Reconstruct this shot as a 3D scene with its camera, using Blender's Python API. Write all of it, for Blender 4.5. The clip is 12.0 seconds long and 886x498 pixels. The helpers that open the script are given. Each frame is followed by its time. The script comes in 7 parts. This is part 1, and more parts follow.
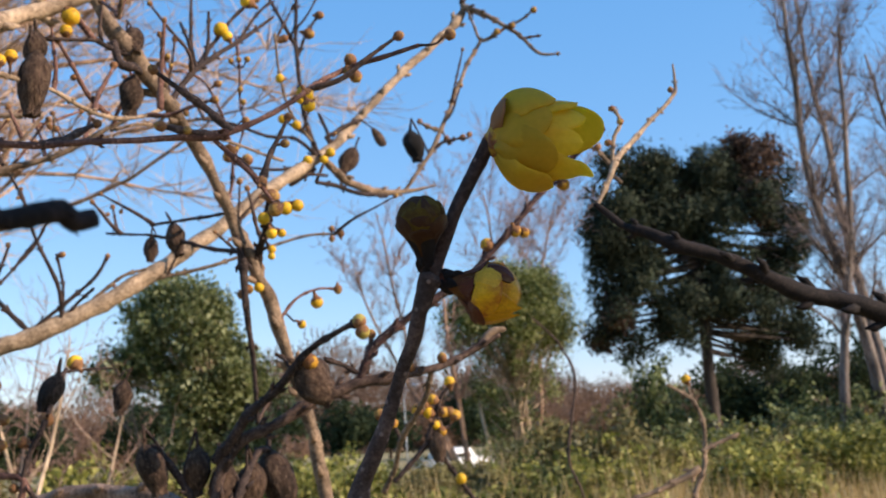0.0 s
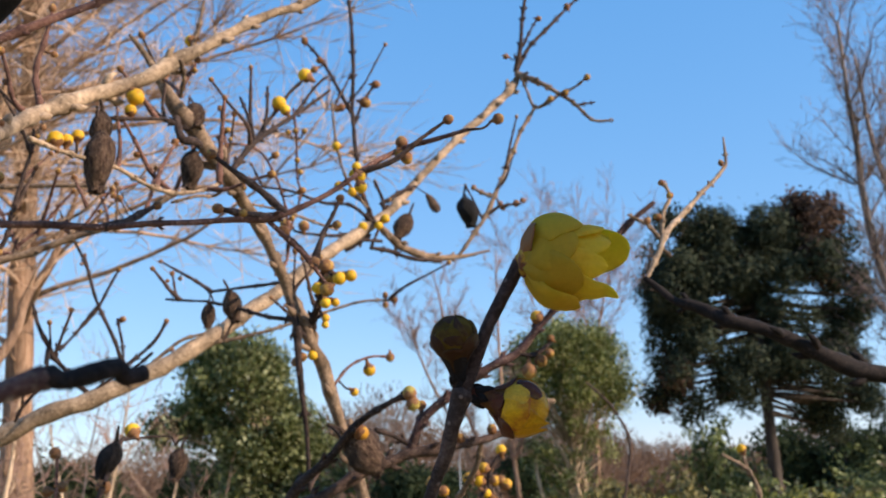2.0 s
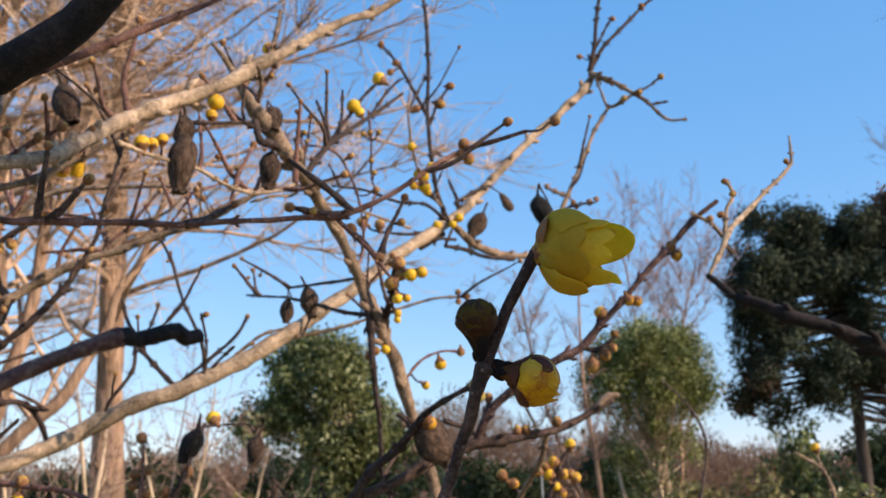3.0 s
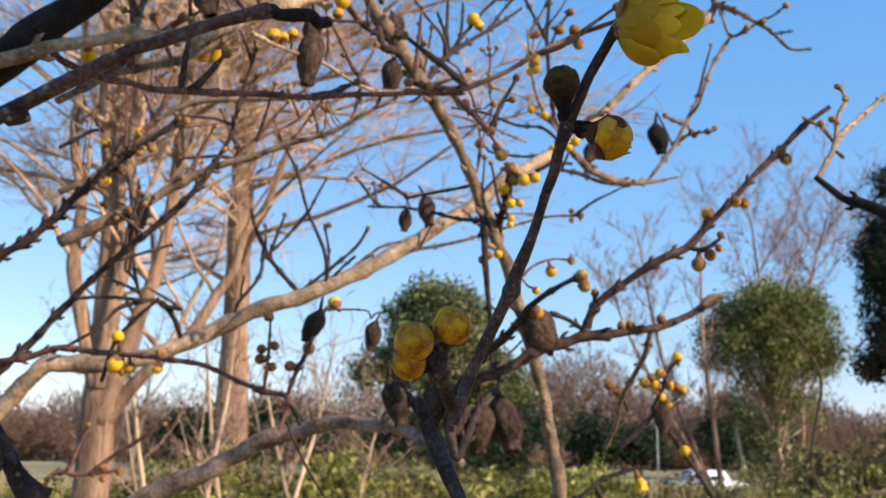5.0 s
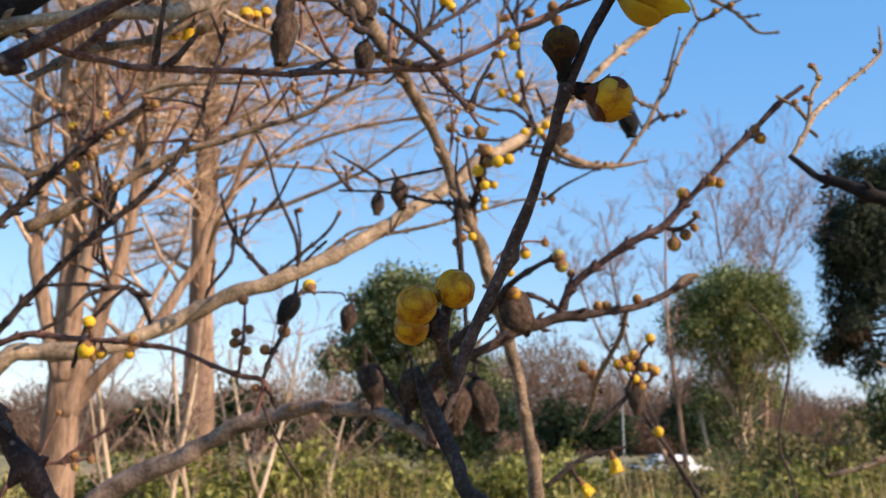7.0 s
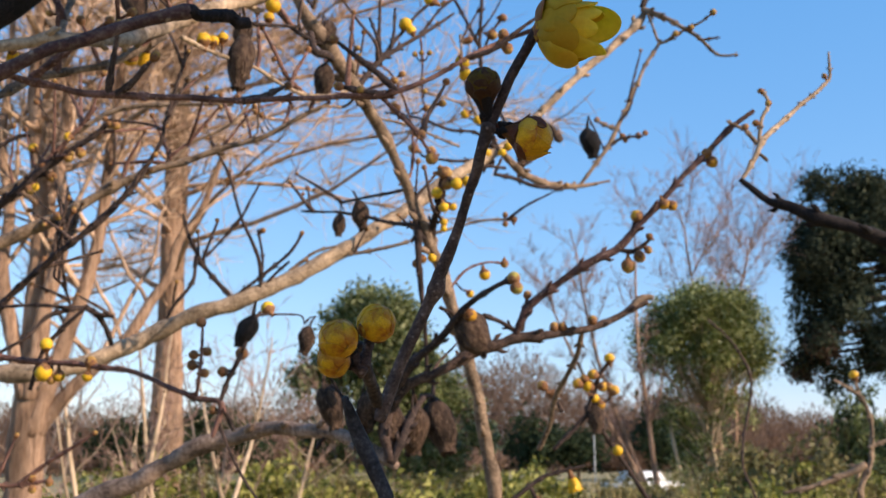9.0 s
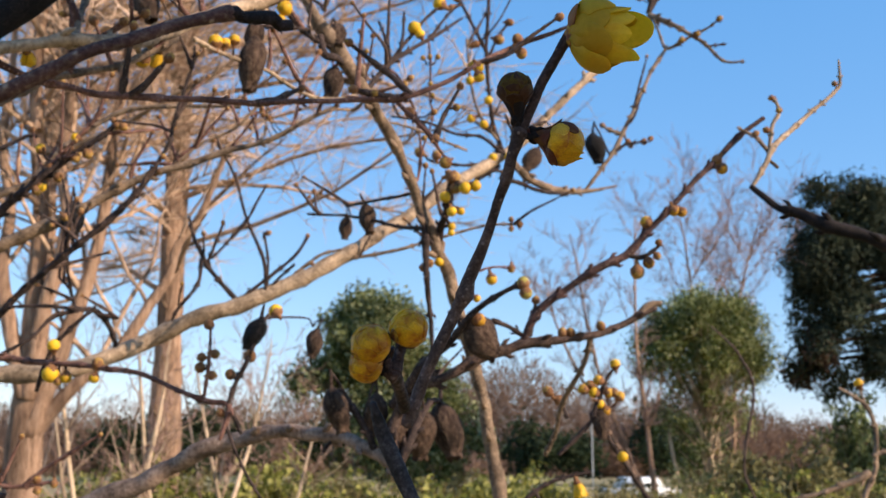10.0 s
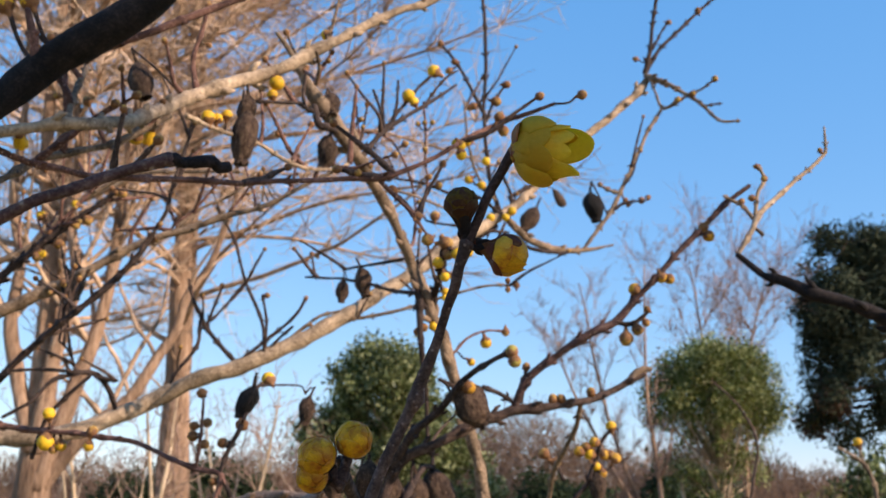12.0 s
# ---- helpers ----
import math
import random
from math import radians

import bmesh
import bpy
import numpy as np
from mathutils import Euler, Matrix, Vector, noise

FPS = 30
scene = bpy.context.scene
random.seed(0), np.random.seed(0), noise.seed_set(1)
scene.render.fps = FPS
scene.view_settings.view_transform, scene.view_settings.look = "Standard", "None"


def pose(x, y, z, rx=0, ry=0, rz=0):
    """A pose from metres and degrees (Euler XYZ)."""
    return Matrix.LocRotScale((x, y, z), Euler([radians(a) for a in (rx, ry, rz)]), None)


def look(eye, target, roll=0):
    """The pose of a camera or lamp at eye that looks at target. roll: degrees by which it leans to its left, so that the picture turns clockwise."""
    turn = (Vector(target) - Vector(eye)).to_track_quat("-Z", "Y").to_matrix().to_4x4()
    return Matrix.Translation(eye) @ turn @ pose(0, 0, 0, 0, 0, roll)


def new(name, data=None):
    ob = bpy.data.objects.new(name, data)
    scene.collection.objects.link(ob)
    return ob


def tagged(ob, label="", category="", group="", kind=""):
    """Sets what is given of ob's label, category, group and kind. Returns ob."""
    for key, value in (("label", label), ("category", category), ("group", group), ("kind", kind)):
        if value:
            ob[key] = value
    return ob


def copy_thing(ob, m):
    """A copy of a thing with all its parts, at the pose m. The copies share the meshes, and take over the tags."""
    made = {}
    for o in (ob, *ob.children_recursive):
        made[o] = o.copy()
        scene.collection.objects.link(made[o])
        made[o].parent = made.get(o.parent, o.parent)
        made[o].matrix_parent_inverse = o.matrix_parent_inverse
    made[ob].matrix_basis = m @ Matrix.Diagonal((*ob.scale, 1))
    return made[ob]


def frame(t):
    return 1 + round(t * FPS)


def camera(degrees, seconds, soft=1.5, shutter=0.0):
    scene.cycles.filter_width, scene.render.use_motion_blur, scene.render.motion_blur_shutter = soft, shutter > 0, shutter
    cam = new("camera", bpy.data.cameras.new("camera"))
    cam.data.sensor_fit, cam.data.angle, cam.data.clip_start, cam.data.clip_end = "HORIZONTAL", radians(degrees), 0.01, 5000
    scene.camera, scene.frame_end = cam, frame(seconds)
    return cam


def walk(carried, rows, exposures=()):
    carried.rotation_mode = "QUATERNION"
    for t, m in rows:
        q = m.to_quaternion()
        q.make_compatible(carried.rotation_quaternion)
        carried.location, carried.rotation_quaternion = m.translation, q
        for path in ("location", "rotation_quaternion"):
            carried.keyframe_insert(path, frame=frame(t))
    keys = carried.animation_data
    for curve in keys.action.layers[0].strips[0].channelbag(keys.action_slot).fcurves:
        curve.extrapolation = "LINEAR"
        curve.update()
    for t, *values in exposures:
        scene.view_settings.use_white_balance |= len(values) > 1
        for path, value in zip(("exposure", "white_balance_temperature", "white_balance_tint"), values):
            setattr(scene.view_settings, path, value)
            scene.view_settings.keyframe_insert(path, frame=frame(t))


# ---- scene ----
cam = camera(44.0, 12.0)
PATH = [
    (0, look((-0.0121, 0.0642, 1.5468), (0.3353, 2.0056, 1.8793), -3.82)),
    (0.5, look((-0.0098, 0.0646, 1.5491), (0.3146, 2.0035, 1.9173), -3.46)),
    (1, look((-0.0132, 0.0615, 1.5517), (0.3087, 1.9936, 1.9561), -3.03)),
    (1.5, look((-0.0168, 0.0599, 1.5524), (0.2837, 1.9890, 1.9863), -3.00)),
    (2, look((-0.0096, 0.0524, 1.5543), (0.2394, 1.9872, 1.9953), -2.97)),
    (2.5, look((-0.0029, 0.0399, 1.5488), (0.1668, 1.9838, 1.9873), -2.47)),
    (3, look((-0.0022, 0.0276, 1.5469), (0.0987, 1.9745, 1.9932), -1.97)),
    (3.2, look((-0.0007, 0.0245, 1.5424), (0.0676, 1.9718, 1.9937), -1.60)),
    (4.8, look((0.0033, 0.0002, 1.5037), (-0.1010, 1.9608, 1.8849), 0.81)),
    (5, look((0.0025, 0.0023, 1.5015), (-0.1157, 1.9651, 1.8668), 0.78)),
    (5.5, look((-0.0002, 0.0047, 1.4978), (-0.1018, 1.9718, 1.8442), 0.71)),
    (6, look((-0.0027, 0.0064, 1.4985), (-0.0844, 1.9751, 1.8414), 0.48)),
    (6.5, look((-0.0054, 0.0084, 1.4995), (-0.0744, 1.9772, 1.8446), 0.42)),
    (6.7, look((-0.0051, 0.0082, 1.4983), (-0.0676, 1.9771, 1.8436), 0.22)),
    (8.3, look((0.0040, 0.0011, 1.4961), (-0.0103, 1.9695, 1.8497), -0.21)),
    (8.5, look((0.0086, 0.0007, 1.4966), (0.0084, 1.9682, 1.8560), -0.37)),
    (9, look((0.0053, -0.0007, 1.4995), (0.0020, 1.9637, 1.8753), -0.30)),
    (9.5, look((0.0000, 0.0000, 1.5000), (0.0000, 1.9639, 1.8785), 0.00)),
    (10, look((-0.0013, 0.0006, 1.5000), (-0.0038, 1.9636, 1.8828), 0.20)),
    (10.5, look((0.0011, -0.0038, 1.5020), (-0.0092, 1.9547, 1.9072), 0.33)),
    (11, look((0.0050, -0.0083, 1.5075), (0.0029, 1.9438, 1.9428), 0.28)),
    (11.5, look((0.0096, -0.0114, 1.5099), (0.0031, 1.9347, 1.9711), 0.05)),
    (12, look((0.0121, -0.0121, 1.5109), (-0.0075, 1.9317, 1.9814), 0.04)),
]
walk(cam, PATH, [(0, 0.53, 6000, 10), (12, 0.53, 6000, 10)])
cam.data.dof.use_dof = True
cam.data.dof.focus_distance = 0.24
cam.data.dof.aperture_fstop = 60.0

# ---- light ----
SUN_AZ, SUN_EL = radians(-27), radians(26)      # azimuth from +x towards +y
sun_way = Vector((math.cos(SUN_EL) * math.cos(SUN_AZ), math.cos(SUN_EL) * math.sin(SUN_AZ), math.sin(SUN_EL)))
world = bpy.data.worlds.new("winter_sky")
scene.world = world
world.use_nodes = True
wn = world.node_tree
sky = wn.nodes.new("ShaderNodeTexSky")
sky.sky_type, sky.sun_disc = "NISHITA", False
sky.sun_elevation, sky.sun_rotation = SUN_EL, radians(90) - SUN_AZ
sky.air_density, sky.dust_density, sky.ozone_density = 1.0, 0.05, 3.5
# clear winter air: the blue stays even down to the horizon
thin = wn.nodes.new("ShaderNodeMix")
thin.data_type, thin.blend_type, thin.inputs[0].default_value, thin.inputs[7].default_value = "RGBA", "MULTIPLY", 1.0, (0.82, 0.6, 0.4, 1)
wn.links.new(sky.outputs[0], thin.inputs[6])
clear = wn.nodes.new("ShaderNodeMix")
clear.data_type, clear.blend_type, clear.inputs[0].default_value, clear.inputs[7].default_value = "RGBA", "ADD", 1.0, (0.08, 1.0, 2.62, 1)
wn.links.new(thin.outputs[2], clear.inputs[6])
wn.links.new(clear.outputs[2], wn.nodes["Background"].inputs[0])
wn.nodes["Background"].inputs[1].default_value = 0.140
sun = new("sun", bpy.data.lights.new("sun", "SUN"))
sun.data.energy, sun.data.angle, sun.data.color = 5.2, radians(0.6), (1.0, 0.80, 0.60)
sun.rotation_mode = "QUATERNION"
sun.rotation_quaternion = sun_way.to_track_quat("Z", "Y")
sun.location = sun_way * 50


# ---- materials ----
def material(name):
    m = bpy.data.materials.new(name)
    m.use_nodes = True
    return m, m.node_tree.nodes, m.node_tree.links, m.node_tree.nodes["Principled BSDF"]


def noise_node(nodes, links, coords, scale, detail=4, rough=0.6):
    n = nodes.new("ShaderNodeTexNoise")
    n.inputs["Scale"].default_value, n.inputs["Detail"].default_value, n.inputs["Roughness"].default_value = scale, detail, rough
    links.new(coords, n.inputs["Vector"])
    return n


def ramp_node(nodes, links, fac, stops):
    r = nodes.new("ShaderNodeValToRGB")
    while len(r.color_ramp.elements) < len(stops):
        r.color_ramp.elements.new(0.5)
    for e, (at, c) in zip(r.color_ramp.elements, stops):
        e.position, e.color = at, (*c, 1)
    links.new(fac, r.inputs[0])
    return r


def mixed(nodes, links, fac, a, b, mode="MIX"):
    m = nodes.new("ShaderNodeMix")
    m.data_type, m.blend_type = "RGBA", mode
    for socket, value in ((m.inputs[0], fac), (m.inputs[6], a), (m.inputs[7], b)):
        if isinstance(value, (int, float)):
            socket.default_value = value
        elif isinstance(value, tuple):
            socket.default_value = (*value, 1)
        else:
            links.new(value, socket)
    return m.outputs[2]


def bark(name, dark, mid, light, grain, spot, rough=0.85, relief=0.5, dist=0.0004, stretch=1.0, lenticels=1.0):
    """Bark: streaky colour at two scales, pale lenticels, fine relief. grain and spot: features per metre."""
    m, n, l, p = material(name)
    tc = n.new("ShaderNodeTexCoord").outputs["Object"]
    if stretch != 1.0:
        mp = n.new("ShaderNodeMapping")
        mp.inputs["Scale"].default_value = (1, 1, stretch)
        l.new(tc, mp.inputs["Vector"])
        tc = mp.outputs[0]
    big = noise_node(n, l, tc, grain * 0.15, 3)
    fine = noise_node(n, l, tc, grain, 6, 0.7)
    base = ramp_node(n, l, fine.outputs[0], [(0.28, dark), (0.5, mid), (0.74, light)])
    shade = ramp_node(n, l, big.outputs[0], [(0.35, (0.42, 0.4, 0.38)), (0.65, (1.2, 1.16, 1.12))])
    col = mixed(n, l, 1.0, base.outputs[0], shade.outputs[0], "MULTIPLY")
    v = n.new("ShaderNodeTexVoronoi")
    v.inputs["Scale"].default_value = spot
    l.new(tc, v.inputs["Vector"])
    dots = ramp_node(n, l, v.outputs["Distance"], [(0.12, (lenticels,) * 3), (0.24, (0, 0, 0))])
    col = mixed(n, l, dots.outputs[0], col, tuple(min(1, c * 1.35) for c in light))
    l.new(col, p.inputs["Base Color"])
    p.inputs["Roughness"].default_value = rough
    p.inputs["Specular IOR Level"].default_value = 0.25
    add = n.new("ShaderNodeMath")
    add.operation = "ADD"
    l.new(fine.outputs[0], add.inputs[0])
    l.new(dots.outputs[0], add.inputs[1])
    b = n.new("ShaderNodeBump")
    b.inputs["Strength"].default_value, b.inputs["Distance"].default_value = relief, dist
    l.new(add.outputs[0], b.inputs["Height"])
    l.new(b.outputs[0], p.inputs["Normal"])
    return m


def petal(name, base, blotch, glow, scale, amount=0.5, rough=0.45, grain=1.0):
    """Waxy yellow tepals: blotches of brown, light through them."""
    m, n, l, p = material(name)
    tc = n.new("ShaderNodeTexCoord").outputs["Object"]
    big = noise_node(n, l, tc, scale, 4)
    fine = noise_node(n, l, tc, scale * 9, 4)
    r = ramp_node(n, l, big.outputs[0], [(amount - 0.03, base), (amount + 0.2, blotch)])
    streak = ramp_node(n, l, fine.outputs[0], [(0.3, (1 - 0.22 * grain, 1 - 0.24 * grain, 1 - 0.3 * grain)), (0.7, (1 + 0.1 * grain,) * 3)])
    info = n.new("ShaderNodeObjectInfo")
    vary = ramp_node(n, l, info.outputs["Random"], [(0.0, (0.8, 0.72, 0.6)), (1.0, (1.1, 1.08, 1.0))])
    col = mixed(n, l, 1.0, r.outputs[0], streak.outputs[0], "MULTIPLY")
    col = mixed(n, l, 1.0, col, vary.outputs[0], "MULTIPLY")
    l.new(col, p.inputs["Base Color"])
    p.inputs["Roughness"].default_value = rough
    p.inputs["Specular IOR Level"].default_value = 0.22
    b = n.new("ShaderNodeBump")
    b.inputs["Strength"].default_value, b.inputs["Distance"].default_value = 0.3 * grain, 0.0002
    l.new(fine.outputs[0], b.inputs["Height"])
    l.new(b.outputs[0], p.inputs["Normal"])
    t = n.new("ShaderNodeBsdfTranslucent")
    l.new(col, t.inputs[0])
    mix = n.new("ShaderNodeMixShader")
    mix.inputs[0].default_value = glow
    l.new(p.outputs[0], mix.inputs[1])
    l.new(t.outputs[0], mix.inputs[2])
    l.new(mix.outputs[0], n["Material Output"].inputs[0])
    return m


def leafage(name, a, b, c, scale, glow=0.3, rough=0.5):
    """Leaves: colour by island and by clump, a little light through them."""
    m, n, l, p = material(name)
    geo = n.new("ShaderNodeNewGeometry")
    tc = n.new("ShaderNodeTexCoord").outputs["Object"]
    clump = noise_node(n, l, tc, scale, 2)
    r = ramp_node(n, l, geo.outputs["Random Per Island"], [(0.0, a), (0.55, b), (1.0, c)])
    tone = ramp_node(n, l, clump.outputs[0], [(0.3, (0.65, 0.65, 0.6)), (0.7, (1.2, 1.2, 1.1))])
    col = mixed(n, l, 1.0, r.outputs[0], tone.outputs[0], "MULTIPLY")
    l.new(col, p.inputs["Base Color"])
    p.inputs["Roughness"].default_value = rough
    p.inputs["Specular IOR Level"].default_value = 0.2
    t = n.new("ShaderNodeBsdfTranslucent")
    l.new(col, t.inputs[0])
    mix = n.new("ShaderNodeMixShader")
    mix.inputs[0].default_value = glow
    l.new(p.outputs[0], mix.inputs[1])
    l.new(t.outputs[0], mix.inputs[2])
    l.new(mix.outputs[0], n["Material Output"].inputs[0])
    return m


BARK_TWIG = bark("bark_twig", (0.028, 0.018, 0.014), (0.08, 0.05, 0.039), (0.19, 0.13, 0.1), 900, 420, lenticels=0.6)
BARK_NEAR = bark("bark_slender_shoot", (0.018, 0.01, 0.008), (0.05, 0.028, 0.023), (0.12, 0.075, 0.06), 900, 420)
BARK_SHOOT = bark("bark_grey_brown_shoot", (0.034, 0.021, 0.017), (0.095, 0.06, 0.05), (0.18, 0.125, 0.105), 1100, 520, lenticels=0.7)
BARK_DEAD = bark("bark_dead_grey", (0.012, 0.01, 0.011), (0.036, 0.03, 0.032), (0.09, 0.078, 0.08), 1000, 480, lenticels=0.3)
BARK_STUMP = bark("bark_near_black_stump", (0.006, 0.004, 0.004), (0.017, 0.011, 0.011), (0.05, 0.035, 0.033), 900, 420, relief=0.8, lenticels=0.1)
BARK_BROKEN = bark("bark_broken_twig", (0.028, 0.014, 0.012), (0.09, 0.046, 0.042), (0.2, 0.145, 0.11), 900, 420)
BARK_DARK = bark("bark_dark", (0.016, 0.011, 0.009), (0.046, 0.03, 0.025), (0.13, 0.088, 0.072), 700, 350, lenticels=0.6)
# near-black tone puts the shade of a limb and a bough into their bark
BARK_SHADED = bark("bark_shaded", (0.006, 0.004, 0.004), (0.015, 0.01, 0.008), (0.042, 0.028, 0.023), 700, 350, lenticels=0.15)
BARK_RED = bark("bark_russet", (0.06, 0.03, 0.024), (0.17, 0.085, 0.065), (0.28, 0.16, 0.12), 700, 400)
BARK_GREY = bark("bark_grey", (0.06, 0.039, 0.026), (0.23, 0.158, 0.104), (0.4, 0.29, 0.195), 420, 260, lenticels=0.35)
BARK_LOW = bark("bark_warm_brown", (0.085, 0.055, 0.04), (0.29, 0.2, 0.15), (0.46, 0.34, 0.27), 380, 260, lenticels=0.35)
BARK_PALE = bark("bark_pale", (0.12, 0.082, 0.054), (0.37, 0.265, 0.175), (0.55, 0.42, 0.29), 300, 240, lenticels=0.35)
BARK_TREE = bark("bark_tree", (0.12, 0.072, 0.048), (0.38, 0.24, 0.155), (0.56, 0.385, 0.27), 26, 10, 0.92, 1.0, 0.04, 0.22, 0.0)
BARK_LIMB = bark("bark_limb", (0.24, 0.15, 0.1), (0.52, 0.35, 0.23), (0.66, 0.48, 0.34), 24, 14, 0.9, 0.6, 0.02, 1.0, 0.0)
BARK_TREE_DARK = bark("bark_tree_dark", (0.03, 0.024, 0.02), (0.07, 0.055, 0.045), (0.13, 0.1, 0.08), 20, 14, 0.9, 0.6, 0.02, 0.12, 0.0)
BARK_TREE_PALE = bark("bark_tree_pale", (0.28, 0.2, 0.125), (0.54, 0.41, 0.28), (0.68, 0.54, 0.39), 20, 14, 0.9, 0.6, 0.02, 0.12, 0.0)
BARK_TREE_GREY = bark("bark_tree_grey", (0.1, 0.078, 0.066), (0.24, 0.19, 0.16), (0.35, 0.285, 0.245), 20, 14, 0.9, 0.8, 0.03, 0.3, 0.0)
TWIGS_TAN = bark("twigs_tan", (0.45, 0.295, 0.2), (0.67, 0.475, 0.335), (0.78, 0.59, 0.445), 10, 8, 0.9, 0.1, 0.005, 1.0, 0.0)
TWIGS_PINK = bark("twigs_pinkish_brown", (0.16, 0.1, 0.08), (0.33, 0.215, 0.175), (0.45, 0.31, 0.26), 10, 8, 0.9, 0.1, 0.005, 1.0, 0.0)
TWIGS_GREY = bark("twigs_grey", (0.11, 0.08, 0.07), (0.22, 0.165, 0.145), (0.32, 0.25, 0.22), 10, 8, 0.9, 0.1, 0.005, 1.0, 0.0)
BUD_YELLOW = petal("bud_yellow", (0.82, 0.52, 0.025), (0.5, 0.24, 0.05), 0.15, 1.6, 0.56)
BUD_SCALE = petal("bud_scale", (0.26, 0.13, 0.06), (0.12, 0.055, 0.035), 0.05, 2.5, 0.5, 0.7)
BUD_BROWN = petal("bud_brown", (0.46, 0.29, 0.08), (0.2, 0.085, 0.045), 0.08, 2.2, 0.5, 0.65)
BUD_OCHRE = petal("bud_ochre", (0.66, 0.38, 0.035), (0.32, 0.15, 0.045), 0.12, 1.8, 0.5, 0.55)
BUD_OLIVE = petal("bud_olive", (0.4, 0.33, 0.08), (0.2, 0.12, 0.05), 0.1, 2.0, 0.52, 0.6)
BUD_WAX = petal("bud_wax", (0.74, 0.4, 0.008), (0.5, 0.2, 0.012), 0.3, 1.3, 0.5, 0.42)
BUD_GOLD = petal("bud_gold", (0.68, 0.36, 0.006), (0.36, 0.1, 0.01), 0.15, 1.1, 0.46, 0.4)
BUD_WAX_OLIVE = petal("bud_wax_olive", (0.1, 0.06, 0.004), (0.045, 0.02, 0.006), 0.1, 1.6, 0.48, 0.85)
BUD_DUSK = petal("bud_dusk", (0.05, 0.019, 0.007), (0.09, 0.05, 0.006), 0.1, 1.4, 0.52, 0.7)
BUD_MAROON = petal("bud_maroon", (0.1, 0.028, 0.013), (0.17, 0.08, 0.018), 0.08, 1.8, 0.52, 0.55)
BUD_RUSSET = petal("bud_russet", (0.17, 0.055, 0.022), (0.5, 0.3, 0.03), 0.12, 2.2, 0.46, 0.55)
PETAL = petal("petal_yellow", (0.88, 0.7, 0.08), (0.8, 0.59, 0.05), 0.7, 110, 0.6, 0.45, 0.3)
POD = bark("dry_pod", (0.016, 0.01, 0.008), (0.075, 0.044, 0.028), (0.21, 0.138, 0.092), 6, 11, 0.8, 0.6, 0.05, 0.45, 0.6)
# black for withered pods; on other pods it paints in their shade
POD_BLACK = bark("black_shaded_pod", (0.004, 0.003, 0.003), (0.012, 0.009, 0.008), (0.035, 0.025, 0.02), 6, 11, 0.75, 0.6, 0.05, 0.45, 0.2)
DRY_LEAF = bark("dry_leaf", (0.05, 0.03, 0.02), (0.13, 0.08, 0.05), (0.22, 0.14, 0.09), 6, 8, 0.8, 0.4, 0.03)
# the palest leaf tone stands in for sun glints on the crown
LEAF_ROUND = leafage("leaf_olive_evergreen", (0.05, 0.062, 0.014), (0.18, 0.2, 0.05), (0.62, 0.6, 0.29), 0.9, 0.5, 0.28)
LEAF_LOOSE = leafage("leaf_loose_evergreen", (0.055, 0.07, 0.022), (0.16, 0.18, 0.065), (0.46, 0.46, 0.25), 0.7, 0.45, 0.35)
LEAF_DARK = leafage("leaf_dark", (0.022, 0.031, 0.02), (0.042, 0.054, 0.033), (0.085, 0.088, 0.055), 0.6, 0.1, 0.85)
LEAF_RUST = leafage("leaf_rust", (0.07, 0.042, 0.03), (0.11, 0.065, 0.047), (0.15, 0.095, 0.07), 0.6, 0.12, 0.85)
LEAF_SHRUB = leafage("leaf_shrub", (0.07, 0.08, 0.016), (0.24, 0.24, 0.05), (0.58, 0.52, 0.17), 1.4, 0.4)
# pale third tone paints glints onto otherwise dark leaves
LEAF_GLOSSY = leafage("leaf_glossy", (0.04, 0.055, 0.018), (0.11, 0.13, 0.042), (0.36, 0.37, 0.16), 0.9, 0.3, 0.35)
LEAF_OLIVE = leafage("leaf_olive", (0.14, 0.12, 0.045), (0.22, 0.19, 0.075), (0.34, 0.28, 0.12), 0.9)
GRASS_DRY = leafage("dry_grass", (0.3, 0.2, 0.08), (0.5, 0.36, 0.17), (0.66, 0.5, 0.27), 0.7, 0.4)
WOODS = leafage("far_wood_twigs", (0.18, 0.11, 0.075), (0.25, 0.155, 0.11), (0.32, 0.205, 0.15), 0.07, 0.5, 0.9)
WOODS_GREEN = leafage("far_wood_green", (0.03, 0.045, 0.02), (0.045, 0.06, 0.03), (0.06, 0.075, 0.035), 0.1, 0.45, 0.8)


def earth():
    m, n, l, p = material("meadow")
    tc = n.new("ShaderNodeTexCoord").outputs["Object"]
    a, b = noise_node(n, l, tc, 0.12, 5), noise_node(n, l, tc, 9, 6, 0.7)
    r = ramp_node(n, l, a.outputs[0], [(0.35, (0.22, 0.19, 0.07)), (0.5, (0.32, 0.26, 0.12)), (0.66, (0.45, 0.33, 0.18))])
    f = ramp_node(n, l, b.outputs[0], [(0.3, (0.5, 0.5, 0.45)), (0.7, (1.2, 1.2, 1.15))])
    l.new(mixed(n, l, 1.0, r.outputs[0], f.outputs[0], "MULTIPLY"), p.inputs["Base Color"])
    p.inputs["Roughness"].default_value = 0.95
    bump = n.new("ShaderNodeBump")
    bump.inputs["Strength"].default_value, bump.inputs["Distance"].default_value = 0.8, 0.08
    l.new(b.outputs[0], bump.inputs["Height"])
    l.new(bump.outputs[0], p.inputs["Normal"])
    return m


EARTH = earth()


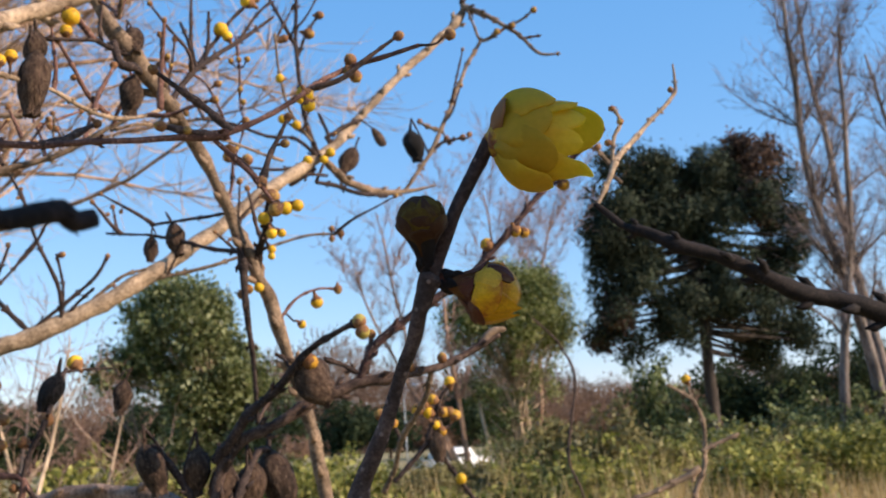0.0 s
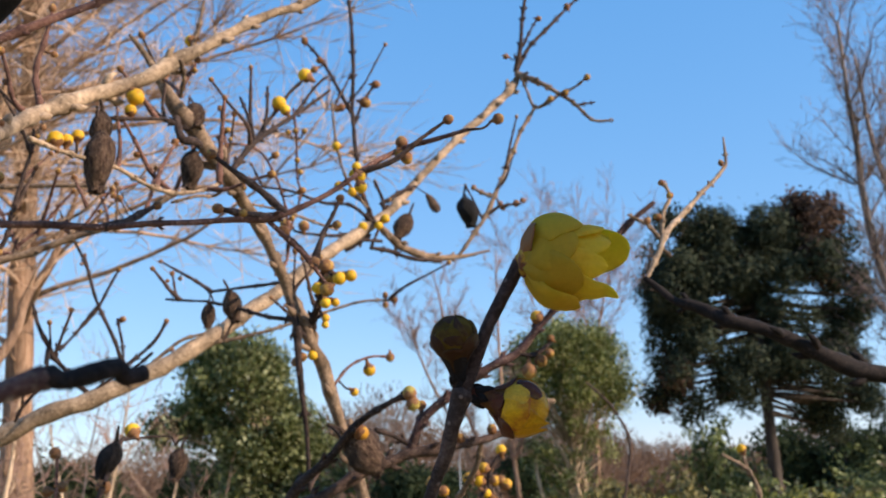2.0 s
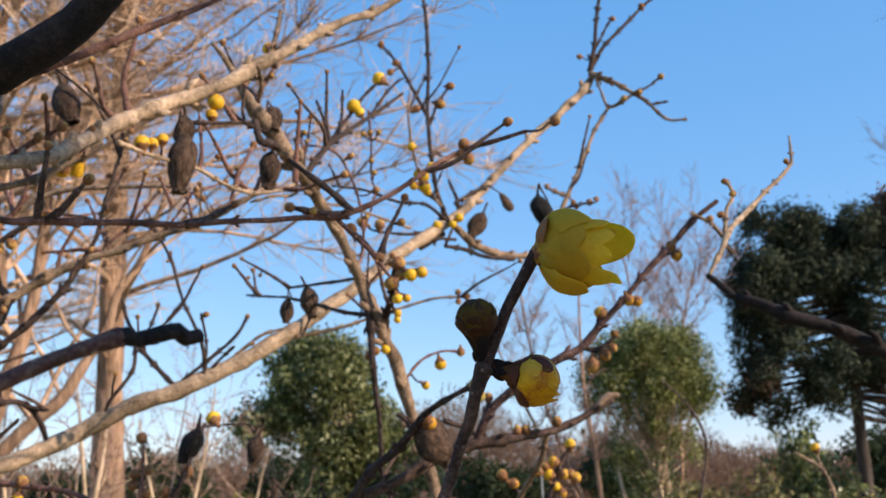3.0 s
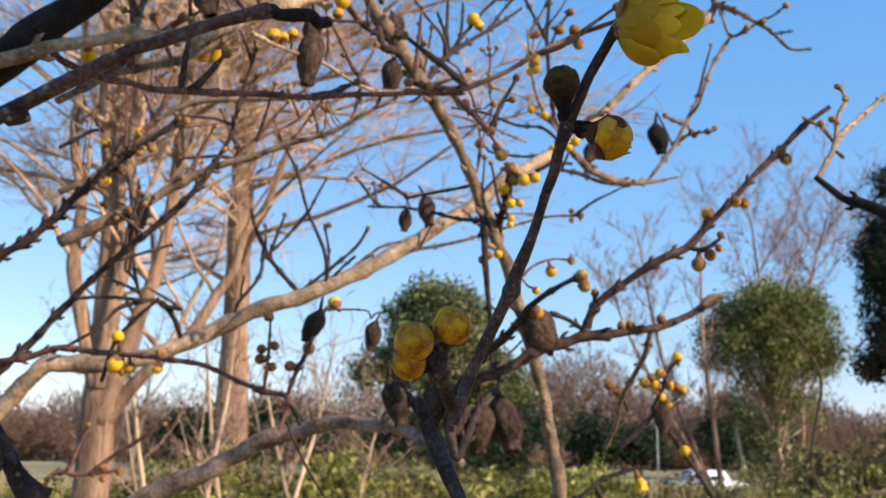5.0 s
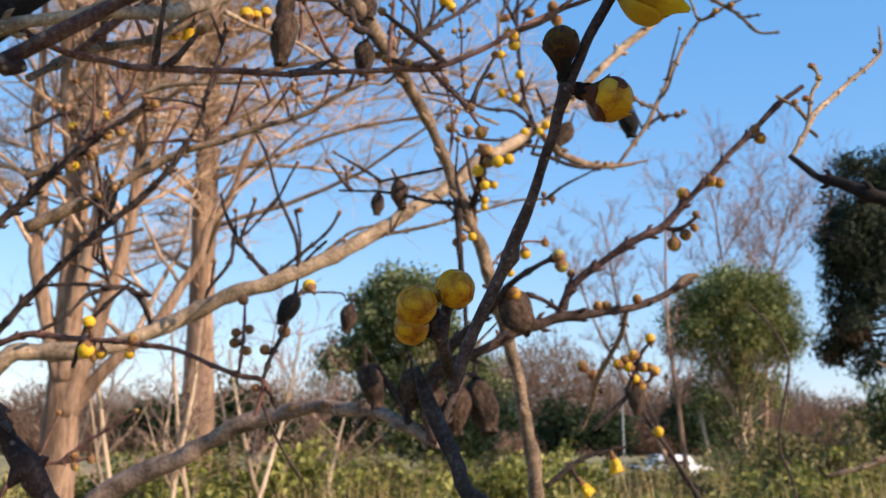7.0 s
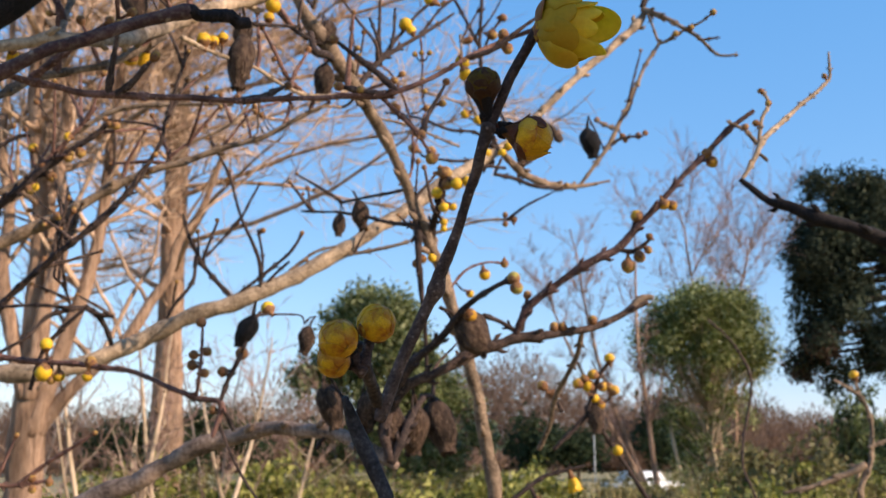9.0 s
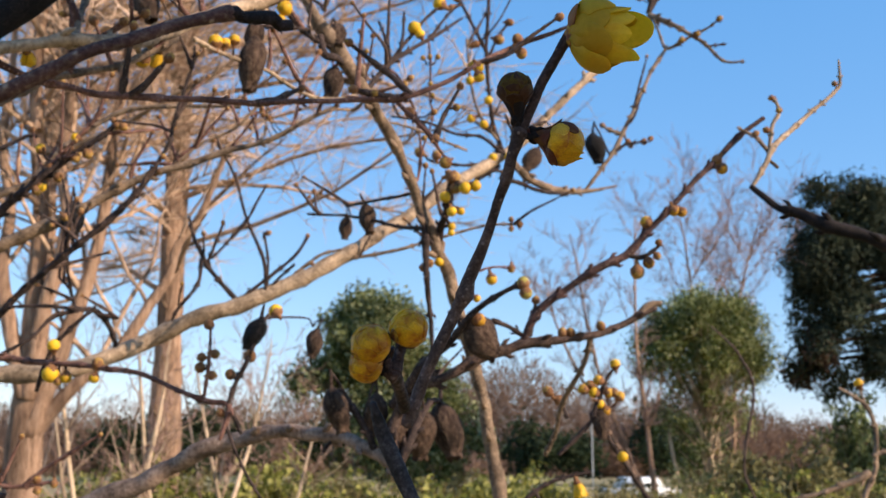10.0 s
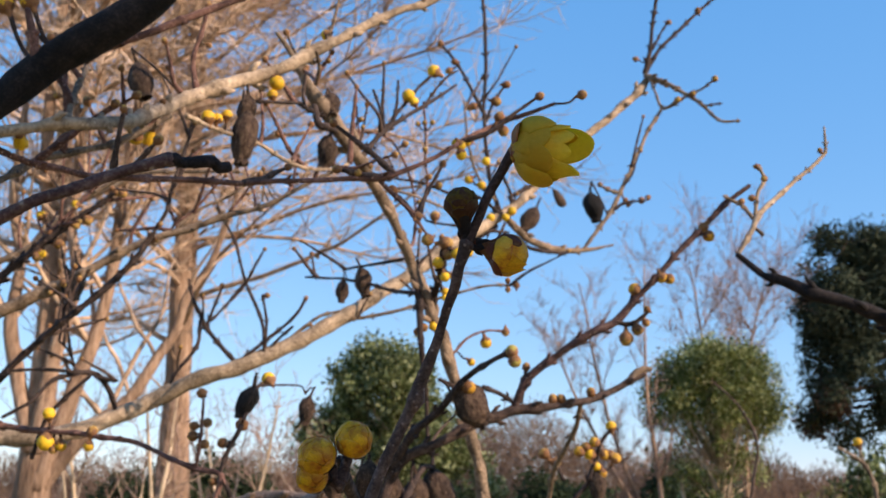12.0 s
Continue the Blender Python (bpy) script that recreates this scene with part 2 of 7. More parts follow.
def plain(name, colour, rough=0.5, metal=0.0, scale=6.0):
    m, n, l, p = material(name)
    tc = n.new("ShaderNodeTexCoord").outputs["Object"]
    k = noise_node(n, l, tc, scale, 5)
    f = ramp_node(n, l, k.outputs[0], [(0.3, (0.82, 0.8, 0.77)), (0.7, (1.05, 1.05, 1.05))])
    l.new(mixed(n, l, 1.0, colour, f.outputs[0], "MULTIPLY"), p.inputs["Base Color"])
    p.inputs["Roughness"].default_value, p.inputs["Metallic"].default_value = rough, metal
    return m


WHITE_PAINT = plain("white_paint", (0.8, 0.8, 0.79), 0.35)
DARK_GLASS = plain("dark_glass", (0.03, 0.035, 0.04), 0.08)
RUBBER = plain("rubber", (0.03, 0.03, 0.03), 0.8)
STEEL = plain("galvanised_steel", (0.5, 0.51, 0.52), 0.45, 0.6)


# ---- mesh helpers ----
class Soup:
    """Vertices and quads gathered from many pieces, for one mesh."""

    def __init__(self):
        self.v, self.f, self.m, self.count = [], [], [], 0

    def add(self, verts, faces, mat=0):
        verts, faces = np.asarray(verts, float), np.asarray(faces, int)
        self.v.append(verts)
        self.f.append(faces + self.count)
        self.m.append(np.full(len(faces), mat))
        self.count += len(verts)

    def mesh(self, name, mats, smooth=True):
        v, f, mi = np.concatenate(self.v), np.concatenate(self.f), np.concatenate(self.m)
        me = bpy.data.meshes.new(name)
        k = f.shape[1]
        me.vertices.add(len(v))
        me.vertices.foreach_set("co", v.ravel())
        me.loops.add(f.size)
        me.loops.foreach_set("vertex_index", f.ravel().astype(np.int32))
        me.polygons.add(len(f))
        me.polygons.foreach_set("loop_start", (np.arange(len(f)) * k).astype(np.int32))
        me.polygons.foreach_set("material_index", mi.astype(np.int32))
        me.polygons.foreach_set("use_smooth", np.full(len(f), smooth))
        for m in mats:
            me.materials.append(m)
        me.update(calc_edges=True)
        me.validate()
        return me


def spline(pts, step):
    """A smooth line through control points (rows of x, y, z, r), sampled about every step metres."""
    p = np.asarray(pts, float)
    p = np.vstack([2 * p[0] - p[1], p, 2 * p[-1] - p[-2]])
    rows = []
    for i in range(1, len(p) - 2):
        a, b, c, d = p[i - 1:i + 3]
        span = max(np.linalg.norm(c[:3] - b[:3]), 1e-6)
        n = int(np.clip(span / step(0.5 * (b[3] + c[3])), 2, 60))
        ta, tb = (c - a) * 0.5, (d - b) * 0.5
        la, lb = np.linalg.norm(ta[:3]), np.linalg.norm(tb[:3])
        ta, tb = ta * min(1, 1.4 * span / max(la, 1e-9)), tb * min(1, 1.4 * span / max(lb, 1e-9))
        t = np.linspace(0, 1, n, endpoint=False)[:, None]
        q = (2 * t**3 - 3 * t**2 + 1) * b + (t**3 - 2 * t**2 + t) * ta + (3 * t**2 - 2 * t**3) * c + (t**3 - t**2) * tb
        q[:, 3:] = b[3] + (c[3] - b[3]) * t
        rows.append(q)
    rows.append(p[-2][None])
    return np.concatenate(rows)


def tube(q, sides, rough=0.0, rng=None, ends=True):
    """Vertices and quads of a round tube along rows of x, y, z, r, closed at both ends."""
    c, r = q[:, :3], q[:, 3]
    t = np.gradient(c, axis=0)
    t /= np.linalg.norm(t, axis=1, keepdims=True) + 1e-12
    u = np.cross(t[0], (0.0, 0.0, 1.0) if abs(t[0][2]) < 0.9 else (1.0, 0.0, 0.0))
    us = []
    for k in t:
        u = u - k * (u @ k)
        u = u / (np.linalg.norm(u) + 1e-12)
        us.append(u)
    us = np.array(us)
    w = np.cross(t, us)
    a = np.linspace(0, 2 * np.pi, sides, endpoint=False)
    rr = np.repeat(r[:, None], sides, 1)
    if rough:
        lobes = 1 + rough * (rng.random((len(q), sides)) - 0.5) + 0.5 * rough * np.sin(2 * a + 3 * np.arange(len(q))[:, None] * 0.13)
        rr = rr * lobes
    v = c[:, None] + rr[..., None] * (np.cos(a)[:, None] * us[:, None] + np.sin(a)[:, None] * w[:, None])
    n = len(q)
    v = np.concatenate([v.reshape(-1, 3), c[:1] - t[:1] * r[0] * 0.3, c[-1:] + t[-1:] * r[-1] * 0.5])
    i, j = np.meshgrid(np.arange(n - 1), np.arange(sides), indexing="ij")
    k = (j + 1) % sides
    f = np.stack([i * sides + j, i * sides + k, (i + 1) * sides + k, (i + 1) * sides + j], -1).reshape(-1, 4)
    if not ends:
        return v, f
    s = np.arange(0, sides, 2)
    e = np.concatenate([np.stack([np.full(len(s), n * sides), (s + 2) % sides, (s + 1) % sides, s], -1),
                        np.stack([np.full(len(s), n * sides + 1), (n - 1) * sides + s, (n - 1) * sides + (s + 1) % sides, (n - 1) * sides + (s + 2) % sides], -1)])
    return v, np.concatenate([f, e])


def child(name, me, parent, label=""):
    ob = new(name, me)
    ob.parent = parent
    root = parent
    shift = Vector((0, 0, 0))
    while root:
        shift += root.location if root.type == "EMPTY" else Vector((0, 0, 0))
        root = root.parent
    if parent.type == "EMPTY":
        ob.matrix_parent_inverse = Matrix.Translation(-shift)
    if label:
        tagged(ob, label)
    return ob


# ---- the wintersweet shrub: shoots, buds, pods, flowers ----
STEMS = {}
SEED = [1]


def limb(base, label):
    ob = new("wintersweet_branch")
    ob.location, ob.empty_display_size = base, 0.05
    tagged(ob, label, "branch", "branches of the wintersweet")
    STEMS[ob.name] = []
    return ob


def shoot(parent, name, mat, pts, knots=0.03):
    """One stem of the shrub along control points, with swollen nodes and opposite bud scars every knots metres."""
    SEED[0] += 1
    rng = np.random.default_rng(SEED[0])
    q = spline(pts, lambda r: max(0.9 * r, 0.0009))
    run = np.r_[0, np.cumsum(np.linalg.norm(np.diff(q[:, :3], axis=0), axis=1))]
    slim = q[:, 3].copy()
    n = max(3, int(run[-1] / 0.02))
    for k in range(3):
        q[:, k] += np.interp(run, np.linspace(0, run[-1], n), np.r_[0, rng.normal(0, 1, n - 2), 0]) * np.minimum(0.25 * slim, 0.001)
    wob = np.interp(run, np.linspace(0, run[-1], max(3, int(run[-1] / 0.012))), rng.normal(0, 0.07, max(3, int(run[-1] / 0.012))))
    q[:, 3] *= 1 + wob
    s = Soup()
    knots = knots * 0.7
    if knots:
        for at in np.arange(knots * 0.6, run[-1] - knots * 0.2, knots) + rng.normal(0, knots * 0.12, len(np.arange(knots * 0.6, run[-1] - knots * 0.2, knots))):
            i = int(np.argmin(abs(run - at)))
            r = slim[i]
            q[:, 3] += (0.30 if r < 0.0045 else 0.10) * r * np.exp(-((run - at) / (1.1 * r)) ** 2)
            if r < 0.006 and knots > 0.012 and 0 < i < len(q) - 1:
                way = q[i + 1, :3] - q[i - 1, :3]
                way /= np.linalg.norm(way) + 1e-9
                side = np.cross(way, rng.normal(size=3))
                side /= np.linalg.norm(side) + 1e-9
                for sign in (1, -1):
                    a = q[i, :3] + sign * side * r * 0.7
                    b = a + sign * side * r * 1.0 + way * r * 1.0
                    c = b + sign * side * r * 0.25 + way * r * 1.0
                    v, f = tube(np.array([[*a, r * 0.6], [*b, r * 0.5], [*c, r * 0.12]]), 6)
                    s.add(v, f)
    thick = slim.max()
    v, f = tube(q, 14 if thick > 0.008 else 10, 0.10, rng)
    s.add(v, f)
    ob = child(name, s.mesh(name, [mat]), parent)
    STEMS[parent.name].append((ob, q))
    return ob


def ragged(stem, seed, count, size, mat, start=0.0):
    """Loose flakes of bark that stand off a stem, from the share start of its length on."""
    rng = np.random.default_rng(seed)
    q = next(line for rows in STEMS.values() for ob, line in rows if ob == stem)
    s = Soup()
    for _ in range(count):
        i = int(np.clip((start + (1 - start) * rng.random()) * (len(q) - 2), 1, len(q) - 2))
        way = q[i + 1, :3] - q[i - 1, :3]
        way /= np.linalg.norm(way) + 1e-9
        out = np.cross(way, rng.normal(size=3))
        out /= np.linalg.norm(out) + 1e-9
        side = np.cross(way, out)
        a, k = q[i, :3] + out * q[i, 3] * 0.85, size * (0.5 + rng.random())
        tip = a + way * k * (0.6 + rng.random()) + out * k * (0.25 + 0.5 * rng.random())
        c = np.array([a - side * k * 0.4, a + side * k * 0.4, tip + side * k * 0.15, tip - side * k * 0.2])
        s.add(np.concatenate([c, c - out * k * 0.3]), [[0, 1, 2, 3], [7, 6, 5, 4], [0, 4, 5, 1], [1, 5, 6, 2], [2, 6, 7, 3], [3, 7, 4, 0]])
    flakes = new("bark_flakes", s.mesh("bark_flakes", [mat], False))
    flakes.parent = stem


def nearest(parent, place):
    best = None
    for ob, q in STEMS[parent.name]:
        d = np.linalg.norm(q[:, :3] - place, axis=1)
        i = int(d.argmin())
        if best is None or d[i] < best[0]:
            best = (d[i], ob, q[i, :3], q[i, 3])
    return best


def scales(s, rng, count, low, high, width, lift, mat, turn=0.0, wide=6, tall=6, squash=1.0, point=1.0):
    """A ring of overlapping spoon-shaped scales on a unit ball, from polar angle low to high (0: the base)."""
    for k in range(count):
        mid = turn + 2 * np.pi * k / count + rng.normal(0, 0.12)
        tip = high + rng.normal(0, 0.06)
        th = np.linspace(low, tip, tall)[:, None]
        x = np.linspace(-1, 1, wide)[None]
        part = (th - low) / (tip - low)
        half = width * np.sqrt(np.clip(1 - part**2.6, 0.0, 1)) * (0.75 + 0.25 * np.sin(np.pi * part)) / np.maximum(np.sin(np.clip(th, 0.25, 2.7)), 0.35)
        ph = mid + x * half
        tt = th - 0.10 * x**2 * (tip - low)
        r = 1 + lift * (0.25 + 0.75 * np.sin(np.pi * np.clip(part, 0, 0.9))) * (1 - 0.55 * x**2) + rng.normal(0, 0.006, (tall, wide))
        z = -np.cos(tt) * squash * (1 + 0.10 * point * np.clip(part - 0.6, 0, 1) * (tip > 2.4))
        v = np.stack([r * np.sin(tt) * np.cos(ph), r * np.sin(tt) * np.sin(ph), r * z + 0 * ph], -1)
        a = np.arange((tall - 1) * wide).reshape(tall - 1, wide)[:, :-1].ravel()
        s.add(v.reshape(-1, 3), np.stack([a, a + 1, a + wide + 1, a + wide], -1), mat)


def bud_profile(p, base=0.9):
    """Half width of a bud at p from 0 (foot of its scaly neck) to 1 (tip), and its height."""
    th = np.clip((p - 0.25) / 0.75, 0, 1) * (np.pi - 0.5) + 0.5
    r = np.where(p < 0.25, 0.24 + 0.24 * (p / 0.25) ** 2, np.sin(th))
    z = np.where(p < 0.25, -1.75 + (1.75 - math.cos(0.5)) * p / 0.25, -np.cos(th))
    return r, z


def bud_mesh(name, seed, top, base, squash=1.05, cup=0.5, rows=26, n=22):
    """A round bud of unit radius on +z in one skin: a scaly neck, brown scales up to cup, broad overlapping tepals above."""
    rng = np.random.default_rng(seed)
    p = np.linspace(0, 1, rows)[:, None]
    a = np.linspace(0, 2 * np.pi, n, endpoint=False)[None]
    r, z = bud_profile(p)
    lift = np.zeros((rows, n))
    skin = np.zeros((rows, n), int)
    layers = [(5, 0.0, 0.12, 0.06, 1), (5, 0.08, 0.2, 0.06, 1), (4, 0.2, 0.97, 0.03, 0), (4, 0.2, 0.86, 0.06, 0), (5, 0.2, 0.3 + 0.55 * cup, 0.09, 1), (5, 0.15, 0.22 + 0.4 * cup, 0.12, 1)]
    for count, low, high, out, mat in layers:
        turn = rng.random() * 6.3
        for k in range(count):
            d = (a - turn - 2 * np.pi * k / count + np.pi) % (2 * np.pi) - np.pi
            tip = low + (high - low) * (1 - 0.55 * np.abs(d / (1.25 * np.pi / count)) ** 2.2) + rng.normal(0, 0.012)
            on = (p >= low) & (p <= tip) & (np.abs(d) < 1.25 * np.pi / count)
            h = out * (0.6 + 0.4 * np.clip((p - low) / (high - low), 0, 1)) * (1 - 0.3 * np.abs(d) * count / np.pi)
            better = on & (h > lift)
            lift = np.where(better, h, lift)
            skin = np.where(better, mat, skin)
    rr = r * (1 + lift + rng.normal(0, 0.008, (rows, n)))
    v = np.stack([rr * np.cos(a), rr * np.sin(a), (z + 0 * a) * np.where(z > 0, squash, 1) * (1 + 0.5 * lift)], -1).reshape(-1, 3)
    i, j = np.meshgrid(np.arange(rows - 1), np.arange(n), indexing="ij")
    k = (j + 1) % n
    f = np.stack([i * n + j, i * n + k, (i + 1) * n + k, (i + 1) * n + j], -1).reshape(-1, 4)
    s = Soup()
    s.add(v, f)
    s.m[0] = skin[i, j].ravel()
    return s.mesh(name, [top, base])


BUDS = {kind: [bud_mesh("bud", 10 * i + k, a, b, sq, cup, *((16, 14) if kind == "small" else (24, 20))) for k in range(3)] for i, (kind, a, b, sq, cup) in enumerate((
    ("yellow", BUD_YELLOW, BUD_SCALE, 1.05, 0.3), ("brown", BUD_BROWN, BUD_SCALE, 1.15, 0.7),
    ("olive", BUD_OLIVE, BUD_SCALE, 1.1, 0.6), ("ochre", BUD_OCHRE, BUD_SCALE, 1.1, 0.5), ("small", BUD_BROWN, BUD_SCALE, 1.3, 0.8)))}


def set_bud(parent, place, r, me, label="", name="bud"):
    place = np.array(place)
    d, twig, at, tr = nearest(parent, place)
    way = place - at
    way = Vector(way / (np.linalg.norm(way) + 1e-9))
    ob = child(name, me, twig, label)
    ob.matrix_basis = Matrix.LocRotScale(Vector(place), way.to_track_quat("Z", "Y") @ Euler((0, 0, random.random() * 6.3)).to_quaternion(), (r, r, r))
    gap = d - tr - 1.6 * r
    if gap > 0.0004:
        mid = (at + place) * 0.5 + np.array([0, 0, -0.12 * d])
        q = spline([(*at, r * 0.28), (*mid, r * 0.24), (*(place - np.array(way) * r * 1.4), r * 0.26)], lambda k: 0.0012)
        v, f = tube(q, 6, 0.1, np.random.default_rng(7))
        s = Soup()
        s.add(v, f)
        child("pedicel", s.mesh("pedicel", [BARK_DARK]), twig)
    return ob


def bud_yellow(parent, place, r):
    set_bud(parent, place, r, random.choice(BUDS["yellow"]), "round waxy yellow flower bud")


def bud_brown(parent, place, r):
    set_bud(parent, place, r, random.choice(BUDS["brown"]), "closed brown flower bud")


def bud_olive(parent, place, r):
    set_bud(parent, place, r, random.choice(BUDS["olive"]), "closed olive-yellow flower bud")


def bud_ochre(parent, place, r):
    set_bud(parent, place, r, random.choice(BUDS["ochre"]), "closed ochre-yellow flower bud")


def bud_small(parent, place, r):
    set_bud(parent, place, r, random.choice(BUDS["small"]), "small brown winter bud")


def pod_mesh(seed, skin=POD):
    """A dry urn-shaped pod of unit half length hanging along -z: wrinkled belly, narrow ragged mouth below, stalk above."""
    rng = np.random.default_rng(seed)
    z = np.array([1.12, 1.0, 0.93, 0.8, 0.62, 0.4, 0.15, -0.12, -0.36, -0.56, -0.7, -0.79, -0.86, -0.93, -0.98, -0.93])
    r = np.array([0.05, 0.07, 0.14, 0.27, 0.41, 0.51, 0.56, 0.55, 0.49, 0.40, 0.33, 0.29, 0.28, 0.31, 0.30, 0.20])
    n = 20
    a = np.linspace(0, 2 * np.pi, n, endpoint=False)
    ridge = 1 + 0.045 * np.sin(5 * a + rng.random() * 6)[None] * np.clip(1 - abs(z), 0, 1)[:, None] + 0.03 * np.sin(9 * a + 2 * z[:, None] + rng.random() * 6)
    ridge = ridge + rng.normal(0, 0.02, (len(z), n)) + 0.09 * np.sin(2 * a + 2.3 * z[:, None] + rng.random() * 6) * np.sin(3.1 * z[:, None] + rng.random() * 6)
    rr = r[:, None] * ridge
    bend = 0.12 * np.sin(1.5 * z)
    zz = np.repeat(z[:, None], n, 1)
    zz[-3:-1] += rng.normal(0, 0.05, n)
    v = np.stack([rr * np.cos(a) + bend[:, None], rr * np.sin(a), zz], -1).reshape(-1, 3)
    i, j = np.meshgrid(np.arange(len(z) - 1), np.arange(n), indexing="ij")
    k = (j + 1) % n
    s = Soup()
    s.add(v, np.stack([i * n + j, (i + 1) * n + j, (i + 1) * n + k, i * n + k], -1).reshape(-1, 4))
    v, f = tube(np.array([[0.11, 0, 1.0, 0.08], [0.1, 0.02, 1.2, 0.07], [0.05, 0.03, 1.45, 0.06], [0, 0, 1.7, 0.06]]), 8)
    s.add(v, f)
    return s.mesh("seed_pod", [skin])


PODS = [pod_mesh(k) for k in range(5)]
PODS_BLACK = [pod_mesh(20 + k, POD_BLACK) for k in range(2)]


def pod(parent, place, r, slim=1.0, lean=None, black=False):
    place = np.array(place)
    d, twig, at, tr = nearest(parent, place)
    ob = child("seed_pod", random.choice(PODS_BLACK if black else PODS), twig, "shrivelled near-black seed pod" if black else "dry wrinkled dark brown urn-shaped seed pod")
    ob.matrix_basis = Matrix.LocRotScale(Vector(place), Euler(lean or (random.gauss(0, 0.16), random.gauss(0, 0.16), random.random() * 6.3)), (r * slim, r * slim, r))
    top = np.array(ob.matrix_basis @ Vector((0, 0, 1.6)))
    if np.linalg.norm(top - at) > 0.003:
        mid = (top + at) * 0.5 + np.array([0, 0, 0.002])
        v, f = tube(spline([(*top, r * 0.06), (*mid, r * 0.055), (*at, r * 0.07)], lambda k: 0.002), 6)
        s = Soup()
        s.add(v, f)
        child("pedicel", s.mesh("pedicel", [BARK_DARK]), twig)


def pod_slim(parent, place, r):
    pod(parent, place, r, 0.85, (0.05, -0.06, 0.4))


def pod_leaning(parent, place, r):
    pod(parent, place, r, 1.3, (0.1, radians(-52), 0.0))


def tepal(s, base, axis, out, length, width, opening, curl, rng, mat=0, rows=12, cols=9, cup=0.35):
    """One spoon-shaped tepal from base, leaning from axis towards out by opening radians and curling at the tip; it has a thin edge."""
    axis, out = np.array(axis, float), np.array(out, float)
    side = np.cross(axis, out)
    p = np.sin(np.linspace(0, 1, rows) * np.pi / 2)[:, None]
    x = np.linspace(-1, 1, cols)[None]
    lean = opening * (1 - p) ** 1.1 + curl * np.clip(p - 0.72, 0, 1) ** 1.5 * 4
    step = length * np.diff(p, axis=0, prepend=0)
    along = np.cumsum(np.cos(lean) * step, 0)
    off = np.cumsum(np.sin(lean) * step, 0) + length * 0.06
    half = width * 0.5 * np.where(p < 0.66, 0.35 + 0.65 * np.sin(np.pi * np.clip(p / 1.32, 0, 0.5)), np.sqrt(np.clip(1 - (np.clip(p - 0.66, 0, 1) / 0.34) ** 2.4, 0, 1)) * 0.98 + 0.02)
    wave = 0.035 * length * np.sin(6 * p + rng.random() * 6) * x**2 + rng.normal(0, 0.004, (rows, cols)) * length
    bowl = -cup * width * x**2 * (1 - 0.5 * p)
    v = np.array(base) + along[..., None] * axis + (off + bowl + wave)[..., None] * out + (half * x)[..., None] * side
    thick = 0.0003 * (out * 1.0)
    both = np.concatenate([v.reshape(-1, 3), (v - thick).reshape(-1, 3)])
    a = np.arange((rows - 1) * cols).reshape(rows - 1, cols)[:, :-1].ravel()
    front = np.stack([a, a + 1, a + cols + 1, a + cols], -1)
    back = front[:, ::-1] + rows * cols
    rim = np.r_[np.arange(cols), np.arange(1, rows) * cols + cols - 1, (rows - 1) * cols + np.arange(cols - 2, -1, -1), np.arange(rows - 2, 0, -1) * cols]
    nxt = np.roll(rim, -1)
    edge = np.stack([rim, rim + rows * cols, nxt + rows * cols, nxt], -1)
    s.add(both, np.concatenate([front, back, edge]), mat)


def bloom_mesh(seed):
    rng = np.random.default_rng(seed)
    s = Soup()
    for ring, (n, op, ln) in enumerate(((6, 0.9, 1.9), (6, 0.6, 1.6))):
        for k in range(n):
            a = 2 * np.pi * (k + 0.5 * ring) / n + rng.normal(0, 0.12)
            tepal(s, (0, 0, -0.9), (0, 0, 1), (math.cos(a), math.sin(a), 0), ln, 1.0, op + rng.normal(0, 0.1), 0.3, rng, 0, 7, 5)
    v, f = tube(np.array([[0, 0, -1.6, 0.2], [0, 0, -1.2, 0.24], [0, 0, -0.95, 0.3], [0, 0, -0.6, 0.42]]), 8)
    s.add(v, f, 1)
    return s.mesh("flower", [BUD_YELLOW, BUD_SCALE])


BLOOMS = [bloom_mesh(k) for k in range(2)]


def bloom(parent, place, r):
    set_bud(parent, place, r * 0.85, random.choice(BLOOMS), "half-open yellow wintersweet flower", "flower")


def old_leaf(parent, place, r):
    place = np.array(place)
    d, twig, at, tr = nearest(parent, place)
    s = Soup()
    rng = np.random.default_rng(3)
    tepal(s, (0, 0, 0), (0, 0, 1), (0, -1, 0), 2.0, 0.9, 0.25, 0.2, rng, 0, 10, 7, 0.3)
    ob = child("leaf", s.mesh("leaf", [DRY_LEAF]), twig, "withered dark brown leaf")
    ob.matrix_basis = Matrix.LocRotScale(Vector(place) + Vector((-0.5 * r, 0, 0.9 * r)), Euler((0, radians(152), 0)), (r, r, r))
    v, f = tube(spline([(*at, r * 0.06), (*(np.array(ob.matrix_basis @ Vector((0, 0, 0.05)))), r * 0.06)], lambda k: 0.004), 6)
    s = Soup()
    s.add(v, f)
    child("pedicel", s.mesh("pedicel", [BARK_DARK]), twig)


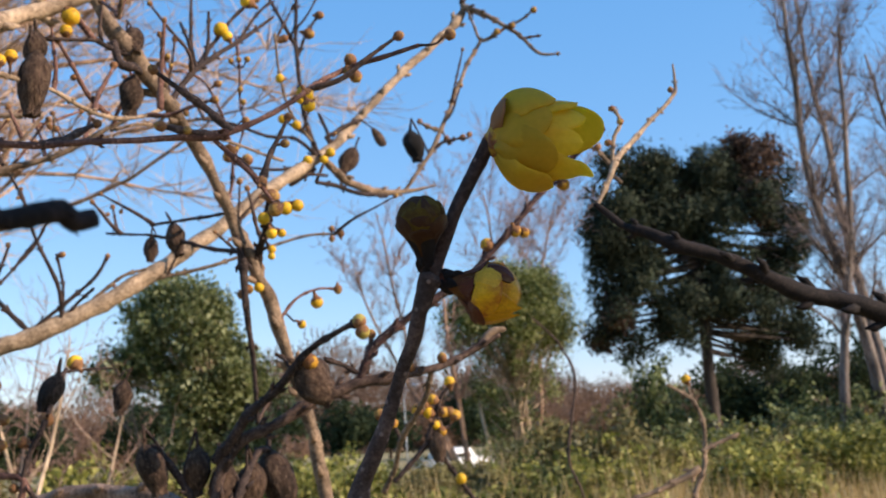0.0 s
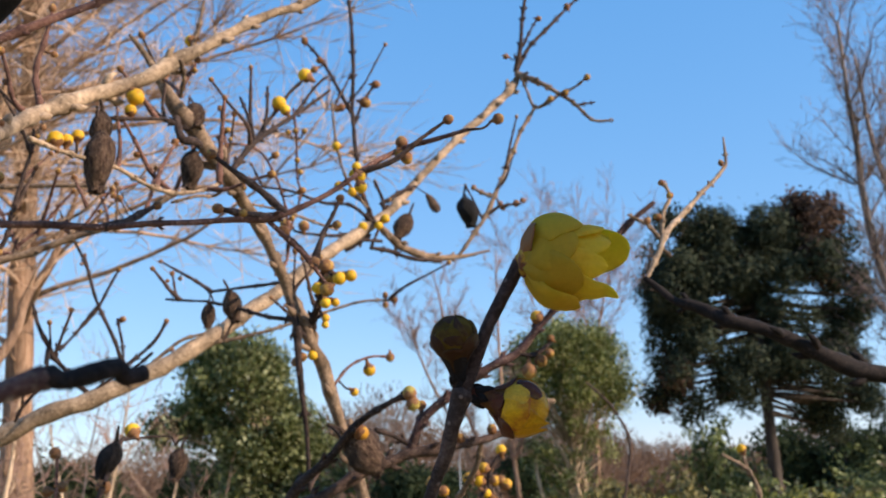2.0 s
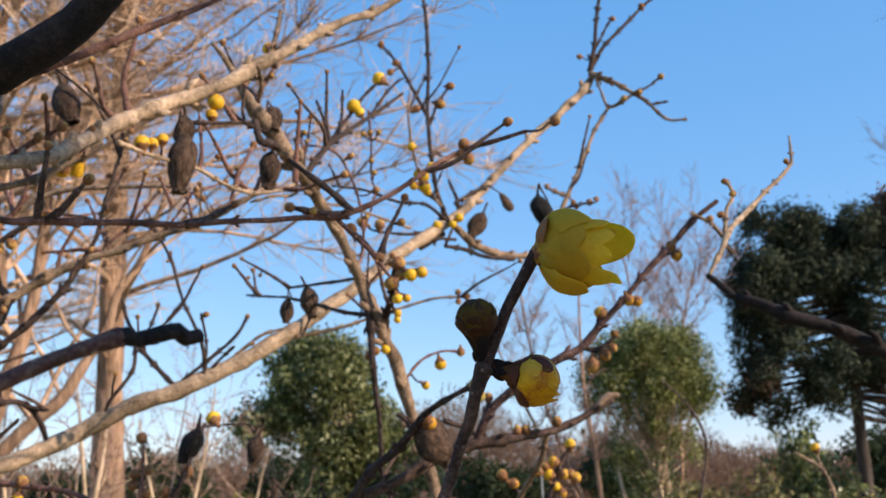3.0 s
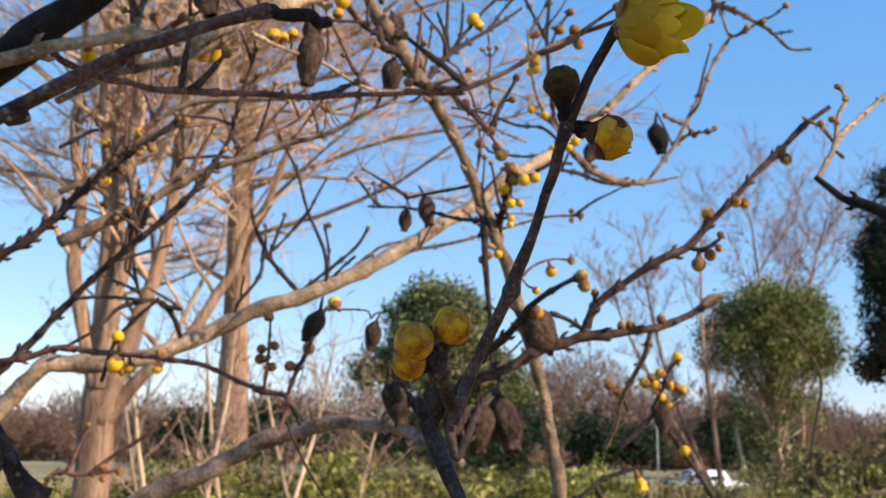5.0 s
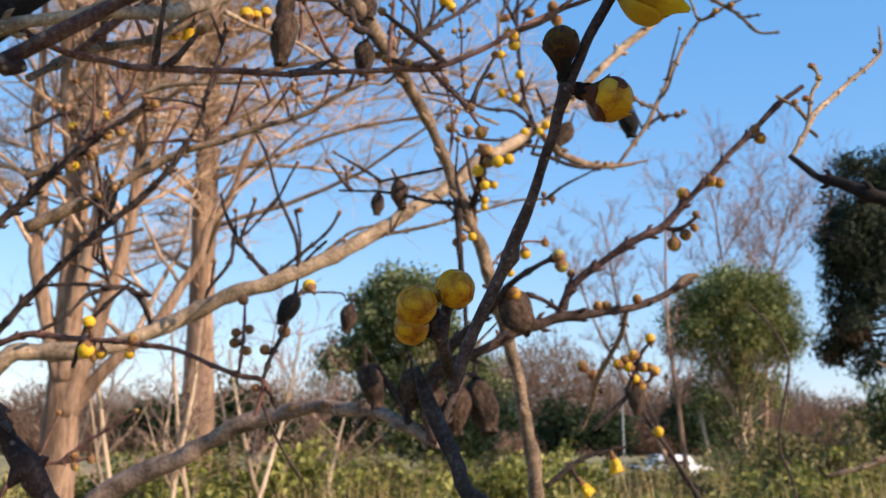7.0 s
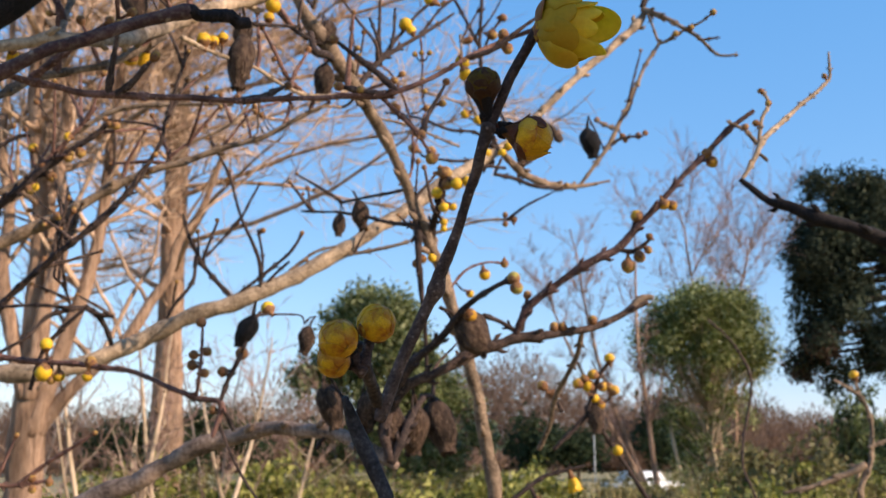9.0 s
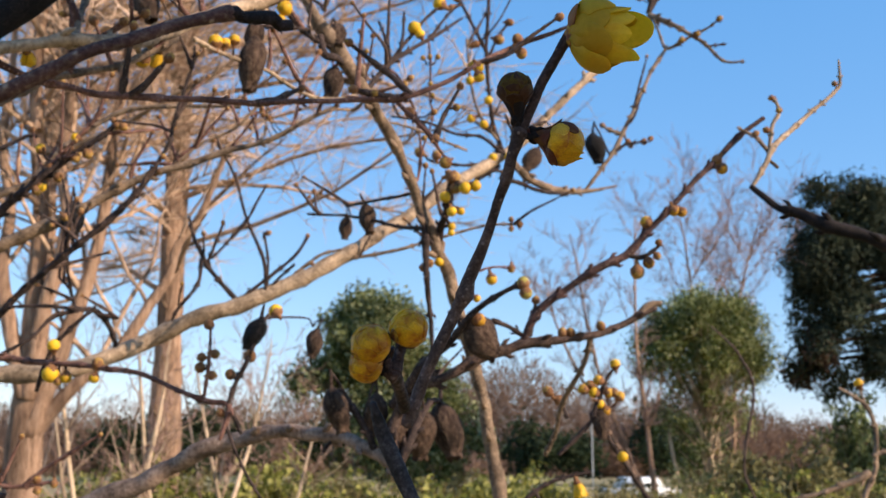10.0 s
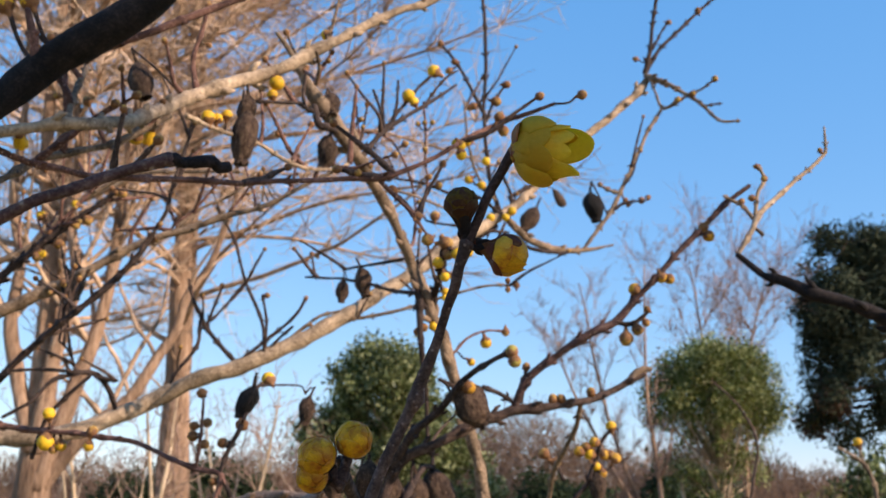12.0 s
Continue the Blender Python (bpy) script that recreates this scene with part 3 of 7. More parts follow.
def twiglets(parent, count, seed, mat=None):
    """Short thin winter twigs with tiny tip buds, set at random along the stems of a branch, in the upper crown only."""
    rng = np.random.default_rng(seed)
    stems = list(STEMS[parent.name])
    spots = [(p, stem) for stem, q in stems for p in q[::3] if p[3] < 0.0075 and -0.42 < p[0] / p[1] < 0.2 and -0.05 < (p[2] - 1.5) / p[1] < 0.45]
    for k in range(count if spots else 0):
        p, stem = spots[int(rng.random() * len(spots))]
        ln = (0.02 + 0.05 * rng.random()) * (0.6 + 0.5 * p[1])
        d = np.array([rng.normal(0.1, 0.6), rng.normal(0, 0.35), rng.normal(0.75, 0.4)])
        d /= np.linalg.norm(d)
        side = rng.normal(0, 0.15, 3)
        r = 0.0011 + 0.0006 * rng.random()
        at = p[:3]
        rows = [(*at, r * 1.3), (*(at + d * ln * 0.35 + side * ln * 0.25), r), (*(at + d * ln * 0.7 + side * ln * 0.1), r * 0.85), (*(at + d * ln), r * 0.6)]
        shoot(parent, "twig", mat or BARK_TWIG, rows, 0.016)
        bud_small(parent, at + d * (ln + 0.002), 0.0017 + 0.0008 * rng.random())
        if rng.random() < 0.5:
            e = np.cross(d, rng.normal(size=3))
            bud_small(parent, at + d * ln * 0.6 + e / np.linalg.norm(e) * 0.0045, 0.0018)

flowering = limb((0.03, 0.42, 0), "slender grey-brown wintersweet shoot with one open yellow flower and round buds")
shoot(flowering, "main_stem", BARK_DEAD, [(0.06, 0.44, 0, 0.006), (0.05, 0.37, 0.7, 0.0045), (0.03, 0.28, 1.35, 0.0024), (0.008, 0.252, 1.47, 0.0018), (-0.0063, 0.25, 1.486, 0.0018), (-0.0084, 0.2495, 1.4914, 0.0017), (-0.0109, 0.249, 1.4969, 0.0017), (-0.0134, 0.2485, 1.5024, 0.0016), (-0.0156, 0.248, 1.5079, 0.0014), (-0.0163, 0.247, 1.5103, 0.0011), (-0.0172, 0.246, 1.5131, 0.0007)], 0)
shoot(flowering, "shoot", BARK_SHOOT, [(-0.0097, 0.249, 1.508, 0.0014), (-0.0089, 0.249, 1.5105, 0.0018), (-0.0071, 0.2485, 1.5154, 0.0016), (-0.0052, 0.2475, 1.5204, 0.0014), (-0.0024, 0.246, 1.5265, 0.0014), (0.0011, 0.2445, 1.5339, 0.0015), (0.0023, 0.2437, 1.5365, 0.0022), (0.0034, 0.2425, 1.5399, 0.0015), (0.0056, 0.2405, 1.5445, 0.0014), (0.0081, 0.238, 1.5503, 0.0013), (0.01, 0.2355, 1.556, 0.0013), (0.0122, 0.2325, 1.5614, 0.0013), (0.0132, 0.2305, 1.5655, 0.0013), (0.0146, 0.2297, 1.5693, 0.0017), (0.0151, 0.2293, 1.5706, 0.002), (0.0155, 0.229, 1.5713, 0.0013)], 0)
shoot(flowering, "twig", BARK_NEAR, [(0.0150, 0.2294, 1.5704, 0.0013), (0.0167, 0.2292, 1.5737, 0.0012), (0.0197, 0.2282, 1.5802, 0.0012), (0.0228, 0.2275, 1.5862, 0.0012), (0.0249, 0.2271, 1.5902, 0.0013), (0.0256, 0.227, 1.5914, 0.0014)], 0)
shoot(flowering, "twig", BARK_DARK, [(-0.01, 0.247, 1.5118, 0.0012), (-0.0105, 0.24, 1.5148, 0.0011), (-0.0113, 0.23, 1.5187, 0.001), (-0.0117, 0.219, 1.5221, 0.0008)], 0.004)

broken = limb((-0.35, 0.3, 0), "dark reddish wintersweet twig snapped off at its end")
shoot(broken, "main_stem", BARK_BROKEN, [(-0.35, 0.3, 0, 0.006), (-0.3, 0.26, 0.8, 0.005), (-0.16, 0.18, 1.5, 0.002), (-0.1, 0.155, 1.535, 0.0015), (-0.0543, 0.15, 1.5564, 0.001), (-0.0477, 0.152, 1.5598, 0.00095), (-0.0421, 0.154, 1.563, 0.001), (-0.0385, 0.155, 1.5647, 0.001), (-0.0358, 0.156, 1.5659, 0.0011), (-0.0337, 0.157, 1.5669, 0.0013)], 0)
stump = shoot(broken, "stump", BARK_STUMP, [(-0.0342, 0.1568, 1.5667, 0.0011), (-0.0332, 0.1572, 1.5670, 0.0013), (-0.0324, 0.158, 1.5667, 0.0010), (-0.0302, 0.16, 1.5675, 0.0011), (-0.0282, 0.162, 1.5682, 0.0011), (-0.0272, 0.163, 1.5674, 0.0010), (-0.0256, 0.164, 1.5679, 0.0009)], 0)
shoot(broken, "twig", BARK_BROKEN, [(-0.0673, 0.1512, 1.549, 0.0013), (-0.0684, 0.15, 1.548, 0.0012), (-0.0693, 0.148, 1.5486, 0.001)], 0)
ragged(stump, 31, 26, 0.00055, BARK_STUMP)

cut_shoot = limb((-0.3, 0.4, 0), "short grey wintersweet shoot with a torn rough end")
torn = shoot(cut_shoot, "main_stem", BARK_NEAR, [(-0.3, 0.4, 0, 0.006), (-0.2, 0.3, 0.9, 0.004), (-0.12, 0.19, 1.4, 0.002), (-0.0873, 0.185, 1.5082, 0.0013), (-0.0835, 0.186, 1.5032, 0.0014), (-0.0806, 0.187, 1.4971, 0.0016), (-0.0779, 0.187, 1.4939, 0.0023), (-0.0761, 0.188, 1.4907, 0.0021), (-0.0743, 0.189, 1.487, 0.0015), (-0.0728, 0.19, 1.4805, 0.0014)], 0)
shoot(cut_shoot, "twig", BARK_NEAR, [(-0.0779, 0.187, 1.4935, 0.0018), (-0.0790, 0.1865, 1.4912, 0.0011), (-0.0798, 0.186, 1.4900, 0.0003)], 0)
shoot(cut_shoot, "twig", BARK_NEAR, [(-0.0768, 0.188, 1.4925, 0.0016), (-0.0752, 0.1878, 1.4940, 0.0009), (-0.0742, 0.1876, 1.4946, 0.0002)], 0)
ragged(torn, 32, 60, 0.0016, BARK_SHOOT, 0.86)

russet = limb((-0.9, 0.7, 0), "long level russet-brown wintersweet branch with paired yellow buds")
shoot(russet, "main_stem", BARK_RED, [(-0.9, 0.7, 0, 0.012), (-0.8, 0.65, 0.9, 0.009), (-0.5, 0.55, 1.55, 0.005), (-0.2248, 0.49, 1.6883, 0.0017), (-0.2083, 0.49, 1.6818, 0.0017), (-0.1958, 0.5, 1.6787, 0.0017), (-0.1807, 0.5, 1.6756, 0.0016), (-0.167, 0.5, 1.6719, 0.0015), (-0.1569, 0.505, 1.6731, 0.002), (-0.1331, 0.51, 1.6733, 0.0015), (-0.0922, 0.512, 1.6726, 0.0014), (-0.0619, 0.513, 1.6735, 0.0013), (-0.0398, 0.513, 1.6741, 0.0013), (-0.026, 0.513, 1.6741, 0.0021), (-0.0177, 0.513, 1.6761, 0.0013), (-0.0039, 0.52, 1.6847, 0.0012), (0.0118, 0.53, 1.6967, 0.0012), (0.0194, 0.54, 1.705, 0.0012), (0.0361, 0.548, 1.7162, 0.0012), (0.0509, 0.53, 1.7153, 0.0011), (0.063, 0.51, 1.7127, 0.0009)], 0.06)
shoot(russet, "twig", BARK_RED, [(-0.0246, 0.513, 1.6729, 0.0011), (-0.0149, 0.515, 1.6629, 0.001), (-0.0088, 0.516, 1.6566, 0.0011), (-0.0039, 0.517, 1.65, 0.0007), (0.0003, 0.518, 1.6446, 0.0006)], 0.02)
bud_brown(russet, (-0.0061, 0.517, 1.6557), 0.0024)
bud_brown(russet, (-0.0008, 0.517, 1.6437), 0.0029)
bud_yellow(russet, (0.0157, 0.535, 1.6992), 0.0028)
bud_yellow(russet, (0.0162, 0.535, 1.6943), 0.0028)
bud_yellow(russet, (0.0136, 0.535, 1.7004), 0.0025)
bud_brown(russet, (0.037, 0.548, 1.7197), 0.0028)
bud_brown(russet, (0.039, 0.548, 1.7121), 0.0028)
bud_brown(russet, (0.0355, 0.548, 1.7147), 0.0023)
bud_brown(russet, (0.0774, 0.512, 1.7183), 0.0024)

thick_limb = limb((-1, 0.75, 0), "thick grey wintersweet limb with a cut knot, darkened as in shade")
# the limb's shade is painted in with its bark colour
shoot(thick_limb, "main_stem", BARK_SHADED, [(-1, 0.75, 0, 0.022), (-0.8, 0.65, 0.9, 0.018), (-0.45, 0.52, 1.5, 0.013), (-0.2206, 0.48, 1.6931, 0.0091), (-0.2076, 0.485, 1.7056, 0.0092), (-0.1918, 0.49, 1.7241, 0.0096), (-0.1732, 0.49, 1.7366, 0.0093), (-0.1572, 0.49, 1.7481, 0.0088), (-0.1411, 0.49, 1.7609, 0.0083), (-0.1224, 0.49, 1.7794, 0.0078), (-0.0978, 0.49, 1.8045, 0.007), (0.05, 0.52, 2.05, 0.004)], 0)
shoot(thick_limb, "twig", BARK_RED, [(-0.1735, 0.5, 1.7332, 0.0026), (-0.1632, 0.51, 1.7462, 0.0022), (-0.1461, 0.52, 1.757, 0.0019), (-0.1283, 0.53, 1.7701, 0.002), (-0.1066, 0.54, 1.7856, 0.0017), (-0.0775, 0.55, 1.8042, 0.0014)], 0.05)
bud_yellow(thick_limb, (-0.2124, 0.49, 1.7587), 0.0047)
bud_yellow(thick_limb, (-0.2001, 0.49, 1.7605), 0.0047)
bud_yellow(thick_limb, (-0.2067, 0.49, 1.7649), 0.0036)
shoot(thick_limb, "twig", BARK_RED, [(-0.1915, 0.485, 1.7232, 0.0023), (-0.1927, 0.48, 1.7382, 0.0018), (-0.1958, 0.478, 1.7506, 0.0015)], 0.03)

pale_branch = limb((-1.1, 0.95, 0), "pale lichen-grey wintersweet branch with yellow buds and old pods")
shoot(pale_branch, "main_stem", BARK_PALE, [(-1.1, 0.95, 0, 0.018), (-0.95, 0.8, 0.9, 0.013), (-0.5, 0.52, 1.6, 0.006), (-0.2149, 0.47, 1.6797, 0.0032), (-0.2037, 0.48, 1.6865, 0.0029), (-0.1897, 0.485, 1.69, 0.0026), (-0.1773, 0.488, 1.6922, 0.0033), (-0.1657, 0.51, 1.7019, 0.0028), (-0.161, 0.55, 1.7197, 0.0034), (-0.1618, 0.6, 1.7461, 0.0041), (-0.1538, 0.64, 1.7683, 0.0043), (-0.137, 0.66, 1.7836, 0.0045), (-0.1216, 0.675, 1.7949, 0.0046), (-0.1037, 0.68, 1.8042, 0.0041), (-0.0882, 0.69, 1.8176, 0.0042), (-0.0681, 0.7, 1.8347, 0.0038), (-0.0493, 0.71, 1.85, 0.0034), (-0.0298, 0.72, 1.8639, 0.003), (-0.0014, 0.73, 1.8804, 0.0026), (0.0369, 0.75, 1.9127, 0.0019)], 0.05)
shoot(pale_branch, "twig", BARK_GREY, [(-0.1754, 0.49, 1.6938, 0.002), (-0.1823, 0.51, 1.7117, 0.0015), (-0.1862, 0.53, 1.732, 0.0016), (-0.1899, 0.55, 1.7535, 0.0014), (-0.2001, 0.57, 1.7796, 0.0012)], 0.03)
shoot(pale_branch, "twig", BARK_PALE, [(-0.1515, 0.62, 1.7482, 0.0016), (-0.142, 0.64, 1.7481, 0.0013), (-0.128, 0.66, 1.7484, 0.0014), (-0.116, 0.675, 1.7489, 0.0014), (-0.1031, 0.69, 1.744, 0.0014), (-0.0919, 0.72, 1.7465, 0.0015), (-0.0797, 0.75, 1.7552, 0.0013), (-0.0662, 0.78, 1.7693, 0.001)], 0.03)
shoot(pale_branch, "twig", BARK_GREY, [(-0.1592, 0.61, 1.7445, 0.0022), (-0.1665, 0.59, 1.73, 0.0028), (-0.179, 0.57, 1.7128, 0.002), (-0.1966, 0.55, 1.7011, 0.002), (-0.2065, 0.53, 1.6897, 0.0022), (-0.2155, 0.5, 1.6668, 0.0021)], 0.05)
shoot(pale_branch, "twig", BARK_GREY, [(-0.0824, 0.69, 1.8218, 0.0014), (-0.0814, 0.7, 1.8135, 0.0012), (-0.0844, 0.71, 1.8049, 0.0009)], 0.02)
shoot(pale_branch, "twig", BARK_DARK, [(-0.1275, 0.67, 1.7776, 0.0011), (-0.1096, 0.675, 1.7787, 0.0011), (-0.0944, 0.7, 1.7875, 0.0012)], 0.02)
shoot(pale_branch, "twig", BARK_GREY, [(-0.0773, 0.695, 1.8261, 0.0015), (-0.0724, 0.7, 1.8475, 0.0012), (-0.07, 0.71, 1.8698, 0.0012)], 0.02)
bud_yellow(pale_branch, (-0.143, 0.64, 1.7545), 0.0044)
bud_yellow(pale_branch, (-0.1332, 0.65, 1.7598), 0.0034)
bud_yellow(pale_branch, (-0.1381, 0.645, 1.7556), 0.0034)
bud_yellow(pale_branch, (-0.1063, 0.675, 1.792), 0.005)
bud_yellow(pale_branch, (-0.109, 0.675, 1.7835), 0.0035)
bud_yellow(pale_branch, (-0.077, 0.7, 1.8381), 0.0037)
bloom(pale_branch, (-0.1979, 0.49, 1.6872), 0.0057)
bloom(pale_branch, (-0.1674, 0.6, 1.7284), 0.0069)
bud_yellow(pale_branch, (-0.1726, 0.59, 1.7238), 0.0043)
pod_slim(pale_branch, (-0.124, 0.662, 1.7487), 0.0188)
pod(pale_branch, (-0.1839, 0.63, 1.7757), 0.0139)
pod(pale_branch, (-0.1236, 0.665, 1.7689), 0.0108)

upright = limb((0.1, 1.1, 0), "upright grey-brown wintersweet stem with dark twigs and dry pods")
shoot(upright, "main_stem", BARK_GREY, [(0.1, 1.1, 0, 0.016), (0.09, 1.06, 0.8, 0.0105), (0.0483, 1, 1.4728, 0.0067), (0.0425, 0.997, 1.5124, 0.0059), (0.0333, 0.985, 1.5544, 0.0052), (0.023, 0.97, 1.5958, 0.0051), (0.0139, 0.955, 1.6265, 0.0051), (0.0079, 0.945, 1.6475, 0.0056), (0.0005, 0.94, 1.6667, 0.005), (-0.0088, 0.93, 1.6857, 0.0049), (-0.0166, 0.925, 1.7036, 0.0055), (-0.0239, 0.92, 1.7225, 0.0043), (-0.0332, 0.905, 1.7436, 0.0042), (-0.0448, 0.89, 1.7666, 0.0047), (-0.0571, 0.87, 1.784, 0.0046), (-0.0661, 0.85, 1.7976, 0.0051), (-0.077, 0.84, 1.8117, 0.0056), (-0.0886, 0.83, 1.8261, 0.0064), (-0.0995, 0.82, 1.8401, 0.0059), (-0.1091, 0.815, 1.8556, 0.0038), (-0.1201, 0.81, 1.8748, 0.002), (-0.1301, 0.8, 1.8867, 0.0013)], 0.05)
shoot(upright, "twig", BARK_DARK, [(-0.0646, 0.86, 1.8011, 0.0025), (-0.0561, 0.87, 1.8179, 0.0023), (-0.0468, 0.88, 1.8331, 0.0026), (-0.0313, 0.9, 1.8505, 0.0019), (-0.012, 0.92, 1.871, 0.0017), (0.0145, 0.95, 1.9018, 0.0014)], 0.04)
shoot(upright, "twig", BARK_DARK, [(-0.0468, 0.88, 1.8331, 0.0016), (-0.0511, 0.885, 1.8528, 0.0013), (-0.0584, 0.89, 1.8733, 0.0011)], 0.03)
shoot(upright, "twig", BARK_DARK, [(-0.0406, 0.89, 1.8415, 0.0017), (-0.0381, 0.895, 1.8619, 0.0013), (-0.037, 0.9, 1.8859, 0.0011)], 0.03)
shoot(upright, "twig", BARK_DARK, [(-0.0452, 0.885, 1.8375, 0.0018), (-0.0342, 0.91, 1.8638, 0.0015), (-0.0201, 0.94, 1.8954, 0.0016), (-0.0047, 0.95, 1.9145, 0.0014)], 0.03)
shoot(upright, "twig", BARK_DARK, [(-0.0141, 0.92, 1.8699, 0.0015), (-0.002, 0.93, 1.8922, 0.0012), (0.0082, 0.94, 1.9074, 0.0012), (0.0162, 0.95, 1.9162, 0.0008)], 0.03)
shoot(upright, "twig", BARK_DARK, [(-0.0214, 0.92, 1.71, 0.0023), (-0.0189, 0.92, 1.6926, 0.0032), (-0.0173, 0.92, 1.6631, 0.0027), (-0.0135, 0.93, 1.6305, 0.0023), (-0.0116, 0.94, 1.6025, 0.0019), (-0.0107, 0.95, 1.5646, 0.002)], 0.05)
shoot(upright, "twig", BARK_DARK, [(-0.0175, 0.925, 1.6976, 0.0019), (-0.0425, 0.96, 1.7077, 0.0018), (-0.0707, 1, 1.7228, 0.0016), (-0.0993, 1.05, 1.738, 0.0013), (-0.1418, 1.1, 1.7505, 0.0011)], 0.04)
shoot(upright, "twig", BARK_DARK, [(-0.0273, 0.92, 1.7285, 0.0013), (-0.0473, 0.95, 1.7323, 0.0014), (-0.0762, 1, 1.7391, 0.0012), (-0.0968, 1.04, 1.7447, 0.0013)], 0.04)
shoot(upright, "twig", BARK_DARK, [(-0.0059, 0.935, 1.6857, 0.0027), (-0.0044, 0.92, 1.7, 0.0027), (0.0005, 0.9, 1.7079, 0.0026), (0.0028, 0.88, 1.7176, 0.0036), (0.0051, 0.87, 1.7294, 0.0035)], 0.02)
shoot(upright, "twig", BARK_RED, [(0.0094, 0.945, 1.645, 0.0012), (0.0228, 0.95, 1.6609, 0.0012), (0.0407, 0.96, 1.6702, 0.001), (0.0586, 0.965, 1.6711, 0.001)], 0.03)
shoot(upright, "twig", BARK_DARK, [(-0.1002, 0.82, 1.8316, 0.0024), (-0.0948, 0.815, 1.8132, 0.0024), (-0.0864, 0.82, 1.8127, 0.0024), (-0.0834, 0.835, 1.8137, 0.0021)], 0.01)
shoot(upright, "twig", BARK_DARK, [(-0.0876, 0.83, 1.8237, 0.0014), (-0.1078, 0.81, 1.8275, 0.0017), (-0.1199, 0.8, 1.8374, 0.0016), (-0.1252, 0.79, 1.8424, 0.0013)], 0.02)
shoot(upright, "twig", BARK_GREY, [(-0.0631, 0.86, 1.7962, 0.0014), (-0.0759, 0.86, 1.7841, 0.0011), (-0.0888, 0.85, 1.7808, 0.0011), (-0.1069, 0.85, 1.776, 0.0011)], 0.02)
bud_yellow(upright, (-0.0283, 0.91, 1.8754), 0.0056)
bud_yellow(upright, (-0.0233, 0.91, 1.8696), 0.0042)
bud_yellow(upright, (-0.0063, 0.95, 1.9156), 0.0059)
bud_yellow(upright, (0.0151, 0.86, 1.7178), 0.0049)
bud_yellow(upright, (0.0237, 0.86, 1.7197), 0.0044)
bud_yellow(upright, (-0.0009, 0.87, 1.7128), 0.0045)
bud_yellow(upright, (0.0047, 0.88, 1.7032), 0.0041)
bud_yellow(upright, (0.0121, 0.88, 1.7032), 0.0032)
bud_yellow(upright, (0.0047, 0.9, 1.6947), 0.0032)
bud_yellow(upright, (0.0043, 0.9, 1.6894), 0.0028)
bud_yellow(upright, (-0.0141, 0.93, 1.6688), 0.0038)
bud_yellow(upright, (-0.0058, 0.93, 1.6698), 0.0038)
bud_yellow(upright, (0.0406, 0.96, 1.66), 0.0049)
bud_yellow(upright, (0.0272, 0.95, 1.6413), 0.0034)
bud_brown(upright, (0.0586, 0.965, 1.6706), 0.0035)
bud_brown(upright, (-0.019, 0.93, 1.6649), 0.0038)
bud_brown(upright, (0.0056, 0.87, 1.7294), 0.0054)
bud_brown(upright, (0.0074, 0.87, 1.7199), 0.0045)
pod(upright, (-0.0908, 0.835, 1.797), 0.0151)
pod(upright, (-0.0734, 1, 1.7239), 0.0149)
pod(upright, (-0.097, 1.04, 1.7233), 0.0118)
pod(upright, (-0.0878, 0.83, 1.8356), 0.0133)
shoot(upright, "twig", BARK_RED, [(-0.0747, 0.9, 1.8681, 0.0009), (-0.0705, 0.89, 1.8343, 0.0009), (-0.0668, 0.87, 1.812, 0.0009)], 0.02)
shoot(upright, "twig", BARK_RED, [(-0.0175, 1, 1.9044, 0.001), (-0.0152, 1, 1.8757, 0.001), (-0.0156, 1, 1.8416, 0.001), (-0.0129, 1, 1.8219, 0.001), (-0.0235, 1, 1.7857, 0.001), (-0.0258, 0.99, 1.761, 0.0012)], 0.025)
shoot(upright, "twig", BARK_RED, [(-0.0703, 0.9, 1.8381, 0.0009), (-0.0524, 0.93, 1.8451, 0.001), (-0.041, 0.96, 1.8442, 0.001), (-0.0285, 0.98, 1.8182, 0.0012), (-0.0233, 0.99, 1.7883, 0.0012), (-0.0258, 0.99, 1.761, 0.0012), (-0.0348, 0.95, 1.7401, 0.0012)], 0.025)
shoot(upright, "twig", BARK_GREY, [(-0.0519, 0.93, 1.7957, 0.001), (-0.0275, 0.95, 1.7952, 0.001), (-0.0021, 0.97, 1.7906, 0.0012), (0.0192, 1, 1.7901, 0.0012)], 0.025)
bud_small(upright, (-0.0747, 0.9, 1.8676), 0.0023)
bud_small(upright, (-0.0155, 0.98, 1.8754), 0.0025)
bud_small(upright, (-0.0148, 0.98, 1.8486), 0.0025)
bud_small(upright, (-0.0127, 0.98, 1.8375), 0.0025)
bud_small(upright, (-0.0116, 0.98, 1.821), 0.003)
bud_small(upright, (-0.0687, 0.89, 1.8456), 0.0023)
bud_small(upright, (-0.0758, 0.9, 1.8432), 0.0023)
bud_small(upright, (-0.0333, 0.96, 1.847), 0.003)
bud_small(upright, (-0.0681, 0.89, 1.8318), 0.0023)
bud_small(upright, (-0.0218, 0.98, 1.8743), 0.0025)
bud_small(upright, (-0.008, 0.98, 1.8754), 0.0025)
bud_small(upright, (-0.0205, 0.98, 1.7963), 0.0025)

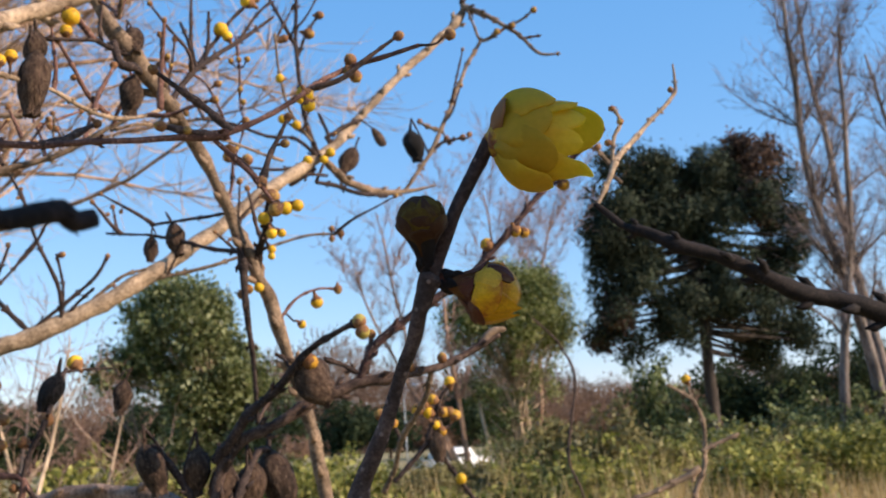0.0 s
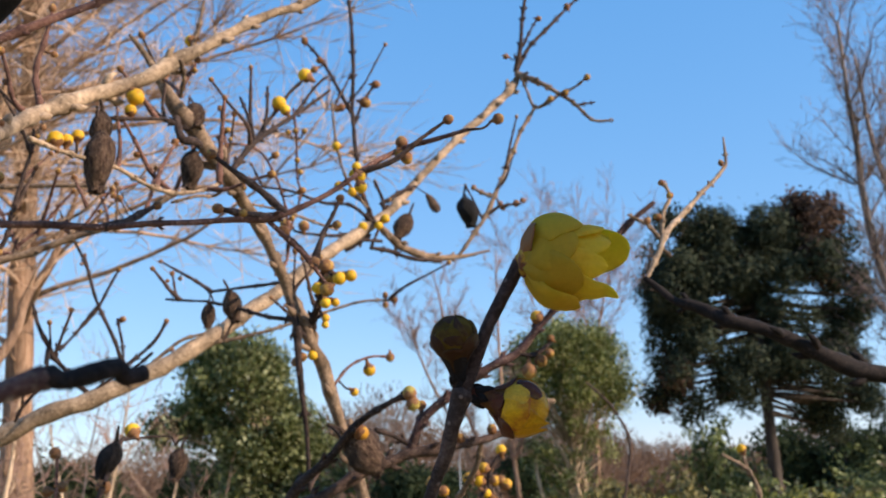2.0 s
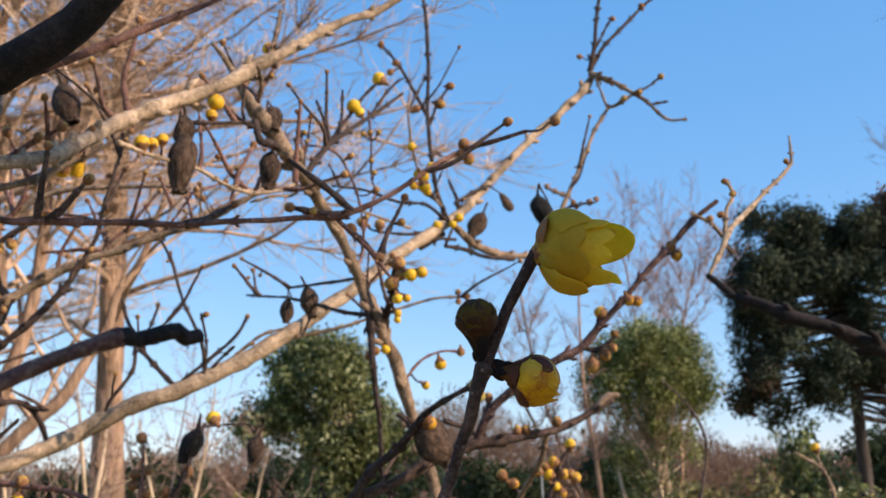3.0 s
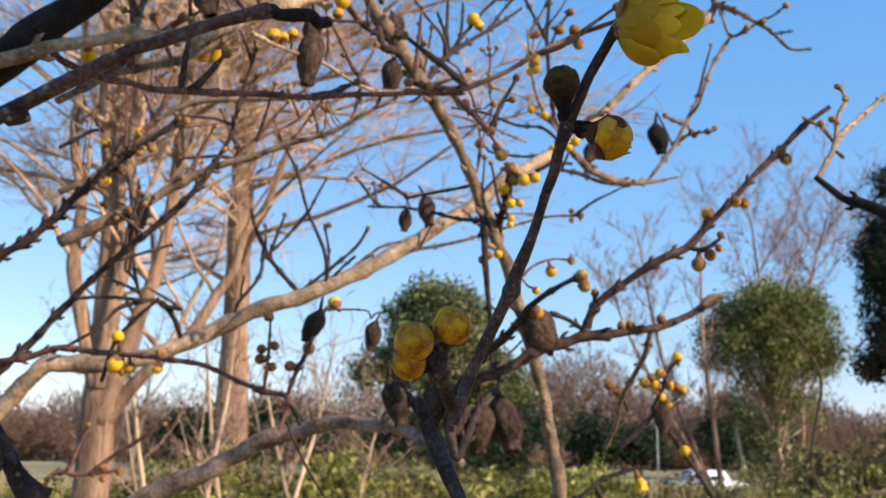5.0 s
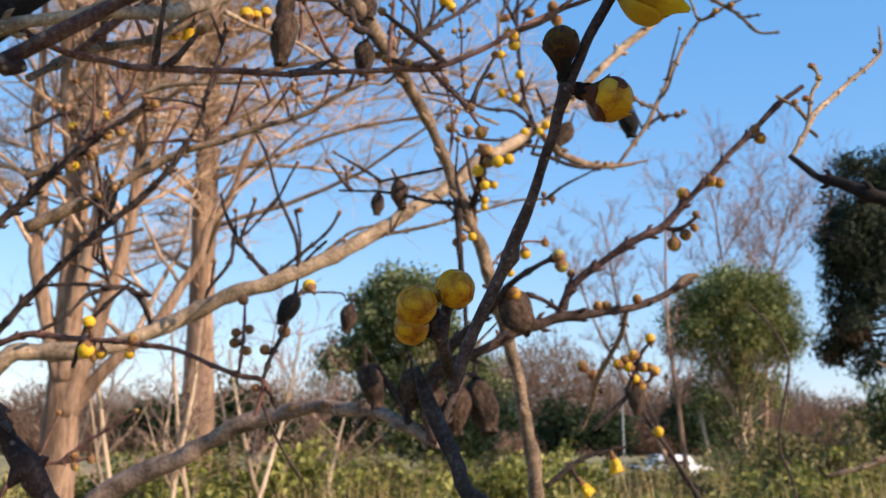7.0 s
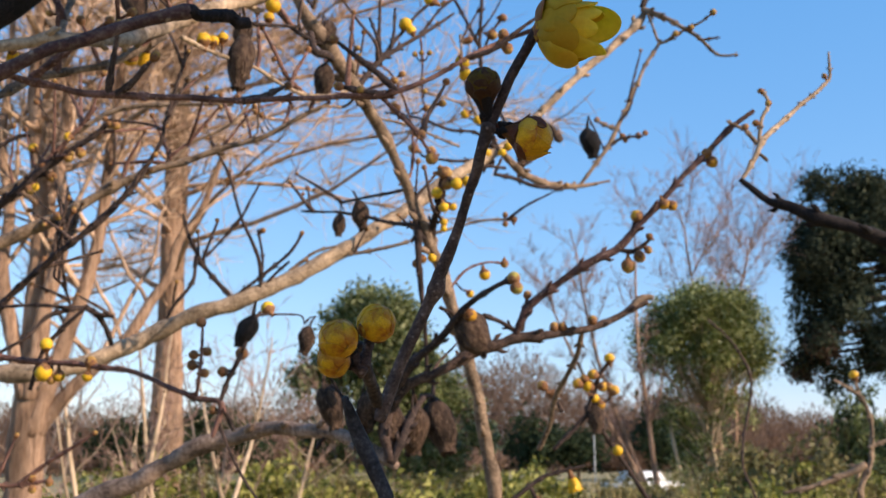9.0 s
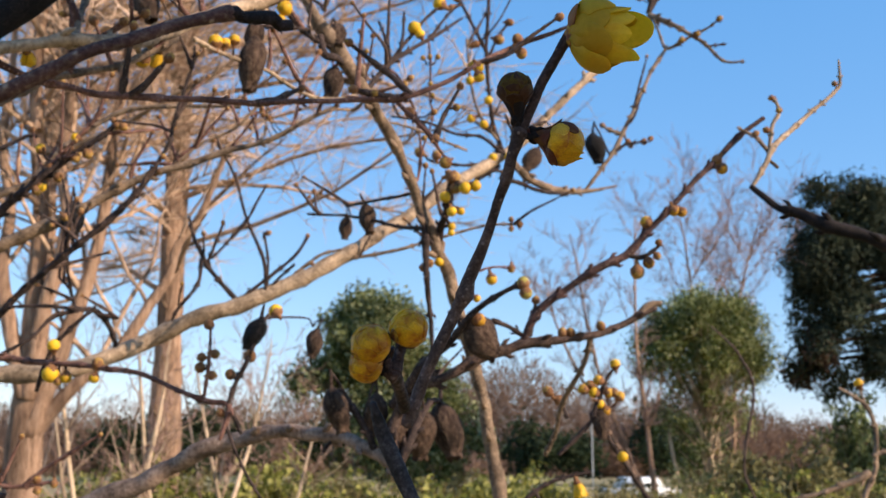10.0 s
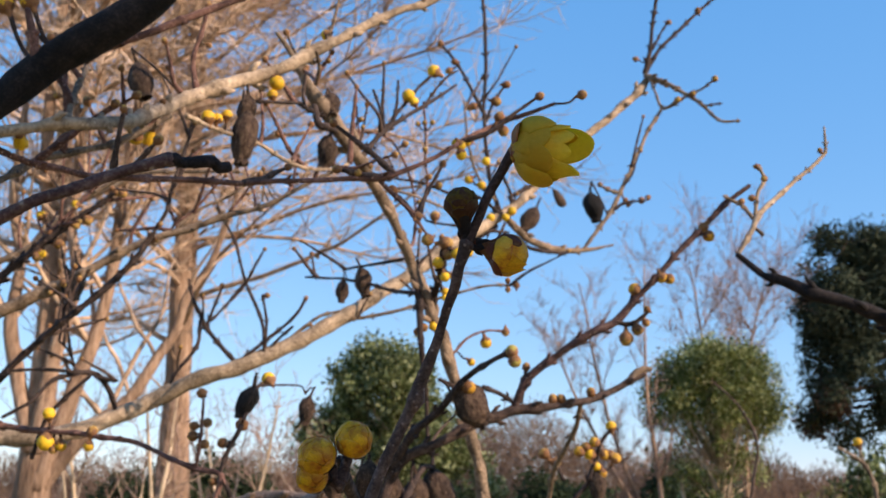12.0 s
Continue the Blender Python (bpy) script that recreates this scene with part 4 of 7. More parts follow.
long_limb = limb((-0.9, 1.25, 0), "long sunlit grey-tan wintersweet limb rising across the shrub")
shoot(long_limb, "main_stem", BARK_PALE, [(-0.9, 1.25, 0, 0.022), (-0.85, 1.2, 0.8, 0.018), (-0.65, 1.13, 1.35, 0.0115), (-0.485, 1.12, 1.5807, 0.0087), (-0.4549, 1.13, 1.5866, 0.0087), (-0.4144, 1.13, 1.5883, 0.0087), (-0.3805, 1.14, 1.5961, 0.0082), (-0.3461, 1.15, 1.6106, 0.0086), (-0.3111, 1.16, 1.6277, 0.0087), (-0.273, 1.16, 1.647, 0.0084), (-0.2314, 1.16, 1.6597, 0.0084), (-0.1965, 1.165, 1.6757, 0.0084), (-0.1612, 1.17, 1.6907, 0.0084), (-0.126, 1.18, 1.7123, 0.0082), (-0.09, 1.19, 1.7364, 0.0079), (-0.0536, 1.21, 1.7664, 0.0076), (-0.0158, 1.24, 1.7999, 0.0074), (0.0176, 1.27, 1.8328, 0.0076), (0.0527, 1.3, 1.8607, 0.0069), (0.086, 1.33, 1.8888, 0.0062), (0.1138, 1.36, 1.9226, 0.0055), (0.1467, 1.39, 1.9631, 0.0052), (0.189, 1.42, 2.0108, 0.0053), (0.2413, 1.45, 2.063, 0.0055), (0.2879, 1.48, 2.1139, 0.006), (0.295, 1.48, 2.1311, 0.0044)], 0.07)
shoot(long_limb, "twig", BARK_DARK, [(0.2909, 1.48, 2.1344, 0.0044), (0.299, 1.48, 2.1697, 0.0031), (0.3049, 1.48, 2.2099, 0.0028), (0.3134, 1.48, 2.2506, 0.0025), (0.323, 1.48, 2.2963, 0.0018)], 0.04)
shoot(long_limb, "twig", BARK_DARK, [(0.2936, 1.48, 2.1388, 0.0031), (0.3124, 1.485, 2.1719, 0.0028), (0.344, 1.49, 2.2054, 0.0025), (0.3772, 1.5, 2.2401, 0.0022), (0.4127, 1.5, 2.2712, 0.0019)], 0.04)
shoot(long_limb, "twig", BARK_DARK, [(0.3032, 1.48, 2.1715, 0.0018), (0.3186, 1.48, 2.2009, 0.0015), (0.3275, 1.48, 2.2144, 0.0015)], 0.02)
shoot(long_limb, "twig", BARK_GREY, [(0.2908, 1.48, 2.1318, 0.0044), (0.3156, 1.46, 2.1113, 0.0036), (0.3423, 1.45, 2.0891, 0.0027), (0.3629, 1.44, 2.0682, 0.0027), (0.3828, 1.43, 2.0434, 0.0018), (0.4074, 1.42, 2.0388, 0.0015)], 0.03)
shoot(long_limb, "twig", BARK_GREY, [(0.3422, 1.45, 2.0874, 0.0021), (0.3644, 1.44, 2.0961, 0.0018), (0.3811, 1.44, 2.1088, 0.0015)], 0.03)
shoot(long_limb, "twig", BARK_DARK, [(0.3629, 1.44, 2.0682, 0.0018), (0.3893, 1.44, 2.0723, 0.0012)], 0.02)
shoot(long_limb, "twig", BARK_GREY, [(0.2952, 1.47, 2.1215, 0.0018), (0.3004, 1.46, 2.0958, 0.0018), (0.307, 1.45, 2.0688, 0.0024), (0.3276, 1.44, 2.0751, 0.0024), (0.3375, 1.44, 2.0818, 0.0018)], 0.03)
shoot(long_limb, "twig", BARK_GREY, [(0.307, 1.45, 2.0688, 0.0024), (0.2821, 1.44, 2.0291, 0.0024), (0.2588, 1.43, 1.9804, 0.0027), (0.2403, 1.42, 1.9409, 0.003), (0.2224, 1.41, 1.9063, 0.0029), (0.1989, 1.4, 1.8724, 0.0026), (0.1817, 1.4, 1.8493, 0.0023)], 0.04)
shoot(long_limb, "twig", BARK_DARK, [(0.2223, 1.41, 1.9047, 0.0021), (0.2418, 1.41, 1.9181, 0.0018), (0.2685, 1.41, 1.922, 0.0015)], 0.02)
shoot(long_limb, "twig", BARK_GREY, [(0.234, 1.42, 1.9353, 0.0021), (0.2212, 1.42, 1.941, 0.0018), (0.2114, 1.42, 1.9466, 0.0015)], 0.01)
bud_small(long_limb, (0.3785, 1.43, 2.1047), 0.0045)
bud_small(long_limb, (0.3256, 1.43, 2.0737), 0.0045)
bud_small(long_limb, (0.3457, 1.43, 2.082), 0.0045)
bud_small(long_limb, (0.2779, 1.48, 2.1565), 0.0038)
bud_small(long_limb, (0.3284, 1.48, 2.2143), 0.0038)
bud_small(long_limb, (0.3773, 1.5, 2.2419), 0.0047)
bud_small(long_limb, (0.2128, 1.43, 1.9504), 0.0037)
bud_small(long_limb, (0.2226, 1.43, 1.944), 0.0037)
bud_small(long_limb, (0.2325, 1.43, 1.9399), 0.0037)
bud_small(long_limb, (0.2504, 1.43, 1.9222), 0.0037)
bud_small(long_limb, (0.2467, 1.43, 1.9278), 0.0037)
bud_small(long_limb, (0.2683, 1.43, 1.9278), 0.0045)
bud_small(long_limb, (0.2777, 1.43, 1.9318), 0.0037)
shoot(long_limb, "twig", BARK_GREY, [(0.078, 1.33, 1.8769, 0.0039), (0.1004, 1.35, 1.8598, 0.0047), (0.1235, 1.37, 1.852, 0.0048), (0.1546, 1.39, 1.8485, 0.0041), (0.1817, 1.4, 1.8508, 0.0029), (0.2245, 1.41, 1.8602, 0.0015)], 0.04)
shoot(long_limb, "twig", BARK_DARK, [(0.0663, 1.31, 1.8605, 0.0033), (0.0379, 1.3, 1.8399, 0.0022), (0.0519, 1.3, 1.8507, 0.0022), (0.0813, 1.33, 1.8569, 0.0022)], 0.04)
shoot(long_limb, "twig", BARK_DARK, [(0.0679, 1.33, 1.8492, 0.0022), (0.0975, 1.35, 1.8471, 0.0025), (0.127, 1.36, 1.84, 0.0025), (0.158, 1.38, 1.8412, 0.0023)], 0.04)
pod(long_limb, (0.1999, 1.41, 1.9126), 0.0213, 1.15, None, True)
pod(long_limb, (0.1109, 1.36, 1.8827), 0.0198)
old_leaf(long_limb, (0.1516, 1.38, 1.9159), 0.0143)
shoot(long_limb, "twig", BARK_DARK, [(0.0819, 1.33, 1.903, 0.0022), (0.1206, 1.36, 1.9308, 0.0023), (0.1304, 1.37, 1.9362, 0.0017)], 0.03)
shoot(long_limb, "twig", BARK_DARK, [(0.0735, 1.31, 1.8714, 0.0027), (0.0611, 1.31, 1.9045, 0.0027), (0.0544, 1.31, 1.9418, 0.0025), (0.0517, 1.32, 2.0137, 0.0025), (0.0549, 1.33, 2.1043, 0.0025), (0.052, 1.34, 2.1822, 0.0022), (0.0505, 1.35, 2.2459, 0.0017)], 0.05)
shoot(long_limb, "twig", BARK_DARK, [(0.0523, 1.32, 2.0099, 0.0022), (0.0358, 1.32, 2.0448, 0.0022), (0.0161, 1.32, 2.0842, 0.0019), (-0.0045, 1.32, 2.1097, 0.0016)], 0.03)
shoot(long_limb, "twig", BARK_DARK, [(0.0537, 1.32, 2.0022, 0.0022), (0.0649, 1.32, 2.0292, 0.0016), (0.0798, 1.32, 2.0525, 0.0016)], 0.02)
shoot(long_limb, "twig", BARK_GREY, [(0.0667, 1.31, 1.8898, 0.0019), (0.0419, 1.3, 1.9237, 0.0016), (0.0315, 1.3, 1.961, 0.0016), (0.026, 1.3, 2.0215, 0.0014)], 0.03)
shoot(long_limb, "twig", BARK_DARK, [(0.07, 1.31, 1.8751, 0.0027), (0.0452, 1.3, 1.8943, 0.0019), (0.0101, 1.29, 1.8951, 0.0019), (-0.0247, 1.28, 1.9067, 0.0016), (-0.0659, 1.27, 1.9109, 0.0013)], 0.03)
shoot(long_limb, "twig", BARK_DARK, [(0.0593, 1.31, 1.8642, 0.0027), (0.0239, 1.29, 1.8553, 0.0019), (-0.0106, 1.28, 1.8563, 0.0016)], 0.03)
shoot(long_limb, "twig", BARK_DARK, [(0.0815, 1.33, 1.8732, 0.0022), (0.0855, 1.33, 1.903, 0.0019), (0.0751, 1.33, 1.9331, 0.0017)], 0.02)
bud_small(long_limb, (-0.0045, 1.32, 2.1097), 0.0041)
bud_small(long_limb, (0.0805, 1.32, 2.0525), 0.0048)
bud_small(long_limb, (0.0664, 1.32, 2.0292), 0.0062)
bud_small(long_limb, (0.0139, 1.32, 2.0842), 0.0041)
bud_small(long_limb, (0.0379, 1.32, 2.0231), 0.0048)
bud_small(long_limb, (0.0335, 1.32, 2.0215), 0.0041)
bud_small(long_limb, (0.0066, 1.32, 2.0724), 0.0041)
bud_yellow(long_limb, (0.0527, 1.3, 1.9415), 0.0054)
bud_yellow(long_limb, (0.0313, 1.3, 1.9178), 0.0054)
bud_yellow(long_limb, (0.0468, 1.3, 1.9104), 0.0054)
bud_yellow(long_limb, (0.0576, 1.3, 1.868), 0.0054)
bud_yellow(long_limb, (0.0843, 1.3, 1.8767), 0.0054)
bud_yellow(long_limb, (0.0301, 1.3, 1.967), 0.0054)
bud_yellow(long_limb, (0.0765, 1.3, 1.8687), 0.0047)
bud_brown(long_limb, (-0.0107, 1.28, 1.8648), 0.006)
bud_brown(long_limb, (-0.0314, 1.28, 1.8685), 0.006)
shoot(long_limb, "twig", BARK_DARK, [(-0.2208, 1.16, 1.6677, 0.0029), (-0.2385, 1.16, 1.6872, 0.0024), (-0.2545, 1.155, 1.706, 0.0029), (-0.2606, 1.15, 1.7192, 0.0024), (-0.27, 1.15, 1.7395, 0.0019), (-0.2757, 1.15, 1.7594, 0.0014)], 0.03)
shoot(long_limb, "twig", BARK_DARK, [(-0.2563, 1.155, 1.7047, 0.0019), (-0.247, 1.15, 1.7253, 0.0017), (-0.2389, 1.15, 1.75, 0.0014)], 0.03)
shoot(long_limb, "twig", BARK_DARK, [(-0.2604, 1.15, 1.713, 0.0019), (-0.2588, 1.13, 1.6824, 0.0019), (-0.2758, 1.12, 1.6542, 0.0018), (-0.281, 1.12, 1.6425, 0.0014)], 0.03)
shoot(long_limb, "twig", BARK_DARK, [(-0.2197, 1.16, 1.6701, 0.0024), (-0.202, 1.16, 1.6841, 0.0019), (-0.1717, 1.155, 1.7078, 0.0019), (-0.1563, 1.15, 1.7223, 0.0019), (-0.1476, 1.15, 1.7377, 0.0014)], 0.03)
shoot(long_limb, "twig", BARK_DARK, [(-0.1924, 1.165, 1.6788, 0.0024), (-0.1953, 1.15, 1.713, 0.0019), (-0.2118, 1.14, 1.754, 0.0016), (-0.2247, 1.13, 1.7979, 0.0014), (-0.2433, 1.12, 1.8324, 0.0012)], 0.04)
shoot(long_limb, "twig", BARK_DARK, [(-0.1924, 1.165, 1.6776, 0.0019), (-0.1781, 1.16, 1.6933, 0.0017), (-0.1608, 1.15, 1.7069, 0.0014)], 0.03)
shoot(long_limb, "twig", BARK_DARK, [(-0.2118, 1.14, 1.754, 0.0014), (-0.2281, 1.13, 1.7275, 0.0014), (-0.243, 1.12, 1.7075, 0.0014)], 0.03)
shoot(long_limb, "twig", BARK_DARK, [(-0.1929, 1.16, 1.6811, 0.0017), (-0.19, 1.155, 1.7109, 0.0014), (-0.195, 1.15, 1.742, 0.0014)], 0.03)
shoot(long_limb, "twig", BARK_GREY, [(-0.1138, 1.18, 1.718, 0.0019), (-0.0767, 1.18, 1.7236, 0.0019), (-0.0273, 1.18, 1.7356, 0.0017), (0.0099, 1.18, 1.747, 0.0015), (0.0473, 1.18, 1.7572, 0.0015), (0.0815, 1.18, 1.7579, 0.0012)], 0.03)
shoot(long_limb, "twig", BARK_GREY, [(-0.1686, 1.17, 1.695, 0.0019), (-0.1374, 1.17, 1.7199, 0.0017), (-0.113, 1.17, 1.7274, 0.0014)], 0.03)
shoot(long_limb, "twig", BARK_DARK, [(-0.3433, 1.15, 1.6123, 0.0028), (-0.3505, 1.14, 1.6362, 0.0028), (-0.3632, 1.13, 1.6526, 0.0028), (-0.3805, 1.12, 1.6542, 0.0023), (-0.4082, 1.1, 1.6544, 0.0018), (-0.4481, 1.1, 1.6526, 0.0014)], 0.04)
shoot(long_limb, "twig", BARK_DARK, [(-0.3631, 1.13, 1.6515, 0.0023), (-0.3452, 1.13, 1.6467, 0.0019), (-0.3363, 1.12, 1.6454, 0.0014)], 0.03)
shoot(long_limb, "twig", BARK_DARK, [(-0.3804, 1.12, 1.6525, 0.0023), (-0.3996, 1.11, 1.6441, 0.0023), (-0.4173, 1.1, 1.6228, 0.0018), (-0.4445, 1.1, 1.6057, 0.0018)], 0.04)
shoot(long_limb, "twig", BARK_DARK, [(-0.3805, 1.12, 1.6542, 0.0016), (-0.3888, 1.12, 1.6748, 0.0014), (-0.4001, 1.12, 1.6867, 0.0012)], 0.02)
bud_small(long_limb, (0.0815, 1.18, 1.7579), 0.0036)
bud_small(long_limb, (0.0722, 1.18, 1.763), 0.003)
bud_small(long_limb, (0.0721, 1.18, 1.7534), 0.003)
bud_small(long_limb, (-0.1476, 1.15, 1.7377), 0.0024)
bud_small(long_limb, (-0.1901, 1.15, 1.7408), 0.003)
bud_small(long_limb, (-0.239, 1.15, 1.7519), 0.0024)
pod(long_limb, (-0.3987, 1.15, 1.7562), 0.0201, 1.0, (0.1, -0.2, 1.0), True)

russet_shoot = limb((-0.7, 0.85, 0), "thin reddish wintersweet shoot hung with small round buds")
shoot(russet_shoot, "main_stem", BARK_RED, [(-0.7, 0.85, 0, 0.01), (-0.68, 0.84, 0.9, 0.007), (-0.5, 0.82, 1.5, 0.004), (-0.3434, 0.8, 1.5707, 0.0024), (-0.2943, 0.79, 1.5699, 0.0021), (-0.2624, 0.78, 1.567, 0.0019), (-0.2466, 0.775, 1.5645, 0.0019), (-0.2137, 0.765, 1.5598, 0.0017), (-0.1782, 0.75, 1.5471, 0.0017), (-0.1615, 0.745, 1.5411, 0.0018), (-0.1459, 0.74, 1.5371, 0.0022), (-0.1466, 0.74, 1.5259, 0.0018), (-0.1503, 0.74, 1.5148, 0.0015)], 0.03)
shoot(russet_shoot, "twig", BARK_RED, [(-0.1631, 0.745, 1.5423, 0.0012), (-0.1604, 0.74, 1.5578, 0.0011), (-0.1595, 0.74, 1.5731, 0.0011), (-0.1594, 0.74, 1.5903, 0.0009)], 0.02)
shoot(russet_shoot, "twig", BARK_DARK, [(-0.1459, 0.74, 1.5371, 0.0017), (-0.1412, 0.74, 1.5522, 0.0015), (-0.1348, 0.74, 1.5654, 0.0015), (-0.1315, 0.745, 1.5766, 0.0014), (-0.1278, 0.75, 1.5915, 0.0014), (-0.1238, 0.76, 1.6007, 0.0013)], 0.02)
shoot(russet_shoot, "twig", BARK_DARK, [(-0.1444, 0.74, 1.536, 0.0015), (-0.1403, 0.74, 1.5278, 0.0015), (-0.1362, 0.74, 1.5185, 0.0012)], 0.01)
shoot(russet_shoot, "twig", BARK_DARK, [(-0.1288, 0.755, 1.5981, 0.0009), (-0.1134, 0.77, 1.6004, 0.0008), (-0.0987, 0.78, 1.6009, 0.0006), (-0.0953, 0.78, 1.5952, 0.0006)], 0.03)
shoot(russet_shoot, "twig", BARK_DARK, [(-0.1466, 0.74, 1.524, 0.0012), (-0.1384, 0.74, 1.5055, 0.0009), (-0.1284, 0.74, 1.4872, 0.0009), (-0.1186, 0.74, 1.4726, 0.0009)], 0.03)
bud_brown(russet_shoot, (-0.1611, 0.742, 1.5917), 0.0034)
bud_brown(russet_shoot, (-0.1651, 0.742, 1.5694), 0.0031)
bud_brown(russet_shoot, (-0.1564, 0.742, 1.5717), 0.0031)
bud_brown(russet_shoot, (-0.1577, 0.742, 1.5572), 0.0031)
bud_brown(russet_shoot, (-0.1507, 0.742, 1.5323), 0.0027)
bud_olive(russet_shoot, (-0.1666, 0.745, 1.5628), 0.0035)
bud_olive(russet_shoot, (-0.1458, 0.745, 1.5582), 0.0035)
bud_olive(russet_shoot, (-0.1332, 0.745, 1.5705), 0.0042)
bud_yellow(russet_shoot, (-0.1204, 0.77, 1.6048), 0.0048)
bud_yellow(russet_shoot, (-0.2818, 0.785, 1.5614), 0.0061)
bud_yellow(russet_shoot, (-0.2708, 0.785, 1.5589), 0.004)
bud_yellow(russet_shoot, (-0.2474, 0.775, 1.5578), 0.0036)
bud_yellow(russet_shoot, (-0.2794, 0.78, 1.581), 0.0044)
bud_brown(russet_shoot, (-0.2456, 0.775, 1.5677), 0.004)
bud_brown(russet_shoot, (-0.2763, 0.785, 1.5565), 0.0032)
pod(russet_shoot, (-0.0938, 0.78, 1.5831), 0.0109)
pod(russet_shoot, (-0.1312, 0.748, 1.5862), 0.0125, 1.0, (0.2, 0.25, 0.4), True)
shoot(russet_shoot, "twig", BARK_DARK, [(-0.2966, 0.8, 1.5503, 0.0016), (-0.2847, 0.79, 1.578, 0.0015), (-0.2698, 0.785, 1.5938, 0.0015), (-0.2528, 0.78, 1.6074, 0.0013), (-0.2513, 0.78, 1.6095, 0.001)], 0.03)

dark_shoot = limb((-0.8, 0.95, 0), "dark brown leaning wintersweet shoot with round buds")
shoot(dark_shoot, "main_stem", BARK_DARK, [(-0.8, 0.95, 0, 0.01), (-0.75, 0.93, 0.8, 0.008), (-0.55, 0.92, 1.4, 0.005), (-0.3835, 0.9, 1.6028, 0.0031), (-0.3537, 0.89, 1.6296, 0.0029), (-0.324, 0.88, 1.6537, 0.0026), (-0.2944, 0.87, 1.6737, 0.0026), (-0.2712, 0.865, 1.6927, 0.0025), (-0.2503, 0.86, 1.7126, 0.0025), (-0.2376, 0.86, 1.7315, 0.002), (-0.2264, 0.86, 1.7552, 0.0016), (-0.2235, 0.86, 1.772, 0.0014), (-0.2095, 0.86, 1.8231, 0.0012), (-0.2088, 0.86, 1.8379, 0.0011)], 0.03)
shoot(dark_shoot, "twig", BARK_DARK, [(-0.2534, 0.86, 1.7103, 0.0014), (-0.2478, 0.86, 1.7089, 0.0011)], 0)

bud_shoot = limb((-0.95, 1, 0), "dark wintersweet shoot crowded with round buds")
shoot(bud_shoot, "main_stem", BARK_DARK, [(-0.95, 1, 0, 0.01), (-0.85, 0.98, 0.9, 0.008), (-0.6, 0.96, 1.55, 0.005), (-0.4259, 0.96, 1.6932, 0.0039), (-0.3958, 0.955, 1.7216, 0.0033), (-0.3726, 0.95, 1.7401, 0.0033), (-0.3511, 0.95, 1.7583, 0.0033), (-0.3318, 0.95, 1.7725, 0.0028), (-0.3124, 0.95, 1.7872, 0.0023), (-0.2954, 0.95, 1.8015, 0.002)], 0.02)
shoot(bud_shoot, "twig", BARK_RED, [(-0.3702, 0.95, 1.7427, 0.002), (-0.3491, 0.95, 1.7662, 0.0018), (-0.323, 0.95, 1.7952, 0.0016), (-0.3088, 0.95, 1.8138, 0.0012)], 0.02)
bud_brown(bud_shoot, (-0.3325, 0.95, 1.7677), 0.0044)
bud_brown(bud_shoot, (-0.3216, 0.95, 1.7714), 0.0044)
bud_brown(bud_shoot, (-0.3465, 0.95, 1.7494), 0.0044)
bud_brown(bud_shoot, (-0.3648, 0.95, 1.7375), 0.0044)
bud_brown(bud_shoot, (-0.3226, 0.95, 1.7725), 0.0034)
bud_yellow(bud_shoot, (-0.3645, 0.95, 1.7756), 0.0044)
bud_yellow(bud_shoot, (-0.361, 0.95, 1.7401), 0.0039)
bud_yellow(bud_shoot, (-0.3337, 0.95, 1.7862), 0.0039)
bud_small(bud_shoot, (-0.2916, 0.95, 1.7973), 0.0039)
bud_small(bud_shoot, (-0.2972, 0.95, 1.7978), 0.0034)
bud_small(bud_shoot, (-0.3542, 0.95, 1.7588), 0.0039)
bud_small(bud_shoot, (-0.339, 0.95, 1.7132), 0.0034)
bud_small(bud_shoot, (-0.3644, 0.95, 1.8191), 0.0024)
shoot(bud_shoot, "twig", BARK_GREY, [(-0.422, 1, 1.6932, 0.0067), (-0.3915, 1, 1.7066, 0.006), (-0.361, 1, 1.7228, 0.0053), (-0.3303, 1, 1.7391, 0.0047), (-0.2943, 1, 1.7582, 0.0041), (-0.2578, 1, 1.7719, 0.0035), (-0.2051, 1, 1.7885, 0.0029), (-0.1681, 1, 1.7996, 0.0025), (-0.1364, 1, 1.8163, 0.0021), (-0.1045, 1, 1.8331, 0.0016)], 0.05)
shoot(bud_shoot, "twig", BARK_GREY, [(-0.4471, 1.05, 1.7539, 0.0037), (-0.4096, 1.05, 1.774, 0.0031), (-0.373, 1.05, 1.8116, 0.0031), (-0.3297, 1.05, 1.8409, 0.0026), (-0.2737, 1.05, 1.8498, 0.0022), (-0.2058, 1.05, 1.8498, 0.0022)], 0.05)
shoot(bud_shoot, "twig", BARK_DARK, [(-0.4207, 0.98, 1.78, 0.002), (-0.3905, 0.98, 1.7963, 0.0016), (-0.38, 0.98, 1.7963, 0.0016)], 0.03)
bud_small(bud_shoot, (-0.1742, 1, 1.8247), 0.0026)
bud_small(bud_shoot, (-0.1688, 1, 1.8219), 0.0026)
bud_small(bud_shoot, (-0.1719, 1, 1.8359), 0.0021)
shoot(bud_shoot, "twig", BARK_GREY, [(-0.1719, 1, 1.8024, 0.0012), (-0.1704, 1, 1.8219, 0.001), (-0.1708, 1, 1.8359, 0.001)], 0.02)
shoot(bud_shoot, "twig", BARK_GREY, [(-0.2578, 1, 1.7719, 0.0016), (-0.2347, 1, 1.794, 0.0014), (-0.2006, 1, 1.8107, 0.0014), (-0.1799, 1, 1.8331, 0.0012)], 0.03)
